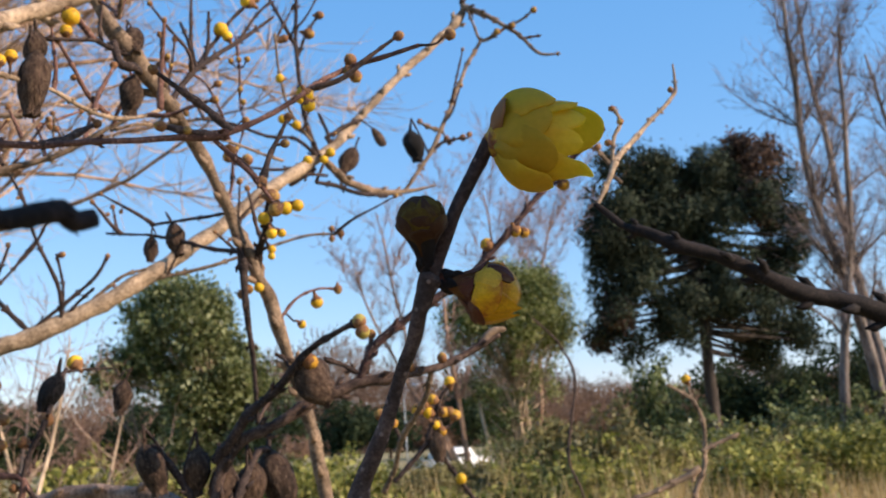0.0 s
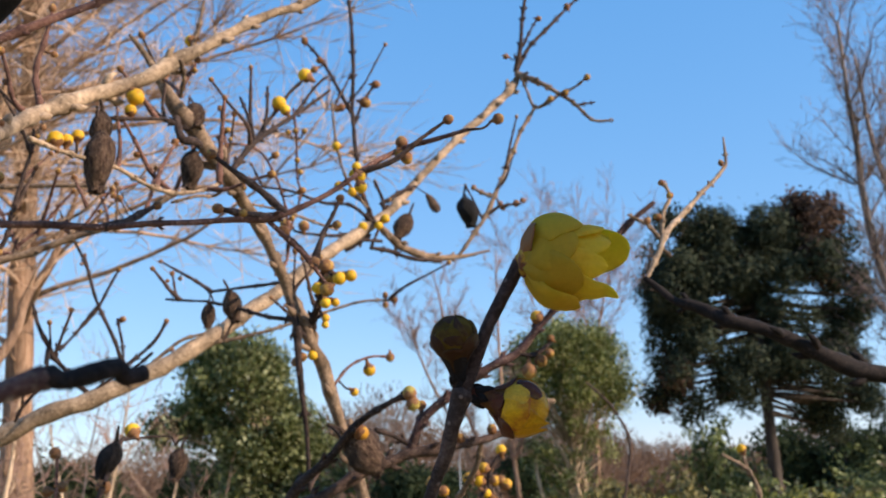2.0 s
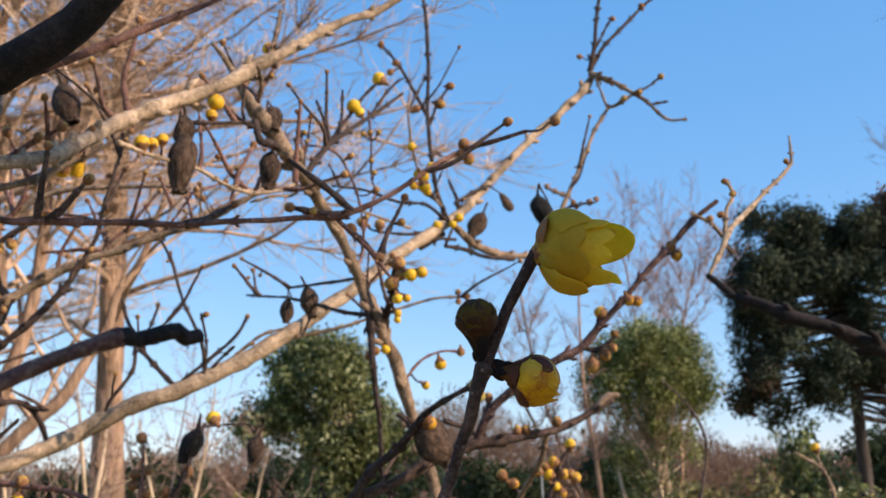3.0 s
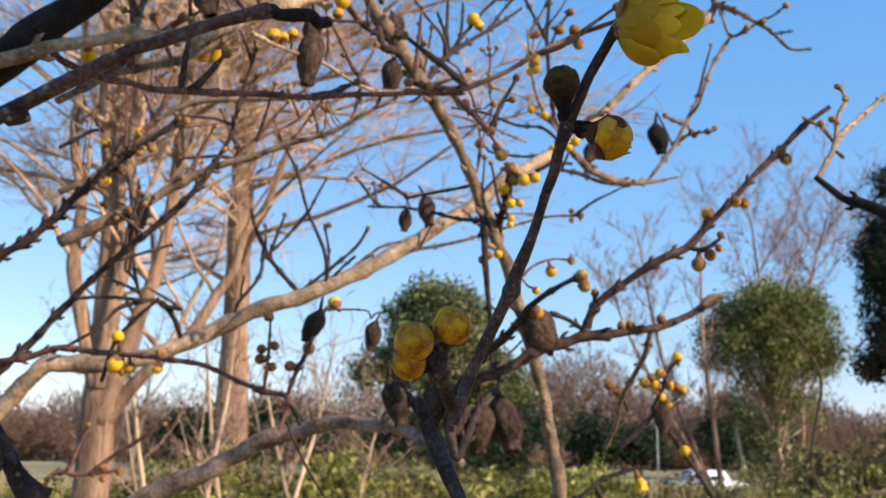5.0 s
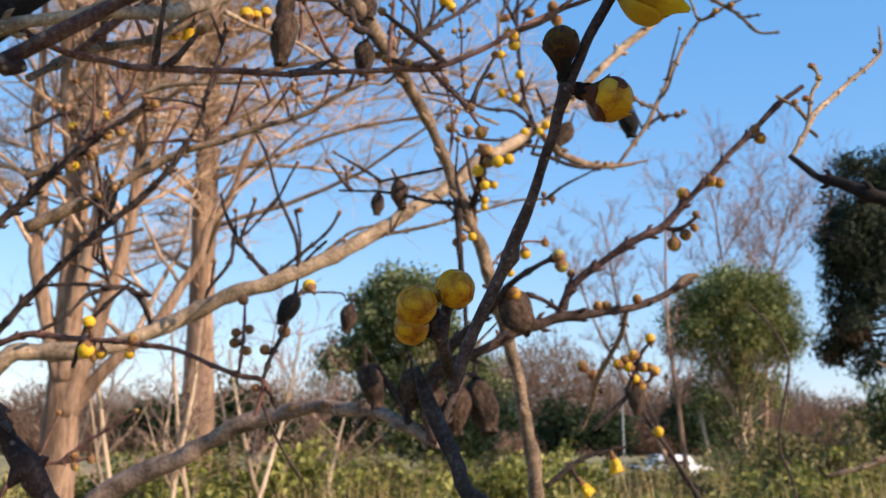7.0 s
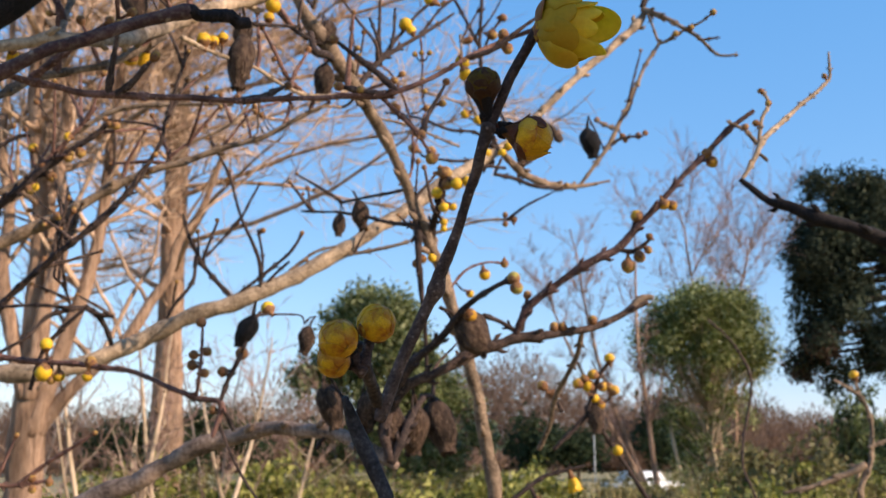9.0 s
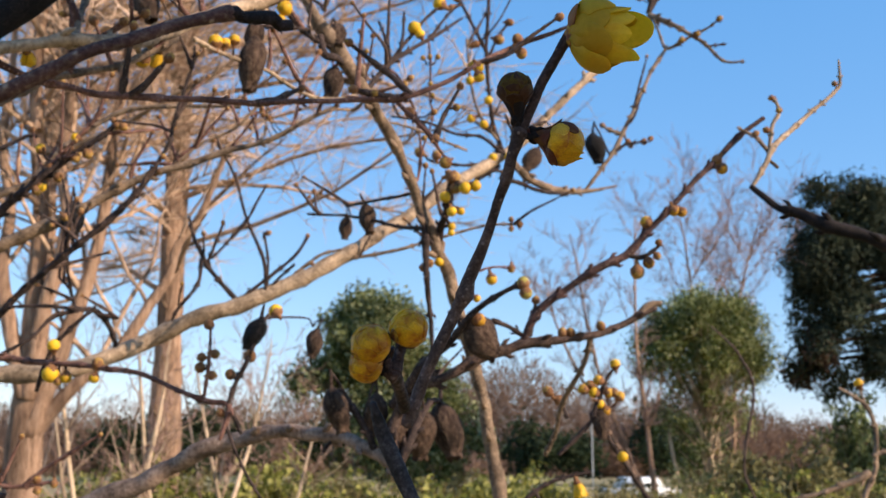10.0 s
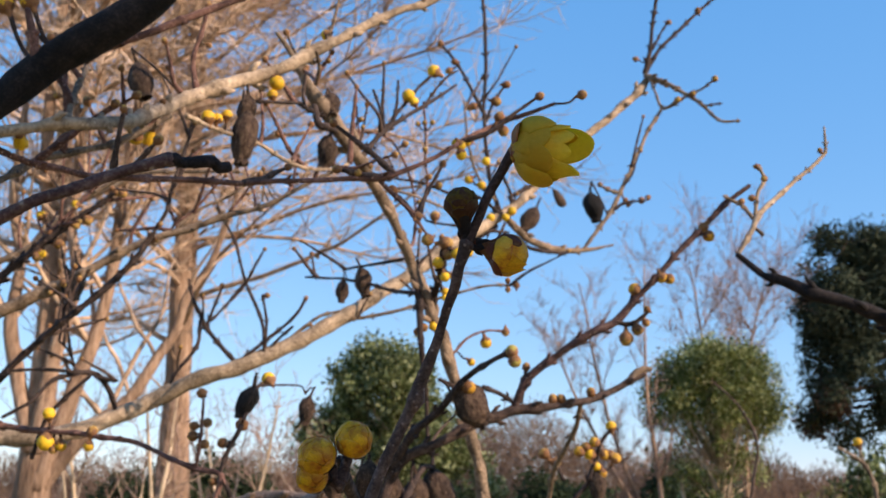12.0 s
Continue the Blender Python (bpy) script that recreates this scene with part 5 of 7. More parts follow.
shoot(bud_shoot, "twig", BARK_DARK, [(-0.2579, 1, 1.7747, 0.0012), (-0.2532, 1, 1.7885, 0.001)], 0)
pod(bud_shoot, (-0.3470, 0.9900, 1.7170), 0.0125, 1.15, (0.1, -0.25, 0.5), True)

low_limb = limb((-0.75, 0.6, 0), "thick grey-brown wintersweet limb arching low with brown dry pods")
shoot(low_limb, "main_stem", BARK_LOW, [(-0.75, 0.75, 0, 0.0152), (-0.7, 0.85, 0.7, 0.0129), (-0.5, 0.93, 1.25, 0.0091), (-0.3185, 0.93, 1.4497, 0.0080), (-0.2794, 0.92, 1.4705, 0.0076), (-0.2451, 0.91, 1.4851, 0.0071), (-0.2158, 0.9, 1.4995, 0.0067), (-0.1868, 0.89, 1.5102, 0.0063), (-0.1582, 0.88, 1.5176, 0.0060), (-0.1242, 0.86, 1.5223, 0.0057), (-0.0957, 0.84, 1.521, 0.0052), (-0.0704, 0.82, 1.5155, 0.0048), (-0.0482, 0.8, 1.506, 0.0044), (-0.0295, 0.79, 1.4941, 0.0031)], 0.05)
shoot(low_limb, "twig", BARK_DARK, [(-0.0839, 0.83, 1.5166, 0.0021), (-0.088, 0.83, 1.5124, 0.0017), (-0.0909, 0.83, 1.5074, 0.0017)], 0)
shoot(low_limb, "twig", BARK_DARK, [(-0.0335, 0.79, 1.4961, 0.0037), (-0.0257, 0.79, 1.5138, 0.0033), (-0.0179, 0.8, 1.5321, 0.0029), (-0.0099, 0.81, 1.5447, 0.0021), (-0.0038, 0.82, 1.5441, 0.0017)], 0.03)
shoot(low_limb, "twig", BARK_DARK, [(-0.0503, 0.8, 1.508, 0.0029), (-0.0586, 0.8, 1.526, 0.0025), (-0.0754, 0.8, 1.5503, 0.0021), (-0.0815, 0.8, 1.5503, 0.0016)], 0.03)
pod(low_limb, (-0.0774, 0.79, 1.5368), 0.0171)
pod(low_limb, (-0.0506, 0.8, 1.5341), 0.0157)
pod(low_limb, (0.0013, 0.82, 1.5238), 0.022)
pod(low_limb, (-0.0173, 0.81, 1.5202), 0.0188)
pod(low_limb, (-0.0342, 0.8, 1.522), 0.0173)
shoot(low_limb, "twig", BARK_TWIG, [(-0.0335, 0.79, 1.4973, 0.0037), (-0.0378, 0.79, 1.5217, 0.0037), (-0.0257, 0.785, 1.5474, 0.0036), (-0.0016, 0.78, 1.559, 0.0036), (0.0265, 0.78, 1.573, 0.0034), (0.0487, 0.78, 1.5831, 0.0036), (0.0568, 0.78, 1.5851, 0.004), (0.081, 0.78, 1.5859, 0.0028), (0.108, 0.785, 1.5905, 0.0024), (0.1273, 0.79, 1.5985, 0.0024), (0.1398, 0.79, 1.6055, 0.0024), (0.1523, 0.79, 1.6109, 0.002)], 0.04)
shoot(low_limb, "twig", BARK_BROKEN, [(0.0556, 0.78, 1.5859, 0.0032), (0.0627, 0.775, 1.6007, 0.0028), (0.0725, 0.77, 1.6121, 0.0028), (0.0882, 0.765, 1.6243, 0.0028), (0.1098, 0.76, 1.6372, 0.0027), (0.128, 0.76, 1.6461, 0.0029), (0.1457, 0.755, 1.6642, 0.0023), (0.1654, 0.75, 1.6855, 0.0021), (0.1896, 0.75, 1.7102, 0.0021), (0.2073, 0.75, 1.7276, 0.0019), (0.2262, 0.75, 1.7423, 0.0015)], 0.035)
shoot(low_limb, "twig", BARK_DARK, [(0.0597, 0.78, 1.5891, 0.002), (0.0627, 0.775, 1.6027, 0.0016), (0.0641, 0.775, 1.6128, 0.0014)], 0.02)
shoot(low_limb, "twig", BARK_DARK, [(0.0569, 0.78, 1.5879, 0.002), (0.0446, 0.775, 1.5946, 0.0016), (0.0324, 0.77, 1.5992, 0.0016)], 0.02)
shoot(low_limb, "twig", BARK_DARK, [(-0.0379, 0.79, 1.5396, 0.0037), (-0.0195, 0.775, 1.5646, 0.0032), (-0.0016, 0.76, 1.579, 0.0029), (0.0109, 0.75, 1.5915, 0.0027), (0.0252, 0.735, 1.6051, 0.0019), (0.0379, 0.72, 1.6116, 0.0017), (0.0508, 0.715, 1.6165, 0.0015)], 0.035)
shoot(low_limb, "twig", BARK_DARK, [(0.1252, 0.76, 1.6449, 0.002), (0.1379, 0.76, 1.6428, 0.0016), (0.1501, 0.76, 1.651, 0.0012), (0.1515, 0.76, 1.655, 0.0012)], 0.02)
shoot(low_limb, "twig", BARK_GREY, [(0.1398, 0.79, 1.6055, 0.0024), (0.144, 0.79, 1.6088, 0.0033), (0.1504, 0.79, 1.613, 0.0028), (0.1566, 0.79, 1.6142, 0.0016)], 0)
shoot(low_limb, "twig", BARK_GREY, [(0.1039, 0.785, 1.5897, 0.0018), (0.1014, 0.8, 1.5749, 0.0019), (0.096, 0.82, 1.5608, 0.0019), (0.0895, 0.85, 1.5448, 0.002), (0.0869, 0.88, 1.5242, 0.0018), (0.0803, 0.9, 1.5067, 0.0019)], 0.03)
bud_ochre(low_limb, (0.1414, 0.757, 1.6671), 0.0043)
bud_ochre(low_limb, (0.1598, 0.752, 1.6749), 0.0039)
bud_ochre(low_limb, (0.1654, 0.752, 1.6737), 0.0035)
bud_ochre(low_limb, (0.1946, 0.75, 1.7048), 0.0039)
bud_brown(low_limb, (0.1912, 0.75, 1.711), 0.0035)
bud_brown(low_limb, (0.1425, 0.76, 1.6388), 0.0039)
bud_brown(low_limb, (0.1344, 0.76, 1.6323), 0.0047)
bud_brown(low_limb, (0.1487, 0.76, 1.6437), 0.0027)
bud_small(low_limb, (0.0641, 0.775, 1.6137), 0.0028)
bud_small(low_limb, (0.0831, 0.78, 1.5912), 0.0032)
bud_small(low_limb, (0.0892, 0.78, 1.5912), 0.0032)
bud_small(low_limb, (0.1114, 0.785, 1.5966), 0.0032)
bud_small(low_limb, (0.1502, 0.76, 1.653), 0.0023)
bud_olive(low_limb, (0.0508, 0.715, 1.6165), 0.0041)
bud_olive(low_limb, (0.0525, 0.715, 1.6101), 0.0041)
pod_leaning(low_limb, (0.0242, 0.755, 1.5847), 0.0171)
bud_ochre(low_limb, (0.022, 0.745, 1.596), 0.0046)

dark_bough = limb((1.3, 0.7, 0), "dark wintersweet bough ending in a pale forked twig")
# dark bark, taken to near-black to carry the bough's shade
shoot(dark_bough, "main_stem", BARK_SHADED, [(1.3, 0.7, 0, 0.02), (1, 0.7, 0.9, 0.015), (0.6, 0.69, 1.5, 0.008), (0.3302, 0.69, 1.6161, 0.0053), (0.3023, 0.69, 1.6279, 0.005), (0.2814, 0.69, 1.6378, 0.0046), (0.2621, 0.695, 1.6474, 0.0041), (0.246, 0.7, 1.6549, 0.0037), (0.2312, 0.71, 1.664, 0.0033), (0.2224, 0.715, 1.6683, 0.0025), (0.2141, 0.72, 1.6773, 0.0021), (0.2068, 0.724, 1.685, 0.0018)], 0.04)
shoot(dark_bough, "twig", BARK_PALE, [(0.208, 0.724, 1.685, 0.0015), (0.2162, 0.73, 1.6985, 0.0018), (0.2242, 0.735, 1.7133, 0.0022), (0.2357, 0.745, 1.7244, 0.0017), (0.2598, 0.76, 1.7459, 0.0016), (0.2823, 0.78, 1.7665, 0.0014), (0.2941, 0.79, 1.7779, 0.0013), (0.2989, 0.795, 1.7851, 0.0013), (0.3012, 0.8, 1.8051, 0.0008)], 0.03)
shoot(dark_bough, "twig", BARK_PALE, [(0.2244, 0.735, 1.7161, 0.0015), (0.2273, 0.735, 1.7325, 0.0012), (0.2326, 0.735, 1.742, 0.0012), (0.2285, 0.735, 1.7532, 0.0009)], 0.02)
shoot(dark_bough, "twig", BARK_GREY, [(0.2231, 0.735, 1.7133, 0.0015), (0.215, 0.735, 1.7231, 0.0014), (0.2092, 0.735, 1.7263, 0.0012), (0.2027, 0.735, 1.7304, 0.0008)], 0.02)
shoot(dark_bough, "twig", BARK_GREY, [(0.222, 0.735, 1.708, 0.0012), (0.228, 0.735, 1.7027, 0.0012), (0.2294, 0.735, 1.7011, 0.0009)], 0)
bud_small(dark_bough, (0.2276, 0.735, 1.7519), 0.0019)
bud_small(dark_bough, (0.2326, 0.735, 1.7428), 0.0023)
bud_small(dark_bough, (0.2151, 0.735, 1.7255), 0.0023)
bud_small(dark_bough, (0.2231, 0.735, 1.7284), 0.0023)
bud_small(dark_bough, (0.2931, 0.79, 1.782), 0.002)

bud_cluster = limb((0.35, 1.2, 0), "short brown wintersweet spur crowded with yellow buds")
shoot(bud_cluster, "main_stem", BARK_DARK, [(0.35, 1.2, 0, 0.008), (0.33, 1.15, 0.9, 0.005), (0.2174, 1.1, 1.4219, 0.0027), (0.1875, 1.09, 1.4811, 0.002), (0.1701, 1.08, 1.5054, 0.0018), (0.1503, 1.07, 1.5321, 0.0022), (0.1411, 1.06, 1.5425, 0.0026), (0.1486, 1.06, 1.5613, 0.002), (0.1557, 1.06, 1.5802, 0.0017), (0.1641, 1.06, 1.591, 0.0013)], 0.02)
shoot(bud_cluster, "twig", BARK_DARK, [(0.1411, 1.06, 1.5409, 0.0022), (0.1217, 1.06, 1.5212, 0.002), (0.108, 1.06, 1.5079, 0.0017)], 0.01)
shoot(bud_cluster, "twig", BARK_DARK, [(0.1411, 1.06, 1.5409, 0.002), (0.1521, 1.06, 1.5505, 0.0017), (0.1603, 1.06, 1.5532, 0.0013)], 0.01)
shoot(bud_cluster, "twig", BARK_DARK, [(0.1168, 1.06, 1.5425, 0.0017), (0.109, 1.06, 1.5586, 0.0017), (0.101, 1.06, 1.5656, 0.0013)], 0.01)
bud_yellow(bud_cluster, (0.1637, 1.06, 1.5938), 0.0049)
bud_ochre(bud_cluster, (0.1475, 1.06, 1.5785), 0.0049)
bud_ochre(bud_cluster, (0.1326, 1.06, 1.5699), 0.0049)
bud_yellow(bud_cluster, (0.1428, 1.06, 1.5667), 0.0049)
bud_ochre(bud_cluster, (0.1564, 1.06, 1.5667), 0.0049)
bud_ochre(bud_cluster, (0.1671, 1.06, 1.5629), 0.0049)
bud_yellow(bud_cluster, (0.1479, 1.06, 1.5559), 0.0044)
bud_ochre(bud_cluster, (0.1537, 1.06, 1.5494), 0.0044)
bud_ochre(bud_cluster, (0.109, 1.06, 1.5596), 0.0049)
bud_yellow(bud_cluster, (0.1686, 1.06, 1.5063), 0.0049)
bud_brown(bud_cluster, (0.0988, 1.06, 1.5677), 0.0049)
bud_brown(bud_cluster, (0.1392, 1.06, 1.5742), 0.0044)
bud_brown(bud_cluster, (0.1618, 1.06, 1.5667), 0.0044)
pod(bud_cluster, (0.1491, 1.06, 1.5371), 0.0153)
shoot(bud_cluster, "twig", BARK_DARK, [(0.0553, 0.95, 1.4602, 0.002), (0.0843, 0.95, 1.4812, 0.0018), (0.1036, 0.95, 1.4882, 0.0016), (0.1229, 0.95, 1.4929, 0.0012)], 0.02)
bloom(bud_cluster, (0.113, 0.95, 1.4779), 0.0098)
bloom(bud_cluster, (0.0887, 0.95, 1.4579), 0.0088)

bowed_shoot = limb((0.75, 2, 0), "thin bare bowed shoot of a shrub")
shoot(bowed_shoot, "main_stem", BARK_TWIG, [(0.75, 2, 0, 0.008), (0.62, 1.95, 0.9, 0.006), (0.5303, 1.9, 1.4204, 0.0019), (0.5098, 1.9, 1.4859, 0.0024), (0.5205, 1.9, 1.5618, 0.0024), (0.5323, 1.9, 1.6195, 0.0021), (0.5236, 1.9, 1.6583, 0.0021), (0.4965, 1.9, 1.7024, 0.0019), (0.4636, 1.9, 1.7349, 0.0015)], 0.05)

bowed_shoot_b = limb((0.9, 1.3, 0), "thin grey bowed shoot with one yellow bud")
shoot(bowed_shoot_b, "main_stem", BARK_GREY, [(0.9, 1.3, 0, 0.008), (0.62, 1.28, 1, 0.006), (0.4681, 1.25, 1.4477, 0.0037), (0.4811, 1.25, 1.4969, 0.0026), (0.4852, 1.25, 1.5344, 0.0023), (0.4765, 1.25, 1.5627, 0.0021), (0.4614, 1.25, 1.5754, 0.0018), (0.446, 1.25, 1.585, 0.0013)], 0.03)
shoot(bowed_shoot_b, "twig", BARK_GREY, [(0.4765, 1.25, 1.5627, 0.0015), (0.4712, 1.25, 1.5786, 0.0013), (0.4699, 1.25, 1.5875, 0.001)], 0.02)
shoot(bowed_shoot_b, "twig", BARK_GREY, [(0.4744, 1.25, 1.4907, 0.0044), (0.4514, 1.25, 1.4784, 0.0037), (0.4129, 1.25, 1.4673, 0.0026), (0.381, 1.25, 1.4599, 0.0021)], 0.03)
shoot(bowed_shoot_b, "twig", BARK_GREY, [(0.4789, 1.25, 1.5094, 0.0026), (0.4971, 1.25, 1.5156, 0.0021), (0.5245, 1.25, 1.525, 0.0021)], 0.03)
bud_yellow(bowed_shoot_b, (0.4688, 1.25, 1.5901), 0.0052)

left_shoot = limb((-0.6, 0.9, 0), "thin reddish shoot with small buds")
shoot(left_shoot, "main_stem", BARK_RED, [(-0.6, 0.9, 0, 0.006), (-0.5, 0.9, 1.2, 0.004), (-0.3733, 0.9, 1.4755, 0.0019), (-0.3464, 0.9, 1.4799, 0.0017), (-0.3284, 0.9, 1.4822, 0.0015), (-0.3127, 0.9, 1.4844, 0.0011)], 0.02)
bud_brown(left_shoot, (-0.3278, 0.9, 1.4853), 0.0032)
bud_brown(left_shoot, (-0.3272, 0.9, 1.4773), 0.0032)
bud_brown(left_shoot, (-0.314, 0.9, 1.4826), 0.0032)
twiglets(long_limb, 22, 501)
twiglets(pale_branch, 18, 502, BARK_RED)
twiglets(upright, 12, 503)
twiglets(dark_shoot, 16, 504)
twiglets(bud_shoot, 24, 505, BARK_RED)
twiglets(left_shoot, 2, 506, BARK_RED)
twiglets(russet, 8, 507)

# ---- the open flower and the waxy buds of the flowering shoot ----
def near_bud(place, base, r, seed, core, pieces, label, side=(0, 0, 1), neck=BUD_MAROON, root=None):
    """A bud seen close: a pear-shaped core on a scaly neck with each tepal and scale laid over it.
    pieces: angle round the axis from side, half width in degrees, start and end along the axis in radii, material, lift, point."""
    place, base = Vector(place), Vector(base)
    rng = np.random.default_rng(seed)
    way = (place - base).normalized()
    foot = (place - base).length / r
    e1 = (Vector(side) - way * way.dot(Vector(side))).normalized()
    e2 = way.cross(e1)
    z = np.r_[np.linspace(-foot, -0.35, 14)[:-1], -np.cos(np.linspace(math.acos(0.35), np.pi - 0.05, 24))]
    rad = np.where(z > -0.35, np.sqrt(np.clip(1 - z * z, 0, 1)), 0.27 + 0.667 * np.clip((z + foot) / (foot - 0.35), 0, 1) ** 2.3)
    arc = np.r_[0, np.cumsum(np.hypot(np.diff(z), np.diff(rad)))]
    mesh = Soup()
    v, f = tube(np.stack([0 * z, 0 * z, z, rad * 0.96], -1), 22)
    mesh.add(v, f)
    mesh.m[0] = (v[np.array(f)[:, 0], 2] < -0.55).astype(int)
    ob = child("bud", mesh.mesh("bud", [core, neck]), flowering, label)
    turn = Matrix((e1, e2, way)).transposed().to_quaternion()
    ob.matrix_basis = Matrix.LocRotScale(place, turn, (r, r, r))
    for angle, half, low, high, mat, lift, point in pieces:
        t = np.linspace(0, 1, 15)[:, None]
        u = np.linspace(-1, 1, 13)[None]
        at = np.interp(low, z, arc) + t * (np.interp(min(high, 1), z, arc) - np.interp(low, z, arc))
        rr, zz = np.interp(at, arc, rad), np.interp(at, arc, z)
        edge = (1 - t ** (2.0 if point else 3.4)) ** (1.0 if point else 0.5)
        ang = radians(angle) + radians(half) * u * np.maximum(edge, 0.03) * (0.75 + 0.25 * t) + 0.05 * np.sin(5 * t + seed)
        out = 1 + lift * (0.55 + 0.45 * t) * (1 - 0.35 * u ** 2) + 0.012 * np.sin(7 * u + 4 * t + angle) + (0.16 * t ** 5 if point else 0)
        rr = rr * out + (0.1 * t ** 6 if point else 0)
        v = np.stack([rr * np.cos(ang), rr * np.sin(ang), zz * np.where(zz > 0, out, 1) + 0 * u], -1)
        v = np.concatenate([v, v * (0.955, 0.955, 0.97)]).reshape(-1, 3)
        i, j = np.meshgrid(np.arange(14), np.arange(12), indexing="ij")
        q = np.stack([i * 13 + j, i * 13 + j + 1, (i + 1) * 13 + j + 1, (i + 1) * 13 + j], -1).reshape(-1, 4)
        rim = [*range(0, 195, 13)], [*range(12, 195, 13)], [*range(182, 195)]
        walls = [[k, n, n + 195, k + 195] for row in rim for k, n in zip(row, row[1:])]
        piece = Soup()
        piece.add(v, np.concatenate([q, q[:, ::-1] + 195, np.array(walls)]))
        leaf = new("tepal" if low > -0.3 else "bud_scale", piece.mesh("scale", [mat]))
        leaf.parent = ob
    if root:
        v, f = tube(spline([(*root, r * 0.34), (*((Vector(root) + base) * 0.5), r * 0.32), (*(base + way * r * 0.15), r * 0.3)], lambda k: 0.0004), 10, 0.2, rng)
        stalk = Soup()
        stalk.add(v, f)
        child("pedicel", stalk.mesh("pedicel", [BARK_NEAR]), flowering)
    # dark pointed bracts up the neck
    for k in range(9):
        h = 0.05 + 0.26 * k / 9
        c = -foot + h * foot
        w = np.interp(c, z, rad)
        g = 2.4 * k
        d = np.array([math.cos(g), math.sin(g), 0])
        bract = Soup()
        v, f = tube(np.array([[d[0] * w * 0.7, d[1] * w * 0.7, c, 0.2], [d[0] * (w + 0.02), d[1] * (w + 0.02), c + 0.14, 0.14], [d[0] * (w + 0.1), d[1] * (w + 0.1), c + 0.3, 0.03]]), 8)
        bract.add(v, f)
        leaf = new("bract", bract.mesh("bract", [BARK_STUMP]))
        leaf.parent = ob


def whorl(count, start, half, low, high, mat, lift, point=False):
    return [(start + 360 * k / count, half, low + 0.04 * (k % 2), high - 0.05 * (k % 3), mat, lift, point) for k in range(count)]


DUSKY = (whorl(4, 30, 62, 0.0, 0.99, BUD_WAX_OLIVE, 0.05) + whorl(3, 250, 55, -0.4, 0.72, BUD_WAX_OLIVE, 0.09)
         + whorl(3, 200, 50, -0.9, 0.35, BUD_DUSK, 0.12) + whorl(4, 260, 48, -1.5, -0.1, BUD_DUSK, 0.15) + whorl(5, 280, 45, -1.9, -0.65, BARK_STUMP, 0.15)
         + [(285, 22, 0.3, 0.98, BUD_DUSK, 0.1, False), (262, 30, 0.0, 0.42, BUD_DUSK, 0.13, False)])
PLUMP = (whorl(4, 70, 62, 0.0, 0.99, BUD_WAX, 0.03) + [(125, 46, 0.0, 0.97, BUD_WAX, 0.07, True), (165, 42, 0.0, 0.95, BUD_WAX, 0.06, True)]
         + [(100, 58, -0.5, 0.42, BUD_GOLD, 0.1, False), (215, 50, -0.5, 0.4, BUD_GOLD, 0.1, False), (320, 50, -0.5, 0.5, BUD_GOLD, 0.1, False)]
         + [(48, 24, -0.3, 0.62, BUD_MAROON, 0.13, False), (66, 26, -0.6, 0.28, BUD_OCHRE, 0.12, False), (168, 44, -0.6, 0.12, BUD_MAROON, 0.14, False), (260, 40, -0.6, 0.4, BUD_MAROON, 0.13, False)]
         + [(15, 42, -1.0, -0.35, BUD_MAROON, 0.16, False), (95, 38, -1.0, -0.55, BUD_MAROON, 0.16, False), (190, 46, -1.0, -0.15, BUD_MAROON, 0.17, False), (290, 46, -1.0, -0.1, BUD_MAROON, 0.17, False)])
GOLDEN = (whorl(4, 20, 64, 0.1, 0.99, BUD_GOLD, 0.03) + whorl(3, 250, 66, -0.4, 0.82, BUD_GOLD, 0.08) + whorl(3, 310, 48, -0.6, 0.3, BUD_GOLD, 0.11)
          + whorl(4, 200, 44, -0.9, -0.25, BUD_MAROON, 0.14) + [(215, 26, -0.6, 0.42, BUD_RUSSET, 0.13, False)])
near_bud((0.0138, 0.2258, 1.5791), (0.0146, 0.2298, 1.5712), 0.0036, 71, BUD_DUSK, DUSKY, "closed olive-brown flower bud in shade", (1, 0, 0), BARK_NEAR)
near_bud((0.0242, 0.2285, 1.5678), (0.0166, 0.2302, 1.5706), 0.0046, 72, BUD_WAX, PLUMP, "plump yellow flower bud with maroon scales")
near_bud((-0.0153, 0.2103, 1.5222), (-0.0130, 0.2158, 1.5200), 0.0037, 73, BUD_GOLD, GOLDEN, "plump yellow flower bud with russet scales", (1, 0, 0), root=(-0.0108, 0.2146, 1.5162))
near_bud((-0.0082, 0.2125, 1.5256), (-0.0097, 0.2178, 1.5232), 0.0036, 74, BUD_GOLD, GOLDEN, "plump yellow flower bud with russet scales", (1, 0, 0), root=(-0.0108, 0.2148, 1.5172))
near_bud((-0.0162, 0.2120, 1.5184), (-0.0128, 0.2158, 1.5178), 0.0033, 75, BUD_GOLD, GOLDEN, "closed olive-yellow flower bud", (1, 0, 0), root=(-0.0108, 0.2150, 1.5158))

flower = new("flower")
flower.parent = flowering
flower.matrix_parent_inverse = Matrix.Translation(-flowering.location)
tagged(flower, "open translucent yellow wintersweet flower")
FLOWER_BASE = np.array((0.0257, 0.2266, 1.5917))
FLOWER_AXIS = Vector((0.96, -0.22, -0.09)).normalized()
up = Vector((0, 0, 1))
fx = FLOWER_AXIS.cross(up).normalized()
fu = fx.cross(FLOWER_AXIS).normalized()


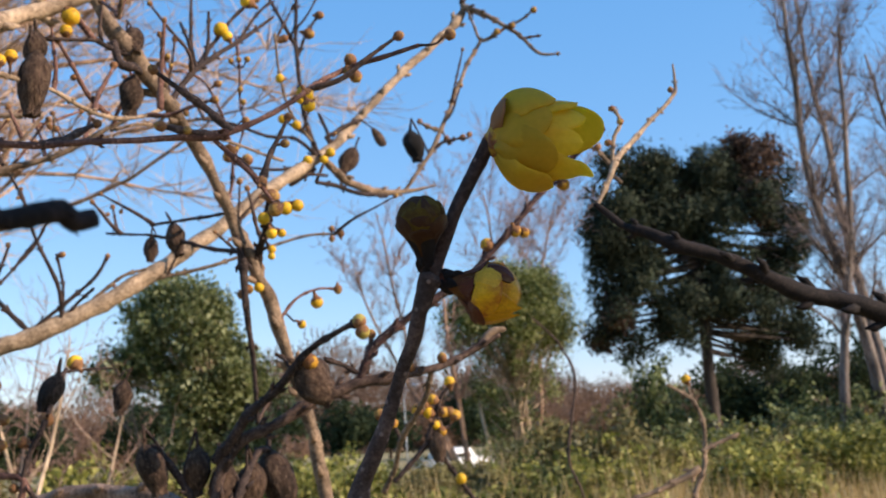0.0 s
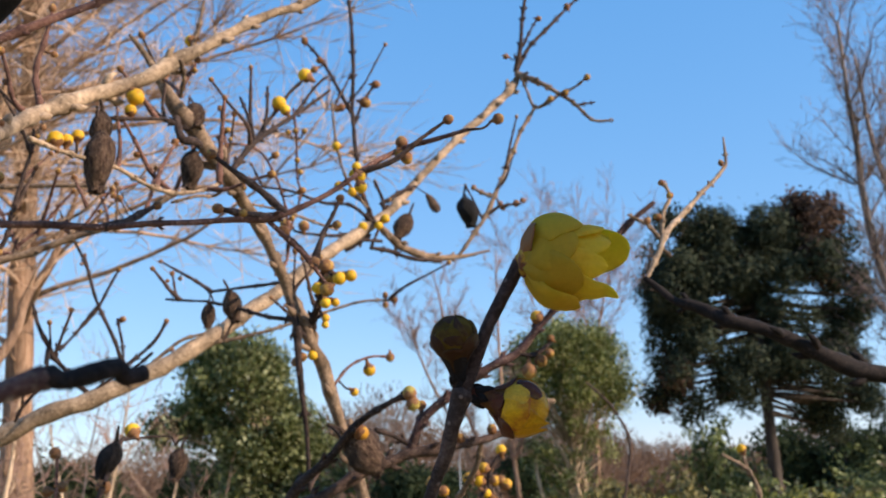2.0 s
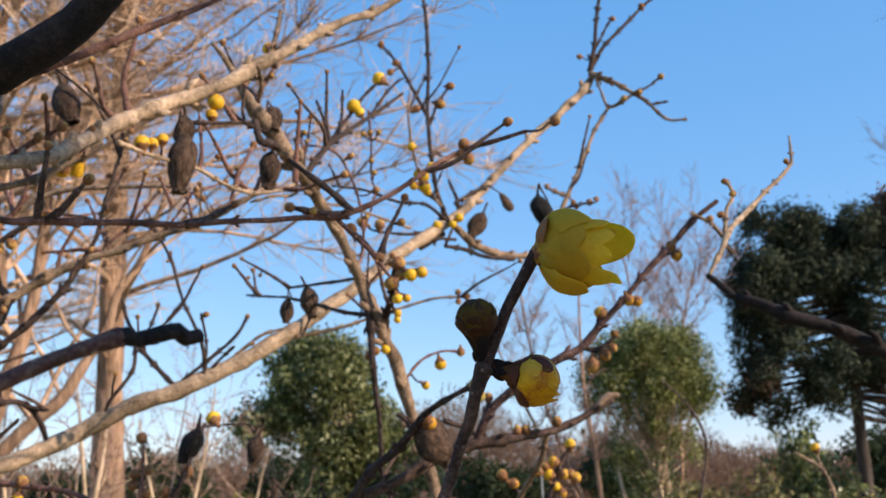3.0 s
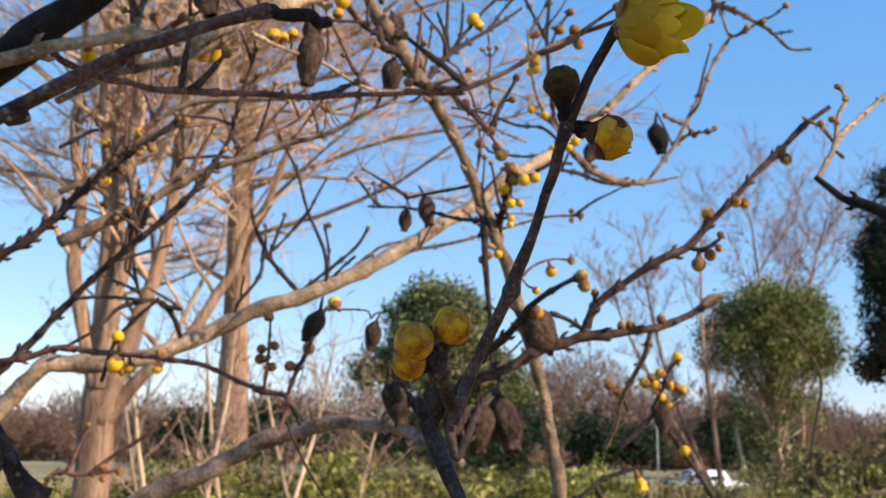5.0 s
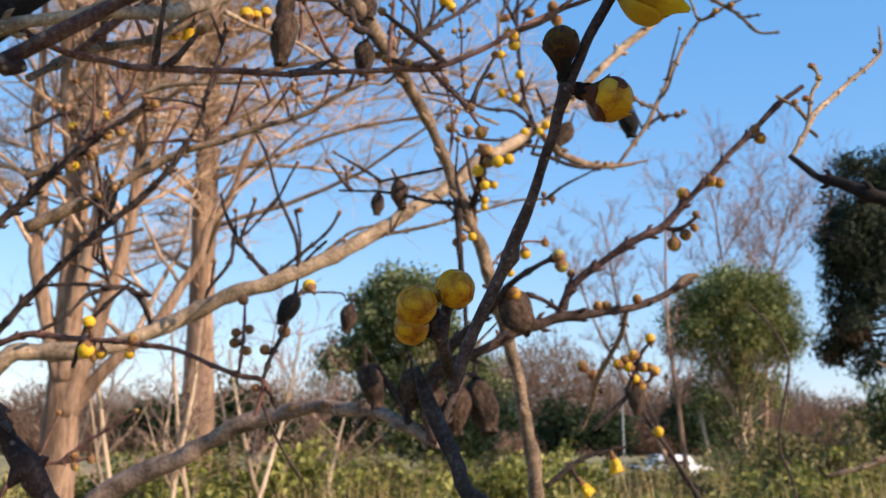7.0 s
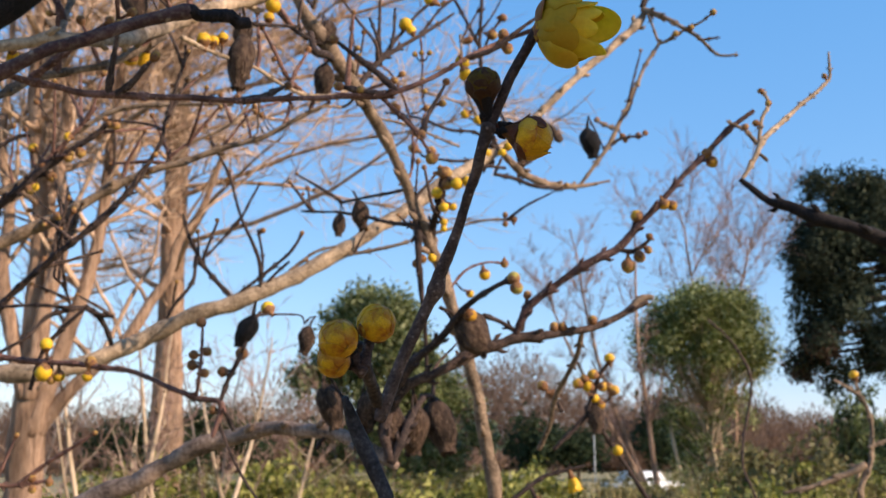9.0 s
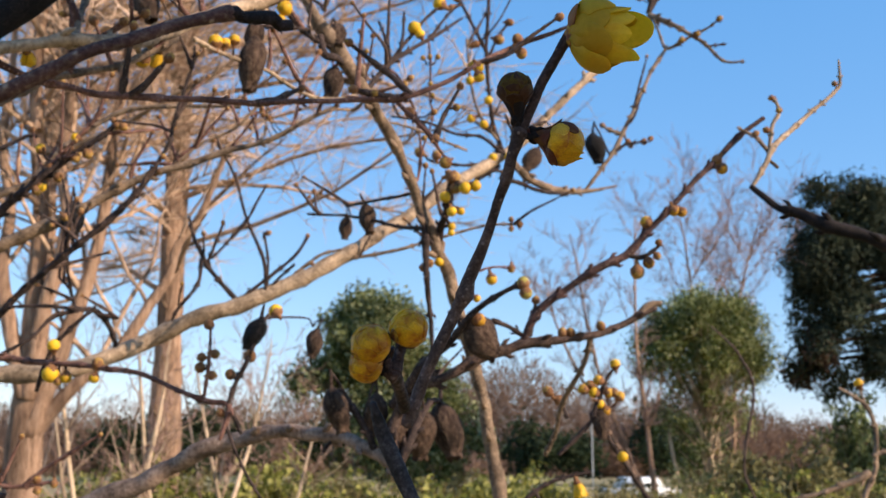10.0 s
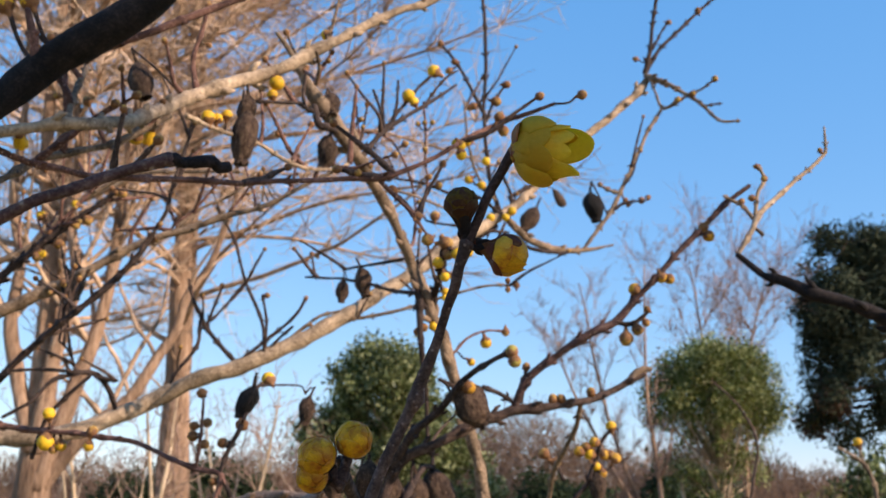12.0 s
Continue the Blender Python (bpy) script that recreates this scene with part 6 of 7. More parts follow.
def flower_petal(angle, line, width, seed, point=0.0, cup=0.22, ripple=0.5, mat=PETAL):
    """One spoon-shaped petal. angle: degrees from up towards the viewer's side; line: rows of distance along the flower's axis and out from it, in mm."""
    a = radians(angle)
    out = np.array((fu * math.cos(a) + fx * math.sin(a)).normalized())
    axis = np.array(FLOWER_AXIS)
    side = np.cross(axis, out)
    rng = np.random.default_rng(seed)
    q = spline([(u * 0.00117, 0.0, w * 0.00110, 0.0) for u, w in line], lambda r: 0.0006)
    run = np.r_[0, np.cumsum(np.linalg.norm(np.diff(q[:, :3], axis=0), axis=1))]
    rows, cols = 22, 13
    p = 1 - (1 - np.linspace(0, 1, rows)) ** 1.5
    u, w = (np.interp(p * run[-1], run, q[:, k])[:, None] for k in (0, 2))
    du, dw = np.gradient(u[:, 0])[:, None], np.gradient(w[:, 0])[:, None]
    size = np.hypot(du, dw) + 1e-12
    nu, nw = -dw / size, du / size
    p, x = p[:, None], np.linspace(-1, 1, cols)[None]
    tip = np.sqrt(np.clip(1 - (np.clip(p - 0.6, 0, 1) / 0.4) ** 2.2, 0, 1))
    half = width * 0.00055 * (0.32 + 0.68 * np.sin(np.pi / 2 * np.clip(p / 0.6, 0, 1))) * (tip * (1 - point) + point * np.clip((1 - p) / 0.4, 0, 1) ** 0.8 + 0.012)
    wave = ripple * 0.0004 * (np.sin(7 * p + 2.2 * x + rng.random() * 6) * np.abs(x) ** 1.5 + 0.5 * np.sin(3 * x + 9 * p + rng.random() * 6) * p)
    lift = -cup * half * x**2 * (1.3 - 0.5 * p) * 1.6 + wave + 0.00018 * np.cos(9 * x) * (1 - p)
    v = FLOWER_BASE + (u + nu * lift)[..., None] * axis + (w + nw * lift)[..., None] * out + (half * x)[..., None] * side
    inner = v - (nu[..., None] * axis + nw[..., None] * out) * 0.00022
    both = np.concatenate([v.reshape(-1, 3), inner.reshape(-1, 3)])
    k = np.arange((rows - 1) * cols).reshape(rows - 1, cols)[:, :-1].ravel()
    front = np.stack([k, k + 1, k + cols + 1, k + cols], -1)
    rim = np.r_[np.arange(cols), np.arange(1, rows) * cols + cols - 1, (rows - 1) * cols + np.arange(cols - 2, -1, -1), np.arange(rows - 2, 0, -1) * cols]
    nxt = np.roll(rim, -1)
    s = Soup()
    s.add(both, np.concatenate([front, front[:, ::-1] + rows * cols, np.stack([rim, rim + rows * cols, nxt + rows * cols, nxt], -1)]))
    ob = new("petal" if mat == PETAL else "sepal", s.mesh("petal", [mat]))
    ob.parent = flower


for i, row in enumerate((
        # the outer bowl
        (26, ((0, 1.0), (0.5, 4.0), (2.2, 6.6), (4.8, 7.4), (7.0, 6.9), (8.6, 5.8)), 9.4, 0.2, 0.34),
        (172, ((0, 1.0), (1.0, 4.0), (3.0, 6.7), (5.6, 7.5), (8.4, 6.9)), 8.6),
        (70, ((0, 1.0), (0.8, 3.8), (2.8, 5.8), (5.4, 6.3), (8.0, 5.6)), 8.6, 0.2),
        (126, ((0, 1.0), (1.1, 4.0), (3.4, 6.1), (6.4, 6.6), (8.8, 6.6)), 8.0, 0.25),
        (-62, ((0, 1.0), (1.0, 4.0), (3.4, 6.0), (6.8, 6.2), (10.4, 5.0)), 9.0),
        (-122, ((0, 1.0), (1.3, 4.0), (3.6, 6.0), (7.2, 6.2), (10.4, 5.6)), 9.0),
        # the longer inner petals
        (-52, ((0, 0.7), (3.4, 2.8), (8.2, 4.4), (12.0, 5.0), (15.4, 4.7)), 8.0),
        (30, ((0, 0.7), (2.4, 3.4), (5.6, 5.2), (8.8, 5.6), (11.4, 5.4)), 5.4, 0.3),
        (62, ((0, 0.7), (2.8, 3.4), (6.4, 4.6), (9.8, 4.8), (12.4, 4.6)), 5.6, 0.2),
        (156, ((0, 0.7), (2.8, 3.6), (6.8, 5.3), (10.4, 5.9), (11.8, 5.6), (13.5, 6.4)), 6.2, 0.75),
        (108, ((0, 0.7), (2.8, 3.2), (6.6, 4.9), (9.8, 5.1), (12.0, 5.0)), 5.4, 0.3),
        (-150, ((0, 0.7), (2.8, 3.2), (6.8, 4.9), (10.6, 5.0), (13.0, 4.8)), 6.0, 0.3),
        (-20, ((0, 0.7), (2.4, 3.0), (5.8, 4.6), (9.6, 4.9), (12.4, 4.0)), 6.0),
        # the small ones at the heart
        (0, ((0, 0.5), (2.6, 2.0), (6.4, 2.7), (9.4, 2.2)), 4.4),
        (120, ((0, 0.5), (2.6, 2.0), (6.4, 2.7), (9.6, 2.4)), 4.4),
        (-120, ((0, 0.5), (2.6, 2.0), (6.4, 2.7), (9.4, 2.2)), 4.4))):
    angle, line, width, *rest = row
    flower_petal(angle, line, width, 200 + i, *rest)
flower_petal(52, ((0, 1.4), (0.1, 4.0), (0.9, 6.0), (1.8, 7.0)), 4.8, 230, 0.0, 0.3, 0.3, BUD_SCALE)
s = Soup()
rng = np.random.default_rng(9)
scales(s, rng, 4, 0.35, 1.25, 0.7, 0.06, 0, 0.4, 8, 8)
scales(s, rng, 4, 0.3, 1.0, 0.8, 0.1, 0, 1.2, 8, 8)
v, f = tube(np.array([[0, 0, -1.12, 0.2], [0, 0, -1.02, 0.3], [0, 0, -0.95, 0.42], [0, 0, -0.86, 0.55]]), 10, 0.2, rng)
s.add(v, f)
cup = new("calyx", s.mesh("calyx", [BUD_RUSSET]))
cup.parent = flower
tagged(cup, "russet scales at the base of the flower")
cup.matrix_basis = Matrix.LocRotScale(Vector(FLOWER_BASE) + FLOWER_AXIS * 0.0035, FLOWER_AXIS.to_track_quat("Z", "Y"), (0.004, 0.004, 0.004))

# ---- ground ----
def ground_sheet():
    n = 90
    k = np.linspace(-1, 1, n)
    g = np.sign(k) * (abs(k) ** 2.6) * 900
    x, y = np.meshgrid(g, g + 20, indexing="ij")
    z = 0.12 * np.sin(x * 0.21) * np.cos(y * 0.17) - 0.02
    z = np.where(np.hypot(x, y) < 3, -0.01, z) - 0.66 * np.exp(-((x - 10.5) ** 2 + (y - 60) ** 2) / 150)
    v = np.stack([x, y, z], -1).reshape(-1, 3)
    a = np.arange((n - 1) * n).reshape(n - 1, n)[:, :-1].ravel()
    s = Soup()
    s.add(v, np.stack([a, a + n, a + n + 1, a + 1], -1))
    ob = new("ground", s.mesh("ground", [EARTH]))
    tagged(ob, "dry winter meadow of olive grass and bare tan earth", "ground", kind="structure")


ground_sheet()


# ---- trees ----
def leaves(s, centres, normals, size, rng, mat=0, ratio=0.55):
    """Pointed four-cornered leaves, slightly folded, one at each centre."""
    n = len(centres)
    d = normals + rng.normal(0, 0.6, (n, 3))
    d /= np.linalg.norm(d, axis=1, keepdims=True) + 1e-9
    u = np.cross(d, rng.normal(size=(n, 3)))
    u /= np.linalg.norm(u, axis=1, keepdims=True) + 1e-9
    w = np.cross(d, u)
    k = size * (0.6 + 0.8 * rng.random((n, 1)))
    v = np.stack([centres - u * k, centres + w * k * ratio + d * k * 0.15, centres + u * k, centres - w * k * ratio + d * k * 0.15], 1)
    s.add(v.reshape(-1, 3), np.arange(4 * n).reshape(n, 4), mat)


def clumped(rng, lumps, per, spread):
    """Leaf places in small sprays scattered on lumps (rows of x, y, z, rx, ry, rz)."""
    out, nor = [], []
    for x, y, z, rx, ry, rz in lumps:
        n = max(4, int(per * min(1, (rx / 0.35) ** 2)))
        d = rng.normal(size=(n, 3))
        d /= np.linalg.norm(d, axis=1, keepdims=True)
        r = 0.55 + 0.5 * rng.random((n, 1)) ** 0.6
        spray = np.array([x, y, z]) + d * r * (rx, ry, rz)
        pick = np.repeat(spray, 14, 0) + rng.normal(0, spread, (14 * n, 3))
        out.append(pick)
        nor.append(np.repeat(d, 14, 0))
    return np.concatenate(out), np.concatenate(nor)


def grow(start, way, length, radius, rng, bend, lift, n=7):
    """A wandering branch: rows of x, y, z, r."""
    p, d, rows = np.array(start, float), np.array(way, float), []
    for i in range(n):
        rows.append((*p, radius * (1 - 0.8 * i / (n - 1))))
        d = d + rng.normal(0, bend, 3) + np.array([0, 0, lift])
        d /= np.linalg.norm(d)
        p = p + d * length / (n - 1)
    return np.array(rows)


def tree_root(name, base, label, category, group=""):
    ob = new(name)
    ob.location, ob.empty_display_size = base, 0.3
    return tagged(ob, label, category, group)


def part_of(parent, name, soup, mats, label="", kind=""):
    ob = new(name, soup.mesh(name, mats))
    ob.parent = parent
    if label or kind:
        tagged(ob, label, kind=kind)
    return ob


def stem_line(height, radius, seed, flare=0.9, fork=None):
    """A nearly straight trunk with swells and slight bends: rows of x, y, z, r. Above the height fork it goes on at half its girth."""
    rng = np.random.default_rng(seed)
    h = np.linspace(0, 1, 90)
    swell = 1 + 0.05 * np.interp(h, np.linspace(0, 1, 40), rng.normal(0, 1, 40))
    girth = radius * (1 - 0.93 * h) * (1 + flare * np.exp(-h * 28)) * swell
    bend = np.zeros_like(h)
    if fork:
        girth *= 1 - 0.45 / (1 + np.exp(-(h * height - fork) / 0.12))
        bend = 0.045 * np.sin(2.3 * h * height) * np.clip(h * height - fork, 0, 1) - 0.02 * np.clip(h * height - fork, 0, 6)
    return np.stack([0.06 * np.sin(5 * h + seed) * h + bend, 0.05 * np.cos(4 * h), h * height, girth], -1)


def redwood(base, height, radius, seed, label, limbs=70, reach=3.2, low=0.9, forks=(), side=0.5, fork=None):
    """A leafless deciduous conifer: straight buttressed trunk, level sweeping limbs and flat sprays of fine twigs. Local to its base."""
    rng = np.random.default_rng(seed)
    root = tree_root("bare_conifer_tree", base, label, "tree", "leafless conifers")
    s = Soup()
    v, f = tube(stem_line(height, radius, seed, fork=fork), 26, 0.15, rng)
    s.add(v, f)
    part_of(root, "trunk", s, [BARK_TREE], "pinkish-tan fibrous sunlit trunk")
    # short snapped branch stubs up the trunk
    for _ in range(26):
        z = 1.2 + 6.0 * rng.random()
        a = rng.random() * 2 * np.pi
        way = np.array([math.cos(a), math.sin(a), 0.25 + 0.5 * rng.random()])
        q = grow((0, 0, z), way / np.linalg.norm(way), radius + 0.08 + 0.35 * rng.random() ** 2, 0.014 + 0.016 * rng.random(), rng, 0.12, 0.02, 5)
        q[:, 3] = np.maximum(q[:, 3], 0.008)
        s = Soup()
        v, f = tube(q, 6, 0.2, rng)
        s.add(v, f)
        part_of(root, "branch_stub", s, [BARK_LIMB])
    for fk in forks:
        s = Soup()
        v, f = tube(spline(fk, lambda r: 0.08), 14, 0.12, rng)
        s.add(v, f)
        part_of(root, "limb", s, [BARK_TREE])
        # side branches of the fork
        for _ in range(9):
            b = np.array(fk[2 + int((len(fk) - 3.01) * rng.random())])
            a = rng.random() * 2 * np.pi
            way = np.array([math.cos(a), 0.6 * math.sin(a), 0.7 + 0.9 * rng.random()])
            s = Soup()
            v, f = tube(spline(grow(b[:3], way / np.linalg.norm(way), 0.9 + 1.6 * rng.random(), b[3] * 0.45, rng, 0.16, 0.05, 8), lambda r: 0.06), 7, 0.15, rng)
            s.add(v, f)
            part_of(root, "limb", s, [BARK_LIMB])
    twigs = Soup()
    for i in range(limbs):
        z = low + (height * 0.97 - low) * ((i + rng.random()) / limbs) ** 0.8
        a = rng.random() * 2 * np.pi if rng.random() > side else rng.normal(-0.25, 0.6)
        ln = reach * (0.6 + 0.4 * min(1, z / 6)) * (1 - 0.8 * max(0, z / height - 0.5)) * (0.65 + 0.5 * rng.random())
        way = np.array([math.cos(a), math.sin(a), 0.15 + 0.3 * rng.random()])
        q = grow((0, 0, z), way / np.linalg.norm(way), ln, 0.04 * (1 - 0.5 * z / height) * (0.55 + 0.7 * rng.random()), rng, 0.09, -0.03 + 0.045 * rng.random(), 9)
        s = Soup()
        v, f = tube(q, 6, 0.1, rng)
        s.add(v, f)
        part_of(root, "limb", s, [BARK_LIMB])
        for j in range(20 if z < 4.5 else 42):
            k = 2 + int(6.9 * rng.random() ** 0.7)
            b = q[min(k, 8)]
            d = q[min(k, 8), :3] - q[max(k - 1, 0), :3]
            d = d / (np.linalg.norm(d) + 1e-9) + rng.normal(0, 1, 3) * (0.55, 0.55, 0.38) + np.array([0, 0, 0.12])
            t = grow(b[:3], d / np.linalg.norm(d), 0.35 + 0.75 * rng.random(), 0.0095, rng, 0.24, 0.03, 5)
            v, f = tube(t, 3, ends=False)
            twigs.add(v, f)
            for _ in range(3):
                e = t[1 + int(3.9 * rng.random())]
                d2 = rng.normal(0, 1, 3) * (0.6, 0.6, 0.5) + d / np.linalg.norm(d) + np.array([0, 0, 0.2])
                u = grow(e[:3], d2 / np.linalg.norm(d2), 0.22 + 0.34 * rng.random(), 0.0055, rng, 0.15, 0.03, 3)
                v, f = tube(u, 3, ends=False)
                twigs.add(v, f)
    part_of(root, "brushwood", twigs, [TWIGS_TAN], "dense fine tan winter twigs", "stuff")
    return root


redwood((-3.28, 13.0, 0), 17, 0.185, 5, "tall bare conifer with a sunlit pinkish-tan trunk", 124, 4.6, 3.4, side=0.55)
redwood((-3.42, 9.0, 0), 13, 0.15, 8, "bare forked conifer with thick sunlit tan limbs", 80, 2.6, 3.2, fork=2.1, forks=(
    [(0.03, -0.02, 2.0, 0.078), (0.12, -0.05, 2.69, 0.062), (0.22, -0.08, 3.07, 0.055), (0.28, -0.1, 3.46, 0.05), (0.2, -0.1, 3.95, 0.045), (0.23, -0.1, 4.55, 0.04), (0.16, -0.1, 5.13, 0.035), (0.2, 0, 6.5, 0.02)],
    [(0.04, 0.02, 1.7, 0.09), (0.22, 0.05, 2.27, 0.07), (0.3, 0.08, 2.6, 0.062), (0.39, 0.1, 2.88, 0.058), (0.48, 0.12, 3.31, 0.054), (0.52, 0.15, 3.75, 0.05), (0.55, 0.15, 4.3, 0.042), (0.58, 0.2, 4.86, 0.036), (0.67, 0.2, 5.6, 0.028), (0.8, 0.2, 7.0, 0.015)],
    [(0.04, 0.05, 1.68, 0.075), (0.31, 0.1, 2.05, 0.06), (0.52, 0.15, 2.28, 0.055), (0.72, 0.2, 2.46, 0.05), (0.9, 0.25, 2.79, 0.046), (1.05, 0.3, 3.07, 0.041), (1.12, 0.3, 3.36, 0.036), (1.3, 0.35, 3.65, 0.03), (1.5, 0.4, 4.3, 0.018)],
    [(0, -0.02, 2.0, 0.07), (-0.19, 0, 2.69, 0.06), (-0.27, 0, 3.07, 0.055), (-0.26, 0.05, 3.6, 0.048), (-0.37, 0.05, 4.2, 0.04), (-0.36, 0.1, 4.87, 0.03), (-0.4, 0.1, 6.0, 0.02)]))


redwood((-6.6, 17.5, 0), 18, 0.2, 12, "tall bare conifer with a sunlit pinkish-tan trunk", 66, 4.2, 3.6, side=0.4)
redwood((-4.5, 12.2, 0), 12.5, 0.085, 14, "slim bare conifer with a tan trunk", 44, 2.3, 3.4, side=0.3)


def bare_tree(base, height, spread, radius, seed, label, stems=1, mats=(BARK_TREE_PALE, TWIGS_GREY), lean=(0, 0), density=1.0, name="bare_tree", fine=0.004, fan=0.12):
    """A leafless broadleaved tree or tall shrub: forking stems with upswept limbs and fine twigs."""
    rng = np.random.default_rng(seed)
    root = tree_root(name, base, label, "tree" if height > 4 else "shrub")
    twigs = Soup()
    for k in range(stems):
        s = Soup()
        a = 2 * np.pi * k / max(1, stems) + rng.random()
        way = np.array([lean[0] + (fan * math.cos(a) if stems > 1 else 0), lean[1] + (fan * math.sin(a) if stems > 1 else 0), 1.0])
        main = grow((0.05 * math.cos(a) * (stems > 1), 0.05 * math.sin(a) * (stems > 1), 0), way / np.linalg.norm(way), height * (0.8 + 0.2 * rng.random()), radius, rng, 0.05, 0.03, 14)
        v, f = tube(main, 10, 0.1, rng)
        s.add(v, f)
        part_of(root, "trunk", s, [mats[0]])
        for i in range(int(16 * density)):
            b = main[4 + int(9.5 * rng.random())]
            a = rng.random() * 2 * np.pi
            way = np.array([math.cos(a), math.sin(a), 0.7 + 0.8 * rng.random()])
            q = grow(b[:3], way / np.linalg.norm(way), spread * (0.5 + 0.7 * rng.random()), b[3] * 0.42, rng, 0.13, 0.06, 8)
            s = Soup()
            v, f = tube(q, 6)
            s.add(v, f)
            part_of(root, "limb", s, [mats[0]])
            for j in range(int(18 * density)):
                e = q[1 + int(6.9 * rng.random())]
                d = rng.normal(0, 0.7, 3) + (0, 0, 0.6) + way * 0.5
                t = grow(e[:3], d / np.linalg.norm(d), spread * (0.15 + 0.3 * rng.random()), max(fine, e[3] * 0.4), rng, 0.15, 0.03, 5)
                v, f = tube(t, 3, ends=False)
                twigs.add(v, f)
                for _ in range(2):
                    e2 = t[1 + int(3.9 * rng.random())]
                    d2 = d + rng.normal(0, 0.8, 3)
                    u = grow(e2[:3], d2 / np.linalg.norm(d2), spread * 0.16, fine, rng, 0.12, 0.02, 3)
                    v, f = tube(u, 3, ends=False)
                    twigs.add(v, f)
    part_of(root, "brushwood", twigs, [mats[1]], "fine bare winter twigs", "stuff")
    return root


def leafy_tree(name, base, trunk_h, radius, lumps, per, spread, size, seed, label, mats, trunk_mat, stems=1, extra=None, ratio=0.55, droop=-0.8):
    """An evergreen: trunk, limbs to every lump of the crown, and a crown of small leaves with gaps."""
    rng = np.random.default_rng(seed)
    root = tree_root(name, base, label, "tree")
    for k in range(stems):
        s = Soup()
        off = rng.normal(0, 0.25, 2) if stems > 1 else np.zeros(2)
        top = np.array(lumps[int(rng.random() * len(lumps))][:3]) if stems > 1 else np.array([0.1, 0, trunk_h])
        v, f = tube(spline([(*off * 0.4, 0, radius * 1.3), (*off, trunk_h * 0.35, radius), (*(off * 1.2 + top[:2] * 0.3), trunk_h * 0.7, radius * 0.8), (*top, radius * 0.3)], lambda r: 0.15), 10, 0.1, rng)
        s.add(v, f)
        part_of(root, "trunk", s, [trunk_mat])
    for lump in lumps:
        s = Soup()
        z0 = min(trunk_h * (0.75 if droop < 0 else 0.97), max(0.6, lump[2] + droop))
        v, f = tube(spline([(0, 0, z0, radius * 0.45), (lump[0] * 0.5, lump[1] * 0.5, 0.5 * (z0 + lump[2]), radius * 0.3), (*lump[:3], radius * 0.12)], lambda r: 0.2), 7, 0.1, rng)
        s.add(v, f)
        part_of(root, "limb", s, [trunk_mat])
    s = Soup()
    c, nrm = clumped(rng, lumps, per, spread)
    leaves(s, c, nrm, size, rng, 0, ratio)
    part_of(root, "crown", s, [mats[0]], "uneven crown of small leaves")
    if extra:
        s = Soup()
        c, nrm = clumped(rng, extra, per, spread)
        leaves(s, c, nrm, size, rng)
        part_of(root, "crown", s, [mats[1]], "rust-brown withered foliage")
    return root


def crown_lumps(seed, count, centre, half, size, bottom_cut=-0.6):
    rng = np.random.default_rng(seed)
    rows = []
    while len(rows) < count:
        d = rng.uniform(-1, 1, 3)
        if 0.25 < np.linalg.norm(d) < 1 and d[2] > bottom_cut:
            k = size * (0.7 + 0.6 * rng.random())
            rows.append((*(np.array(centre) + d * half), k, k, k * 0.75))
    return rows


def dome_lumps(seed, count, centre, half, size, low=-0.3, inner=0.3):
    """Lumps spread evenly over a dome's skin, some of them further in."""
    rng = np.random.default_rng(seed)
    rows = []
    for k in range(count):
        z = low + (1 - low) * (k + 0.5) / count
        a = 2.39996 * k + rng.normal(0, 0.2)
        d = np.array([math.sqrt(1 - z * z) * math.cos(a), math.sqrt(1 - z * z) * math.sin(a), z])
        d *= (0.35 + 0.5 * rng.random()) if rng.random() < inner else 0.86 + 0.18 * rng.random()
        r = size * (0.7 + 0.6 * rng.random())
        rows.append((*(np.array(centre) + d * half), r, r, r * 0.75))
    return rows


# small round evergreen on thin stems: a close dome over loose hanging sprays
leafy_tree("evergreen_tree", (7.1, 30, 0), 3.7, 0.05, dome_lumps(3, 84, (0, 0, 4.2), (1.66, 1.5, 1.9), 0.33, -0.2, 0.1) + crown_lumps(4, 34, (0.0, 0, 2.9), (1.5, 1.2, 1.0), 0.17, -1) + crown_lumps(10, 44, (0.0, 0, 1.4), (1.25, 1.0, 1.3), 0.14, -1),
           34, 0.13, 0.052, 21, "small rounded evergreen tree with olive-green leaves", (LEAF_ROUND,), BARK_TREE_PALE, 8, ratio=0.42)
# the looser one: an upper lobe, a low lobe on one side and ragged skirts
leafy_tree("evergreen_tree", (-1.3, 34, 0), 4.0, 0.07, dome_lumps(5, 46, (-0.85, 0, 5.25), (1.35, 1.3, 1.35), 0.42, -0.6, 0.3) + crown_lumps(7, 18, (-2.4, 0, 4.1), (0.95, 0.8, 0.6), 0.3, -1)
           + crown_lumps(8, 40, (0.1, 0, 3.6), (1.7, 1.3, 1.2), 0.38, -1) + crown_lumps(9, 60, (0.6, 0, 2.1), (2.2, 1.4, 1.5), 0.3, -1), 22, 0.18, 0.078, 22,
           "loose two-lobed evergreen tree with dark green leaves", (LEAF_LOOSE,), BARK_TREE_PALE, 3)
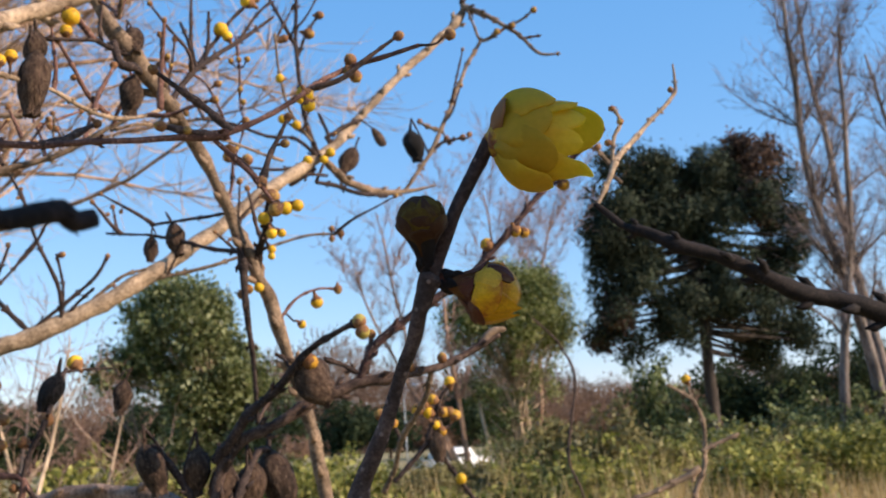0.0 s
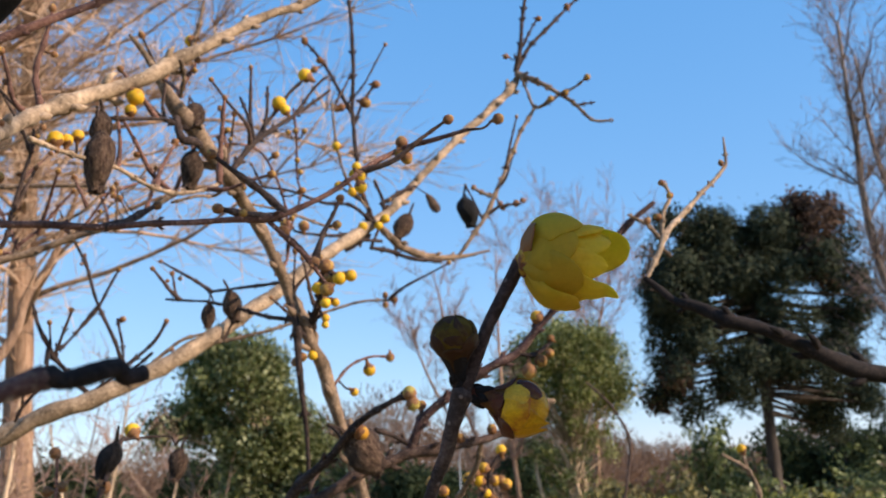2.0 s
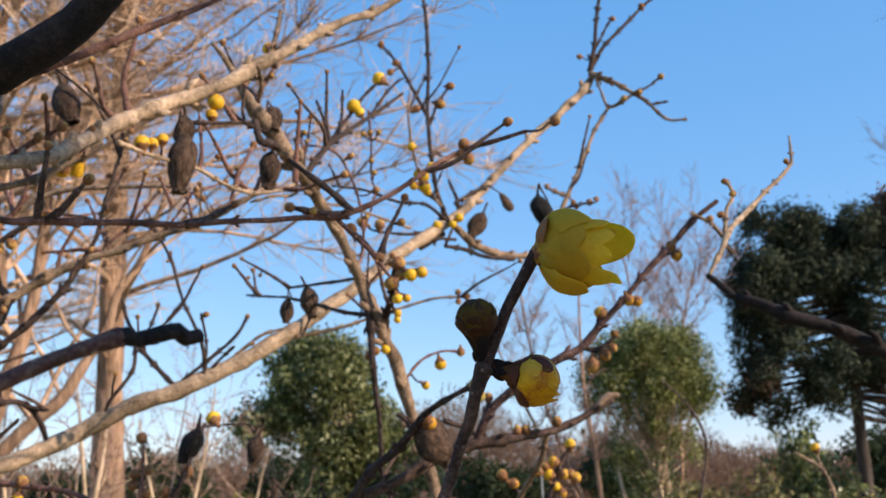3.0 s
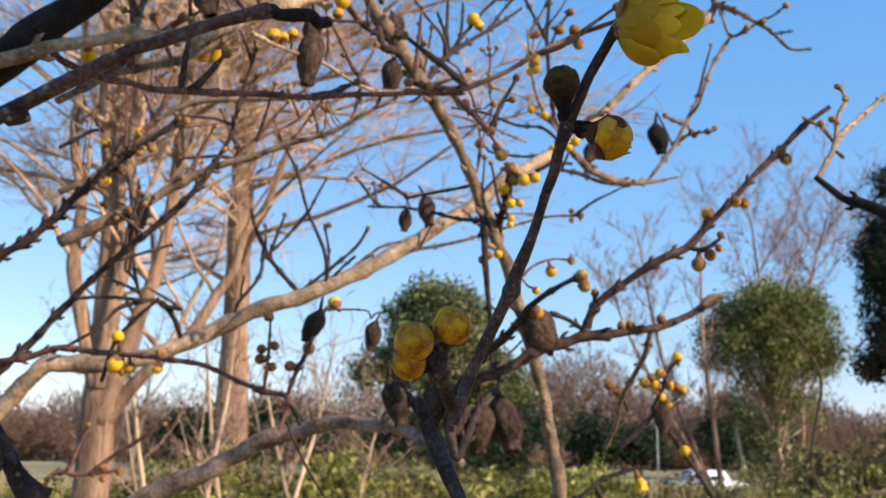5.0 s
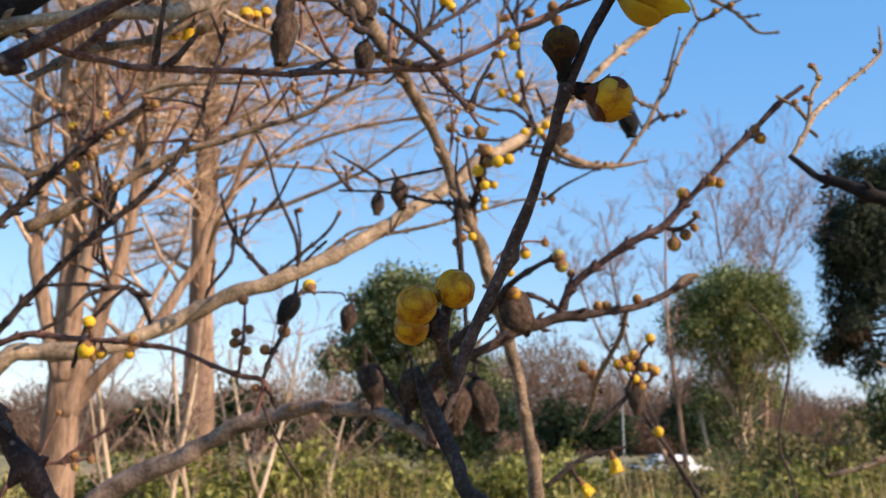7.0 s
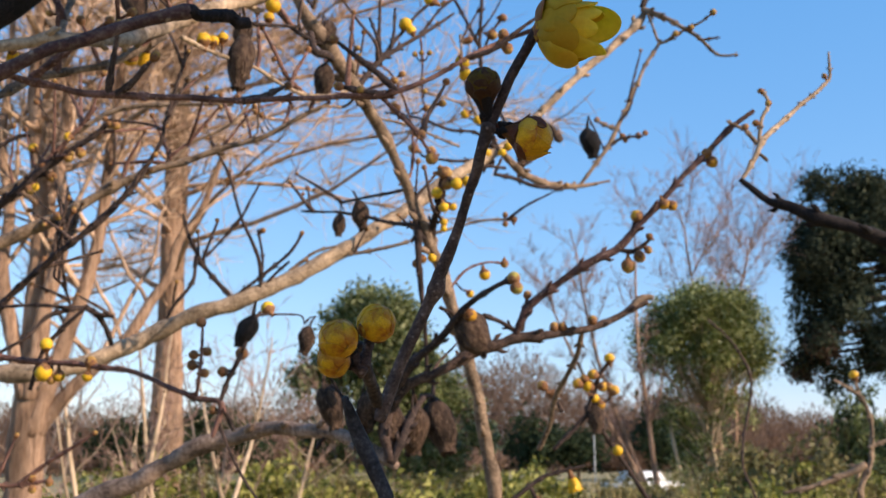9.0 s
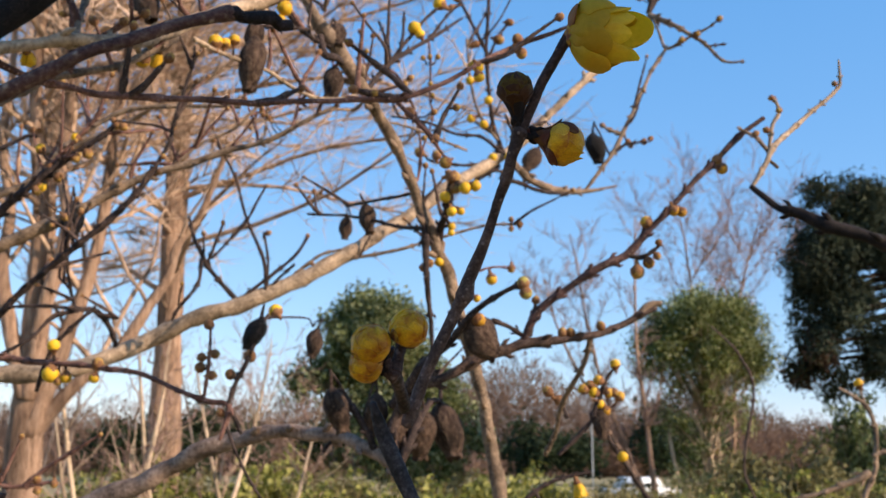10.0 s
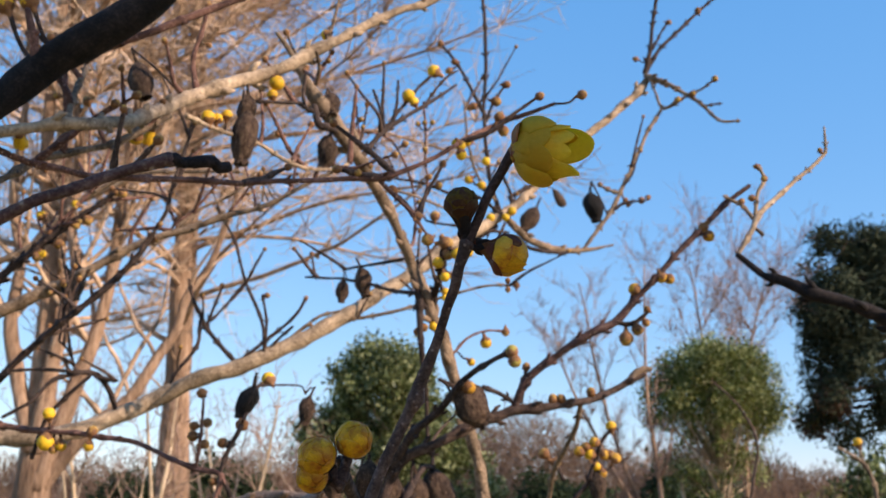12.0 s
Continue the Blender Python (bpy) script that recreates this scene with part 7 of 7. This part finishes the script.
# tall dark conifer: ragged drooping boughs with sky between them
HOLES = ((-0.76, 6.75, 0.6), (1.7, 8.0, 0.65), (0.9, 4.4, 0.6), (-2.3, 5.4, 0.35), (-1.64, 7.85, 0.35), (1.5, 6.3, 0.3), (-2.6, 9.6, 0.3), (2.6, 6.9, 0.3), (-0.4, 9.6, 0.25))
rng = np.random.default_rng(17)
dark_lumps, rust_lumps = [], []
while len(dark_lumps) < 190:
    z = rng.uniform(2.7, 11.6)
    left = -3.75 + 0.25 * math.sin(2.1 * z) + 1.2 * max(0, (z - 9.5) / 2.1) ** 1.5
    right = 3.75 + 0.3 * math.sin(1.7 * z + 1)
    x = rng.uniform(left, right)
    k = 0.34 + 0.3 * rng.random()
    floor = 3.9 - 0.5 * abs(math.sin(1.9 * x)) if x < -0.8 else 4.6 if x < 1.7 else 3.4 - 0.6 * math.sin((x - 1.7) * 1.5)
    if z - 1.2 * k < floor or (x < 1.5 and z > 10.9 + 0.25 * math.sin(3 * x)) or any(math.hypot(x - hx, z - hz) < hr + 0.75 * k for hx, hz, hr in HOLES):
        continue
    rows = rust_lumps if (x > 1.9 and z > 8.9 and rng.random() < 0.55) or (x < -2.6 and 4.6 < z < 6.2 and rng.random() < 0.5) else dark_lumps
    rows.append((x, rng.uniform(-1.7, 1.7), z, k, k, 1.15 * k))
leafy_tree("dark_evergreen_tree", (16.3, 38, 0), 11.0, 0.2, dark_lumps, 36, 0.15, 0.1, 23,
           "tall dark evergreen with ragged drooping boughs and sky between", (LEAF_DARK, LEAF_RUST), BARK_TREE_DARK, 1, rust_lumps, 0.3, 0.5)
# bare trees
bare_tree((12.35, 22, 0), 12, 1.6, 0.13, 31, "tall bare grey-brown tree with fine twigs", 1, (BARK_TREE_GREY, TWIGS_GREY), (-0.02, 0), 1.6, fine=0.007)
bare_tree((13.7, 22.5, 0), 13, 1.9, 0.16, 32, "tall bare tree with a sunlit tan trunk", 2, (BARK_TREE_GREY, TWIGS_GREY), (0.0, 0), 1.6, fine=0.007)
bare_tree((15.2, 24, 0), 12, 1.8, 0.15, 33, "tall bare grey-brown tree with fine twigs", 1, (BARK_TREE_GREY, TWIGS_GREY), (0.02, 0), 1.6, fine=0.007)
bare_tree((4.95, 26, 0), 7.6, 1.1, 0.075, 34, "slender bare tree with several pinkish stems", 3, (BARK_TREE, TWIGS_PINK), (-0.3, 0), 1.2, fine=0.0065, fan=0.05)
bare_tree((9.0, 36, 0), 11, 2.9, 0.10, 35, "slender bare tree with a feathery crown", 2, (BARK_TREE, TWIGS_PINK), (0, 0), 1.5, fine=0.009)
for k, (x, y, h) in enumerate(((-2.95, 9.9, 3.0), (-2.4, 10.6, 3.1), (-1.9, 11.8, 2.6), (-3.6, 11.5, 2.4))):
    bare_tree((x, y, 0), h, 0.9, 0.036, 40 + k, "leafless pale shrub with forking stems", 2, (BARK_TREE_PALE, TWIGS_PINK), (0.04, 0), 0.45, "bare_shrub", 0.005, 0.34)
for k, (x, y, h) in enumerate(((-10.5, 30, 6.5), (-6.4, 31, 6.2), (-12.5, 34, 6.8), (-3.2, 36, 5.4))):
    bare_tree((x, y, 0), h, 1.7, 0.045, 140 + k, "thin bare tree with hazy pinkish-brown twigs", 2, (BARK_TREE_GREY, TWIGS_PINK), (0, 0), 0.5, fine=0.008, fan=0.22)


# ---- hedge, shrubs, grass ----
def shrub(base, w, h, seed, mat, label, size=0.045, count=20):
    rng = np.random.default_rng(seed)
    root = tree_root("shrub", base, label, "shrub", "low evergreen shrubs")
    lumps = crown_lumps(seed, count, (0, 0, h * 0.55), (w, w * 0.7, h * 0.42), 0.24 * h, -1)
    for lump in lumps[::3]:
        s = Soup()
        v, f = tube(spline([(0, 0, 0, 0.02), (lump[0] * 0.5, lump[1] * 0.5, lump[2] * 0.5, 0.014), (*lump[:3], 0.006)], lambda r: 0.1), 6)
        s.add(v, f)
        part_of(root, "stem", s, [BARK_TREE_DARK])
    s = Soup()
    c, nrm = clumped(rng, lumps, 19, 0.06)
    leaves(s, c, nrm, size, rng)
    part_of(root, "foliage", s, [mat], "small glossy sunlit leaves")
    return root


SHRUBS = [shrub((-1.9, 13.2, 0), 0.9, 1.55, 51, LEAF_SHRUB, "low olive-green evergreen shrub in sun"),
          shrub((0.4, 12.2, 0), 0.85, 1.45, 52, LEAF_SHRUB, "low olive-green evergreen shrub in sun"),
          shrub((4.6, 14.6, 0), 1.0, 1.6, 53, LEAF_OLIVE, "low yellowish shrub in sun")]
rng = np.random.default_rng(77)
for k in range(24):
    x = -5.5 + 16 * ((k * 0.618) % 1)
    y = 11.5 + 9 * rng.random()
    z = 0.72 + 0.26 * rng.random()
    if 0.08 < x / y < 0.24:
        z = 0.67 + 0.05 * rng.random()
    ob = copy_thing(SHRUBS[k % 3], pose(x, y, 0, 0, 0, rng.random() * 360))
    ob.scale = (1, 1, z)
glossy = shrub((10.6, 19, 0), 1.0, 1.65, 54, LEAF_GLOSSY, "dark glossy evergreen shrub with lit leaf tips")
for x, y, k in ((12.2, 18, 1.15), (13.9, 18.5, 1.45), (10.4, 24, 0.85), (12.4, 23, 1.35), (15.5, 20, 1.6), (9.4, 17, 0.85), (11.2, 15.5, 1.05), (7.35, 18, 0.95), (8.2, 18.6, 0.9), (6.2, 19.5, 0.85), (5.4, 20.5, 0.8), (3.95, 24, 0.62), (4.75, 24.5, 0.58), (3.3, 23, 0.6), (2.4, 22, 0.62)):
    ob = copy_thing(glossy, pose(x, y, 0, 0, 0, 40 * x))
    ob.scale = (k, k, k)
copy_thing(glossy, pose(8.9, 24, 0, 0, 0, 70)).scale = (1.2, 1.2, 1.85)


def grass():
    rng = np.random.default_rng(61)
    n = 36000
    y = 7 + 22 * rng.random(n) ** 1.3
    x = (rng.random(n) - 0.42) * y * 1.3
    h = 0.45 + 0.95 * rng.random(n) * (0.5 + 0.5 * np.sin(x * 1.3) * np.cos(y * 0.9))
    a = rng.random(n) * 6.3
    d = np.stack([np.cos(a), np.sin(a), 0 * a], -1)
    b = np.stack([x, y, np.full(n, -0.1)], -1)
    tip = b + np.stack([0.3 * h * np.cos(a + 1.5), 0.3 * h * np.sin(a + 1.5), h + 0.1], -1)
    mid = 0.5 * (b + tip) + np.stack([0 * h, 0 * h, 0.1 * h], -1)
    v = np.stack([b - d * 0.006, b + d * 0.006, mid + d * 0.006, mid - d * 0.006, tip + d * 0.001, tip - d * 0.001], 1)
    i = np.arange(n)[:, None] * 6
    s = Soup()
    s.add(v.reshape(-1, 3), np.concatenate([i + [0, 1, 2, 3], i + [3, 2, 4, 5]]))
    tagged(new("grass", s.mesh("grass", [GRASS_DRY])), "tall dry tan winter grass", "grass", kind="stuff")


grass()


# ---- far woods ----
def woods(name, rows, seed, mat, label, leaf, per):
    """Far leafless trees: thin trunks under domed crowns of short fine twigs."""
    rng = np.random.default_rng(seed)
    s = Soup()
    for x, y, h, w in rows:
        n = int(per * (w / 4) ** 2)
        d = rng.normal(size=(n, 3))
        d /= np.linalg.norm(d, axis=1, keepdims=True)
        bump = 1 + 0.12 * np.sin(5 * d[:, :1] + x) * np.cos(6 * d[:, 2:] + y)
        d *= bump * (0.3 + 0.7 * rng.random((n, 1)) ** 0.45)
        c = np.array([x, y, h * 0.5]) + d * (w, w, h * 0.5)
        up = d + (0, 0, 0.25) + rng.normal(0, 0.4, (n, 3))
        up *= leaf * (0.6 + 0.8 * rng.random((n, 1))) / np.linalg.norm(up, axis=1, keepdims=True)
        side = np.cross(up, rng.normal(size=(n, 3)))
        side *= 0.17 * leaf / np.linalg.norm(side, axis=1, keepdims=True)
        v = np.stack([c - up - side, c - up + side, c + up + side * 0.4, c + up - side * 0.4], 1)
        s.add(v.reshape(-1, 3), np.arange(4 * n).reshape(n, 4))
        v, f = tube(np.array([[x, y, -0.5, 0.2], [x, y, h * 0.4, 0.14], [x, y, h * 0.8, 0.05]]), 4)
        s.add(v, f)
    tagged(new(name, s.mesh(name, [mat])), label, "trees", kind="stuff")


rng = np.random.default_rng(91)
far_rows, green_rows = [], []
for k in range(150):
    y = 120 + 60 * rng.random()
    x = -0.5 * y + 1.15 * y * ((k * 0.618) % 1)
    u = x / y
    h = 6.2 + 1.6 * math.sin(u * 9 + 1.0) + 0.9 * math.sin(u * 31) + 5.5 * rng.random() + 4.5 * math.exp(-((u - 0.06) / 0.05) ** 2) - 1.2 * (u > 0.25)
    h *= y / 150
    far_rows.append((x, y, h, 4.2 + 2.6 * rng.random()))
for u, y, h, w in ((-0.26, 90, 6.0, 3.5), (-0.22, 92, 6.5, 3.5), (-0.29, 88, 5.5, 3), (0.085, 82, 4.2, 3.2),
                   (0.19, 76, 5.2, 2.6), (-0.10, 95, 6.0, 3), (-0.06, 96, 6.3, 3), (0.5, 80, 6, 3.4), (0.44, 84, 5.5, 3), (0.58, 80, 7, 3.4)):
    green_rows.append((u * y, y, h, w))
    green_rows.append((u * y + 3, y + 2, h * 0.85, w * 0.9))
for k in range(110):
    y = 112 + 30 * rng.random()
    x = -0.5 * y + 1.15 * y * ((k * 0.618 + 0.3) % 1)
    far_rows.append((x, y, 2.3 + 3.6 * abs(math.sin(19 * x / y + 0.6)) * rng.random(), 2.4 + 2.2 * rng.random()))
woods("far_woods", far_rows, 92, WOODS, "distant bare brown woods along the horizon", 0.36, 640)
for k, (x, y, h, w) in enumerate(green_rows):
    leafy_tree("evergreen_tree", (x, y, 0), h * 0.7, 0.12, crown_lumps(300 + k, 9, (0, 0, h * 0.58), (w * 0.7, w * 0.7, h * 0.34), 0.26 * h, -1), 15, 0.35, 0.22, 400 + k,
               "distant dark evergreen tree before bare woods", (WOODS_GREEN,), BARK_TREE_DARK, 1)


# ---- parked car and lamp post ----
def slab(s, x0, x1, y0, y1, z0, z1, inset=0.0):
    """A box whose top is drawn in by inset, with chamfered upper edges."""
    e = min(0.06, (z1 - z0) * 0.3)
    rings = []
    for z, k in ((z0, 0), (z1 - e, inset * 0.85), (z1, inset + e)):
        rings.append([(x0 + k, y0 + k * 0.6, z), (x1 - k, y0 + k * 0.6, z), (x1 - k, y1 - k * 0.6, z), (x0 + k, y1 - k * 0.6, z)])
    v = np.array(rings).reshape(-1, 3)
    f = [[0, 3, 2, 1], [8, 9, 10, 11]]
    for r in range(2):
        for k in range(4):
            f.append([r * 4 + k, r * 4 + (k + 1) % 4, r * 4 + 4 + (k + 1) % 4, r * 4 + 4 + k])
    s.add(v, f)


def car(base, turn):
    root = tagged(new("car"), "white car parked half hidden behind shrubs", "car")
    root.matrix_basis = pose(*base, 0, 0, turn)
    s = Soup()
    slab(s, -2.1, 2.1, -0.85, 0.85, 0.28, 0.9, 0.06)
    part_of(root, "body", s, [WHITE_PAINT])
    s = Soup()
    slab(s, -1.3, 1.1, -0.76, 0.76, 0.88, 1.45, 0.32)
    part_of(root, "cabin", s, [WHITE_PAINT])
    for x0, x1 in ((-0.92, -0.1), (-0.02, 0.75)):
        s = Soup()
        slab(s, x0, x1, -0.785, -0.69, 0.95, 1.16, 0.02)
        part_of(root, "window", s, [DARK_GLASS])
    for x in (-1.3, 1.35):
        for y in (-0.8, 0.8):
            s = Soup()
            v, f = tube(np.array([[x, y - 0.1, 0.31, 0.24], [x, y - 0.09, 0.31, 0.31], [x, y + 0.09, 0.31, 0.31], [x, y + 0.1, 0.31, 0.24]]), 20)
            s.add(v, f)
            part_of(root, "wheel", s, [RUBBER])


car((10.5, 60, -0.66), 12)
s = Soup()
v, f = tube(np.array([[0, 0, 0, 0.034], [0, 0, 1.5, 0.032], [0, 0, 3.4, 0.028], [0.15, 0, 3.9, 0.026], [0.5, 0, 4.0, 0.024]]), 10)
s.add(v, f)
post = tagged(new("lamp_post"), "thin pale metal lamp post", "post")
post.location = (6.4, 48, -0.22)
part_of(post, "pole", s, [STEEL])
s = Soup()
slab(s, 0.35, 0.85, -0.08, 0.08, 3.94, 4.06, 0.02)
part_of(post, "lamp_head", s, [STEEL])

# unseen evergreen added behind the camera to keep the low sun off the nearest shoots
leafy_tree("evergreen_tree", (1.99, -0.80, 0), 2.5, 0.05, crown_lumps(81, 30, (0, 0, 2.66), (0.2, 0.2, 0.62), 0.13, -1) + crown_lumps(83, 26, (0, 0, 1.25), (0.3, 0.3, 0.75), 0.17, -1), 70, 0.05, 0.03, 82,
           "unseen small evergreen tree added to shade the nearest shoots", (LEAF_ROUND,), BARK_TREE_DARK, 1)
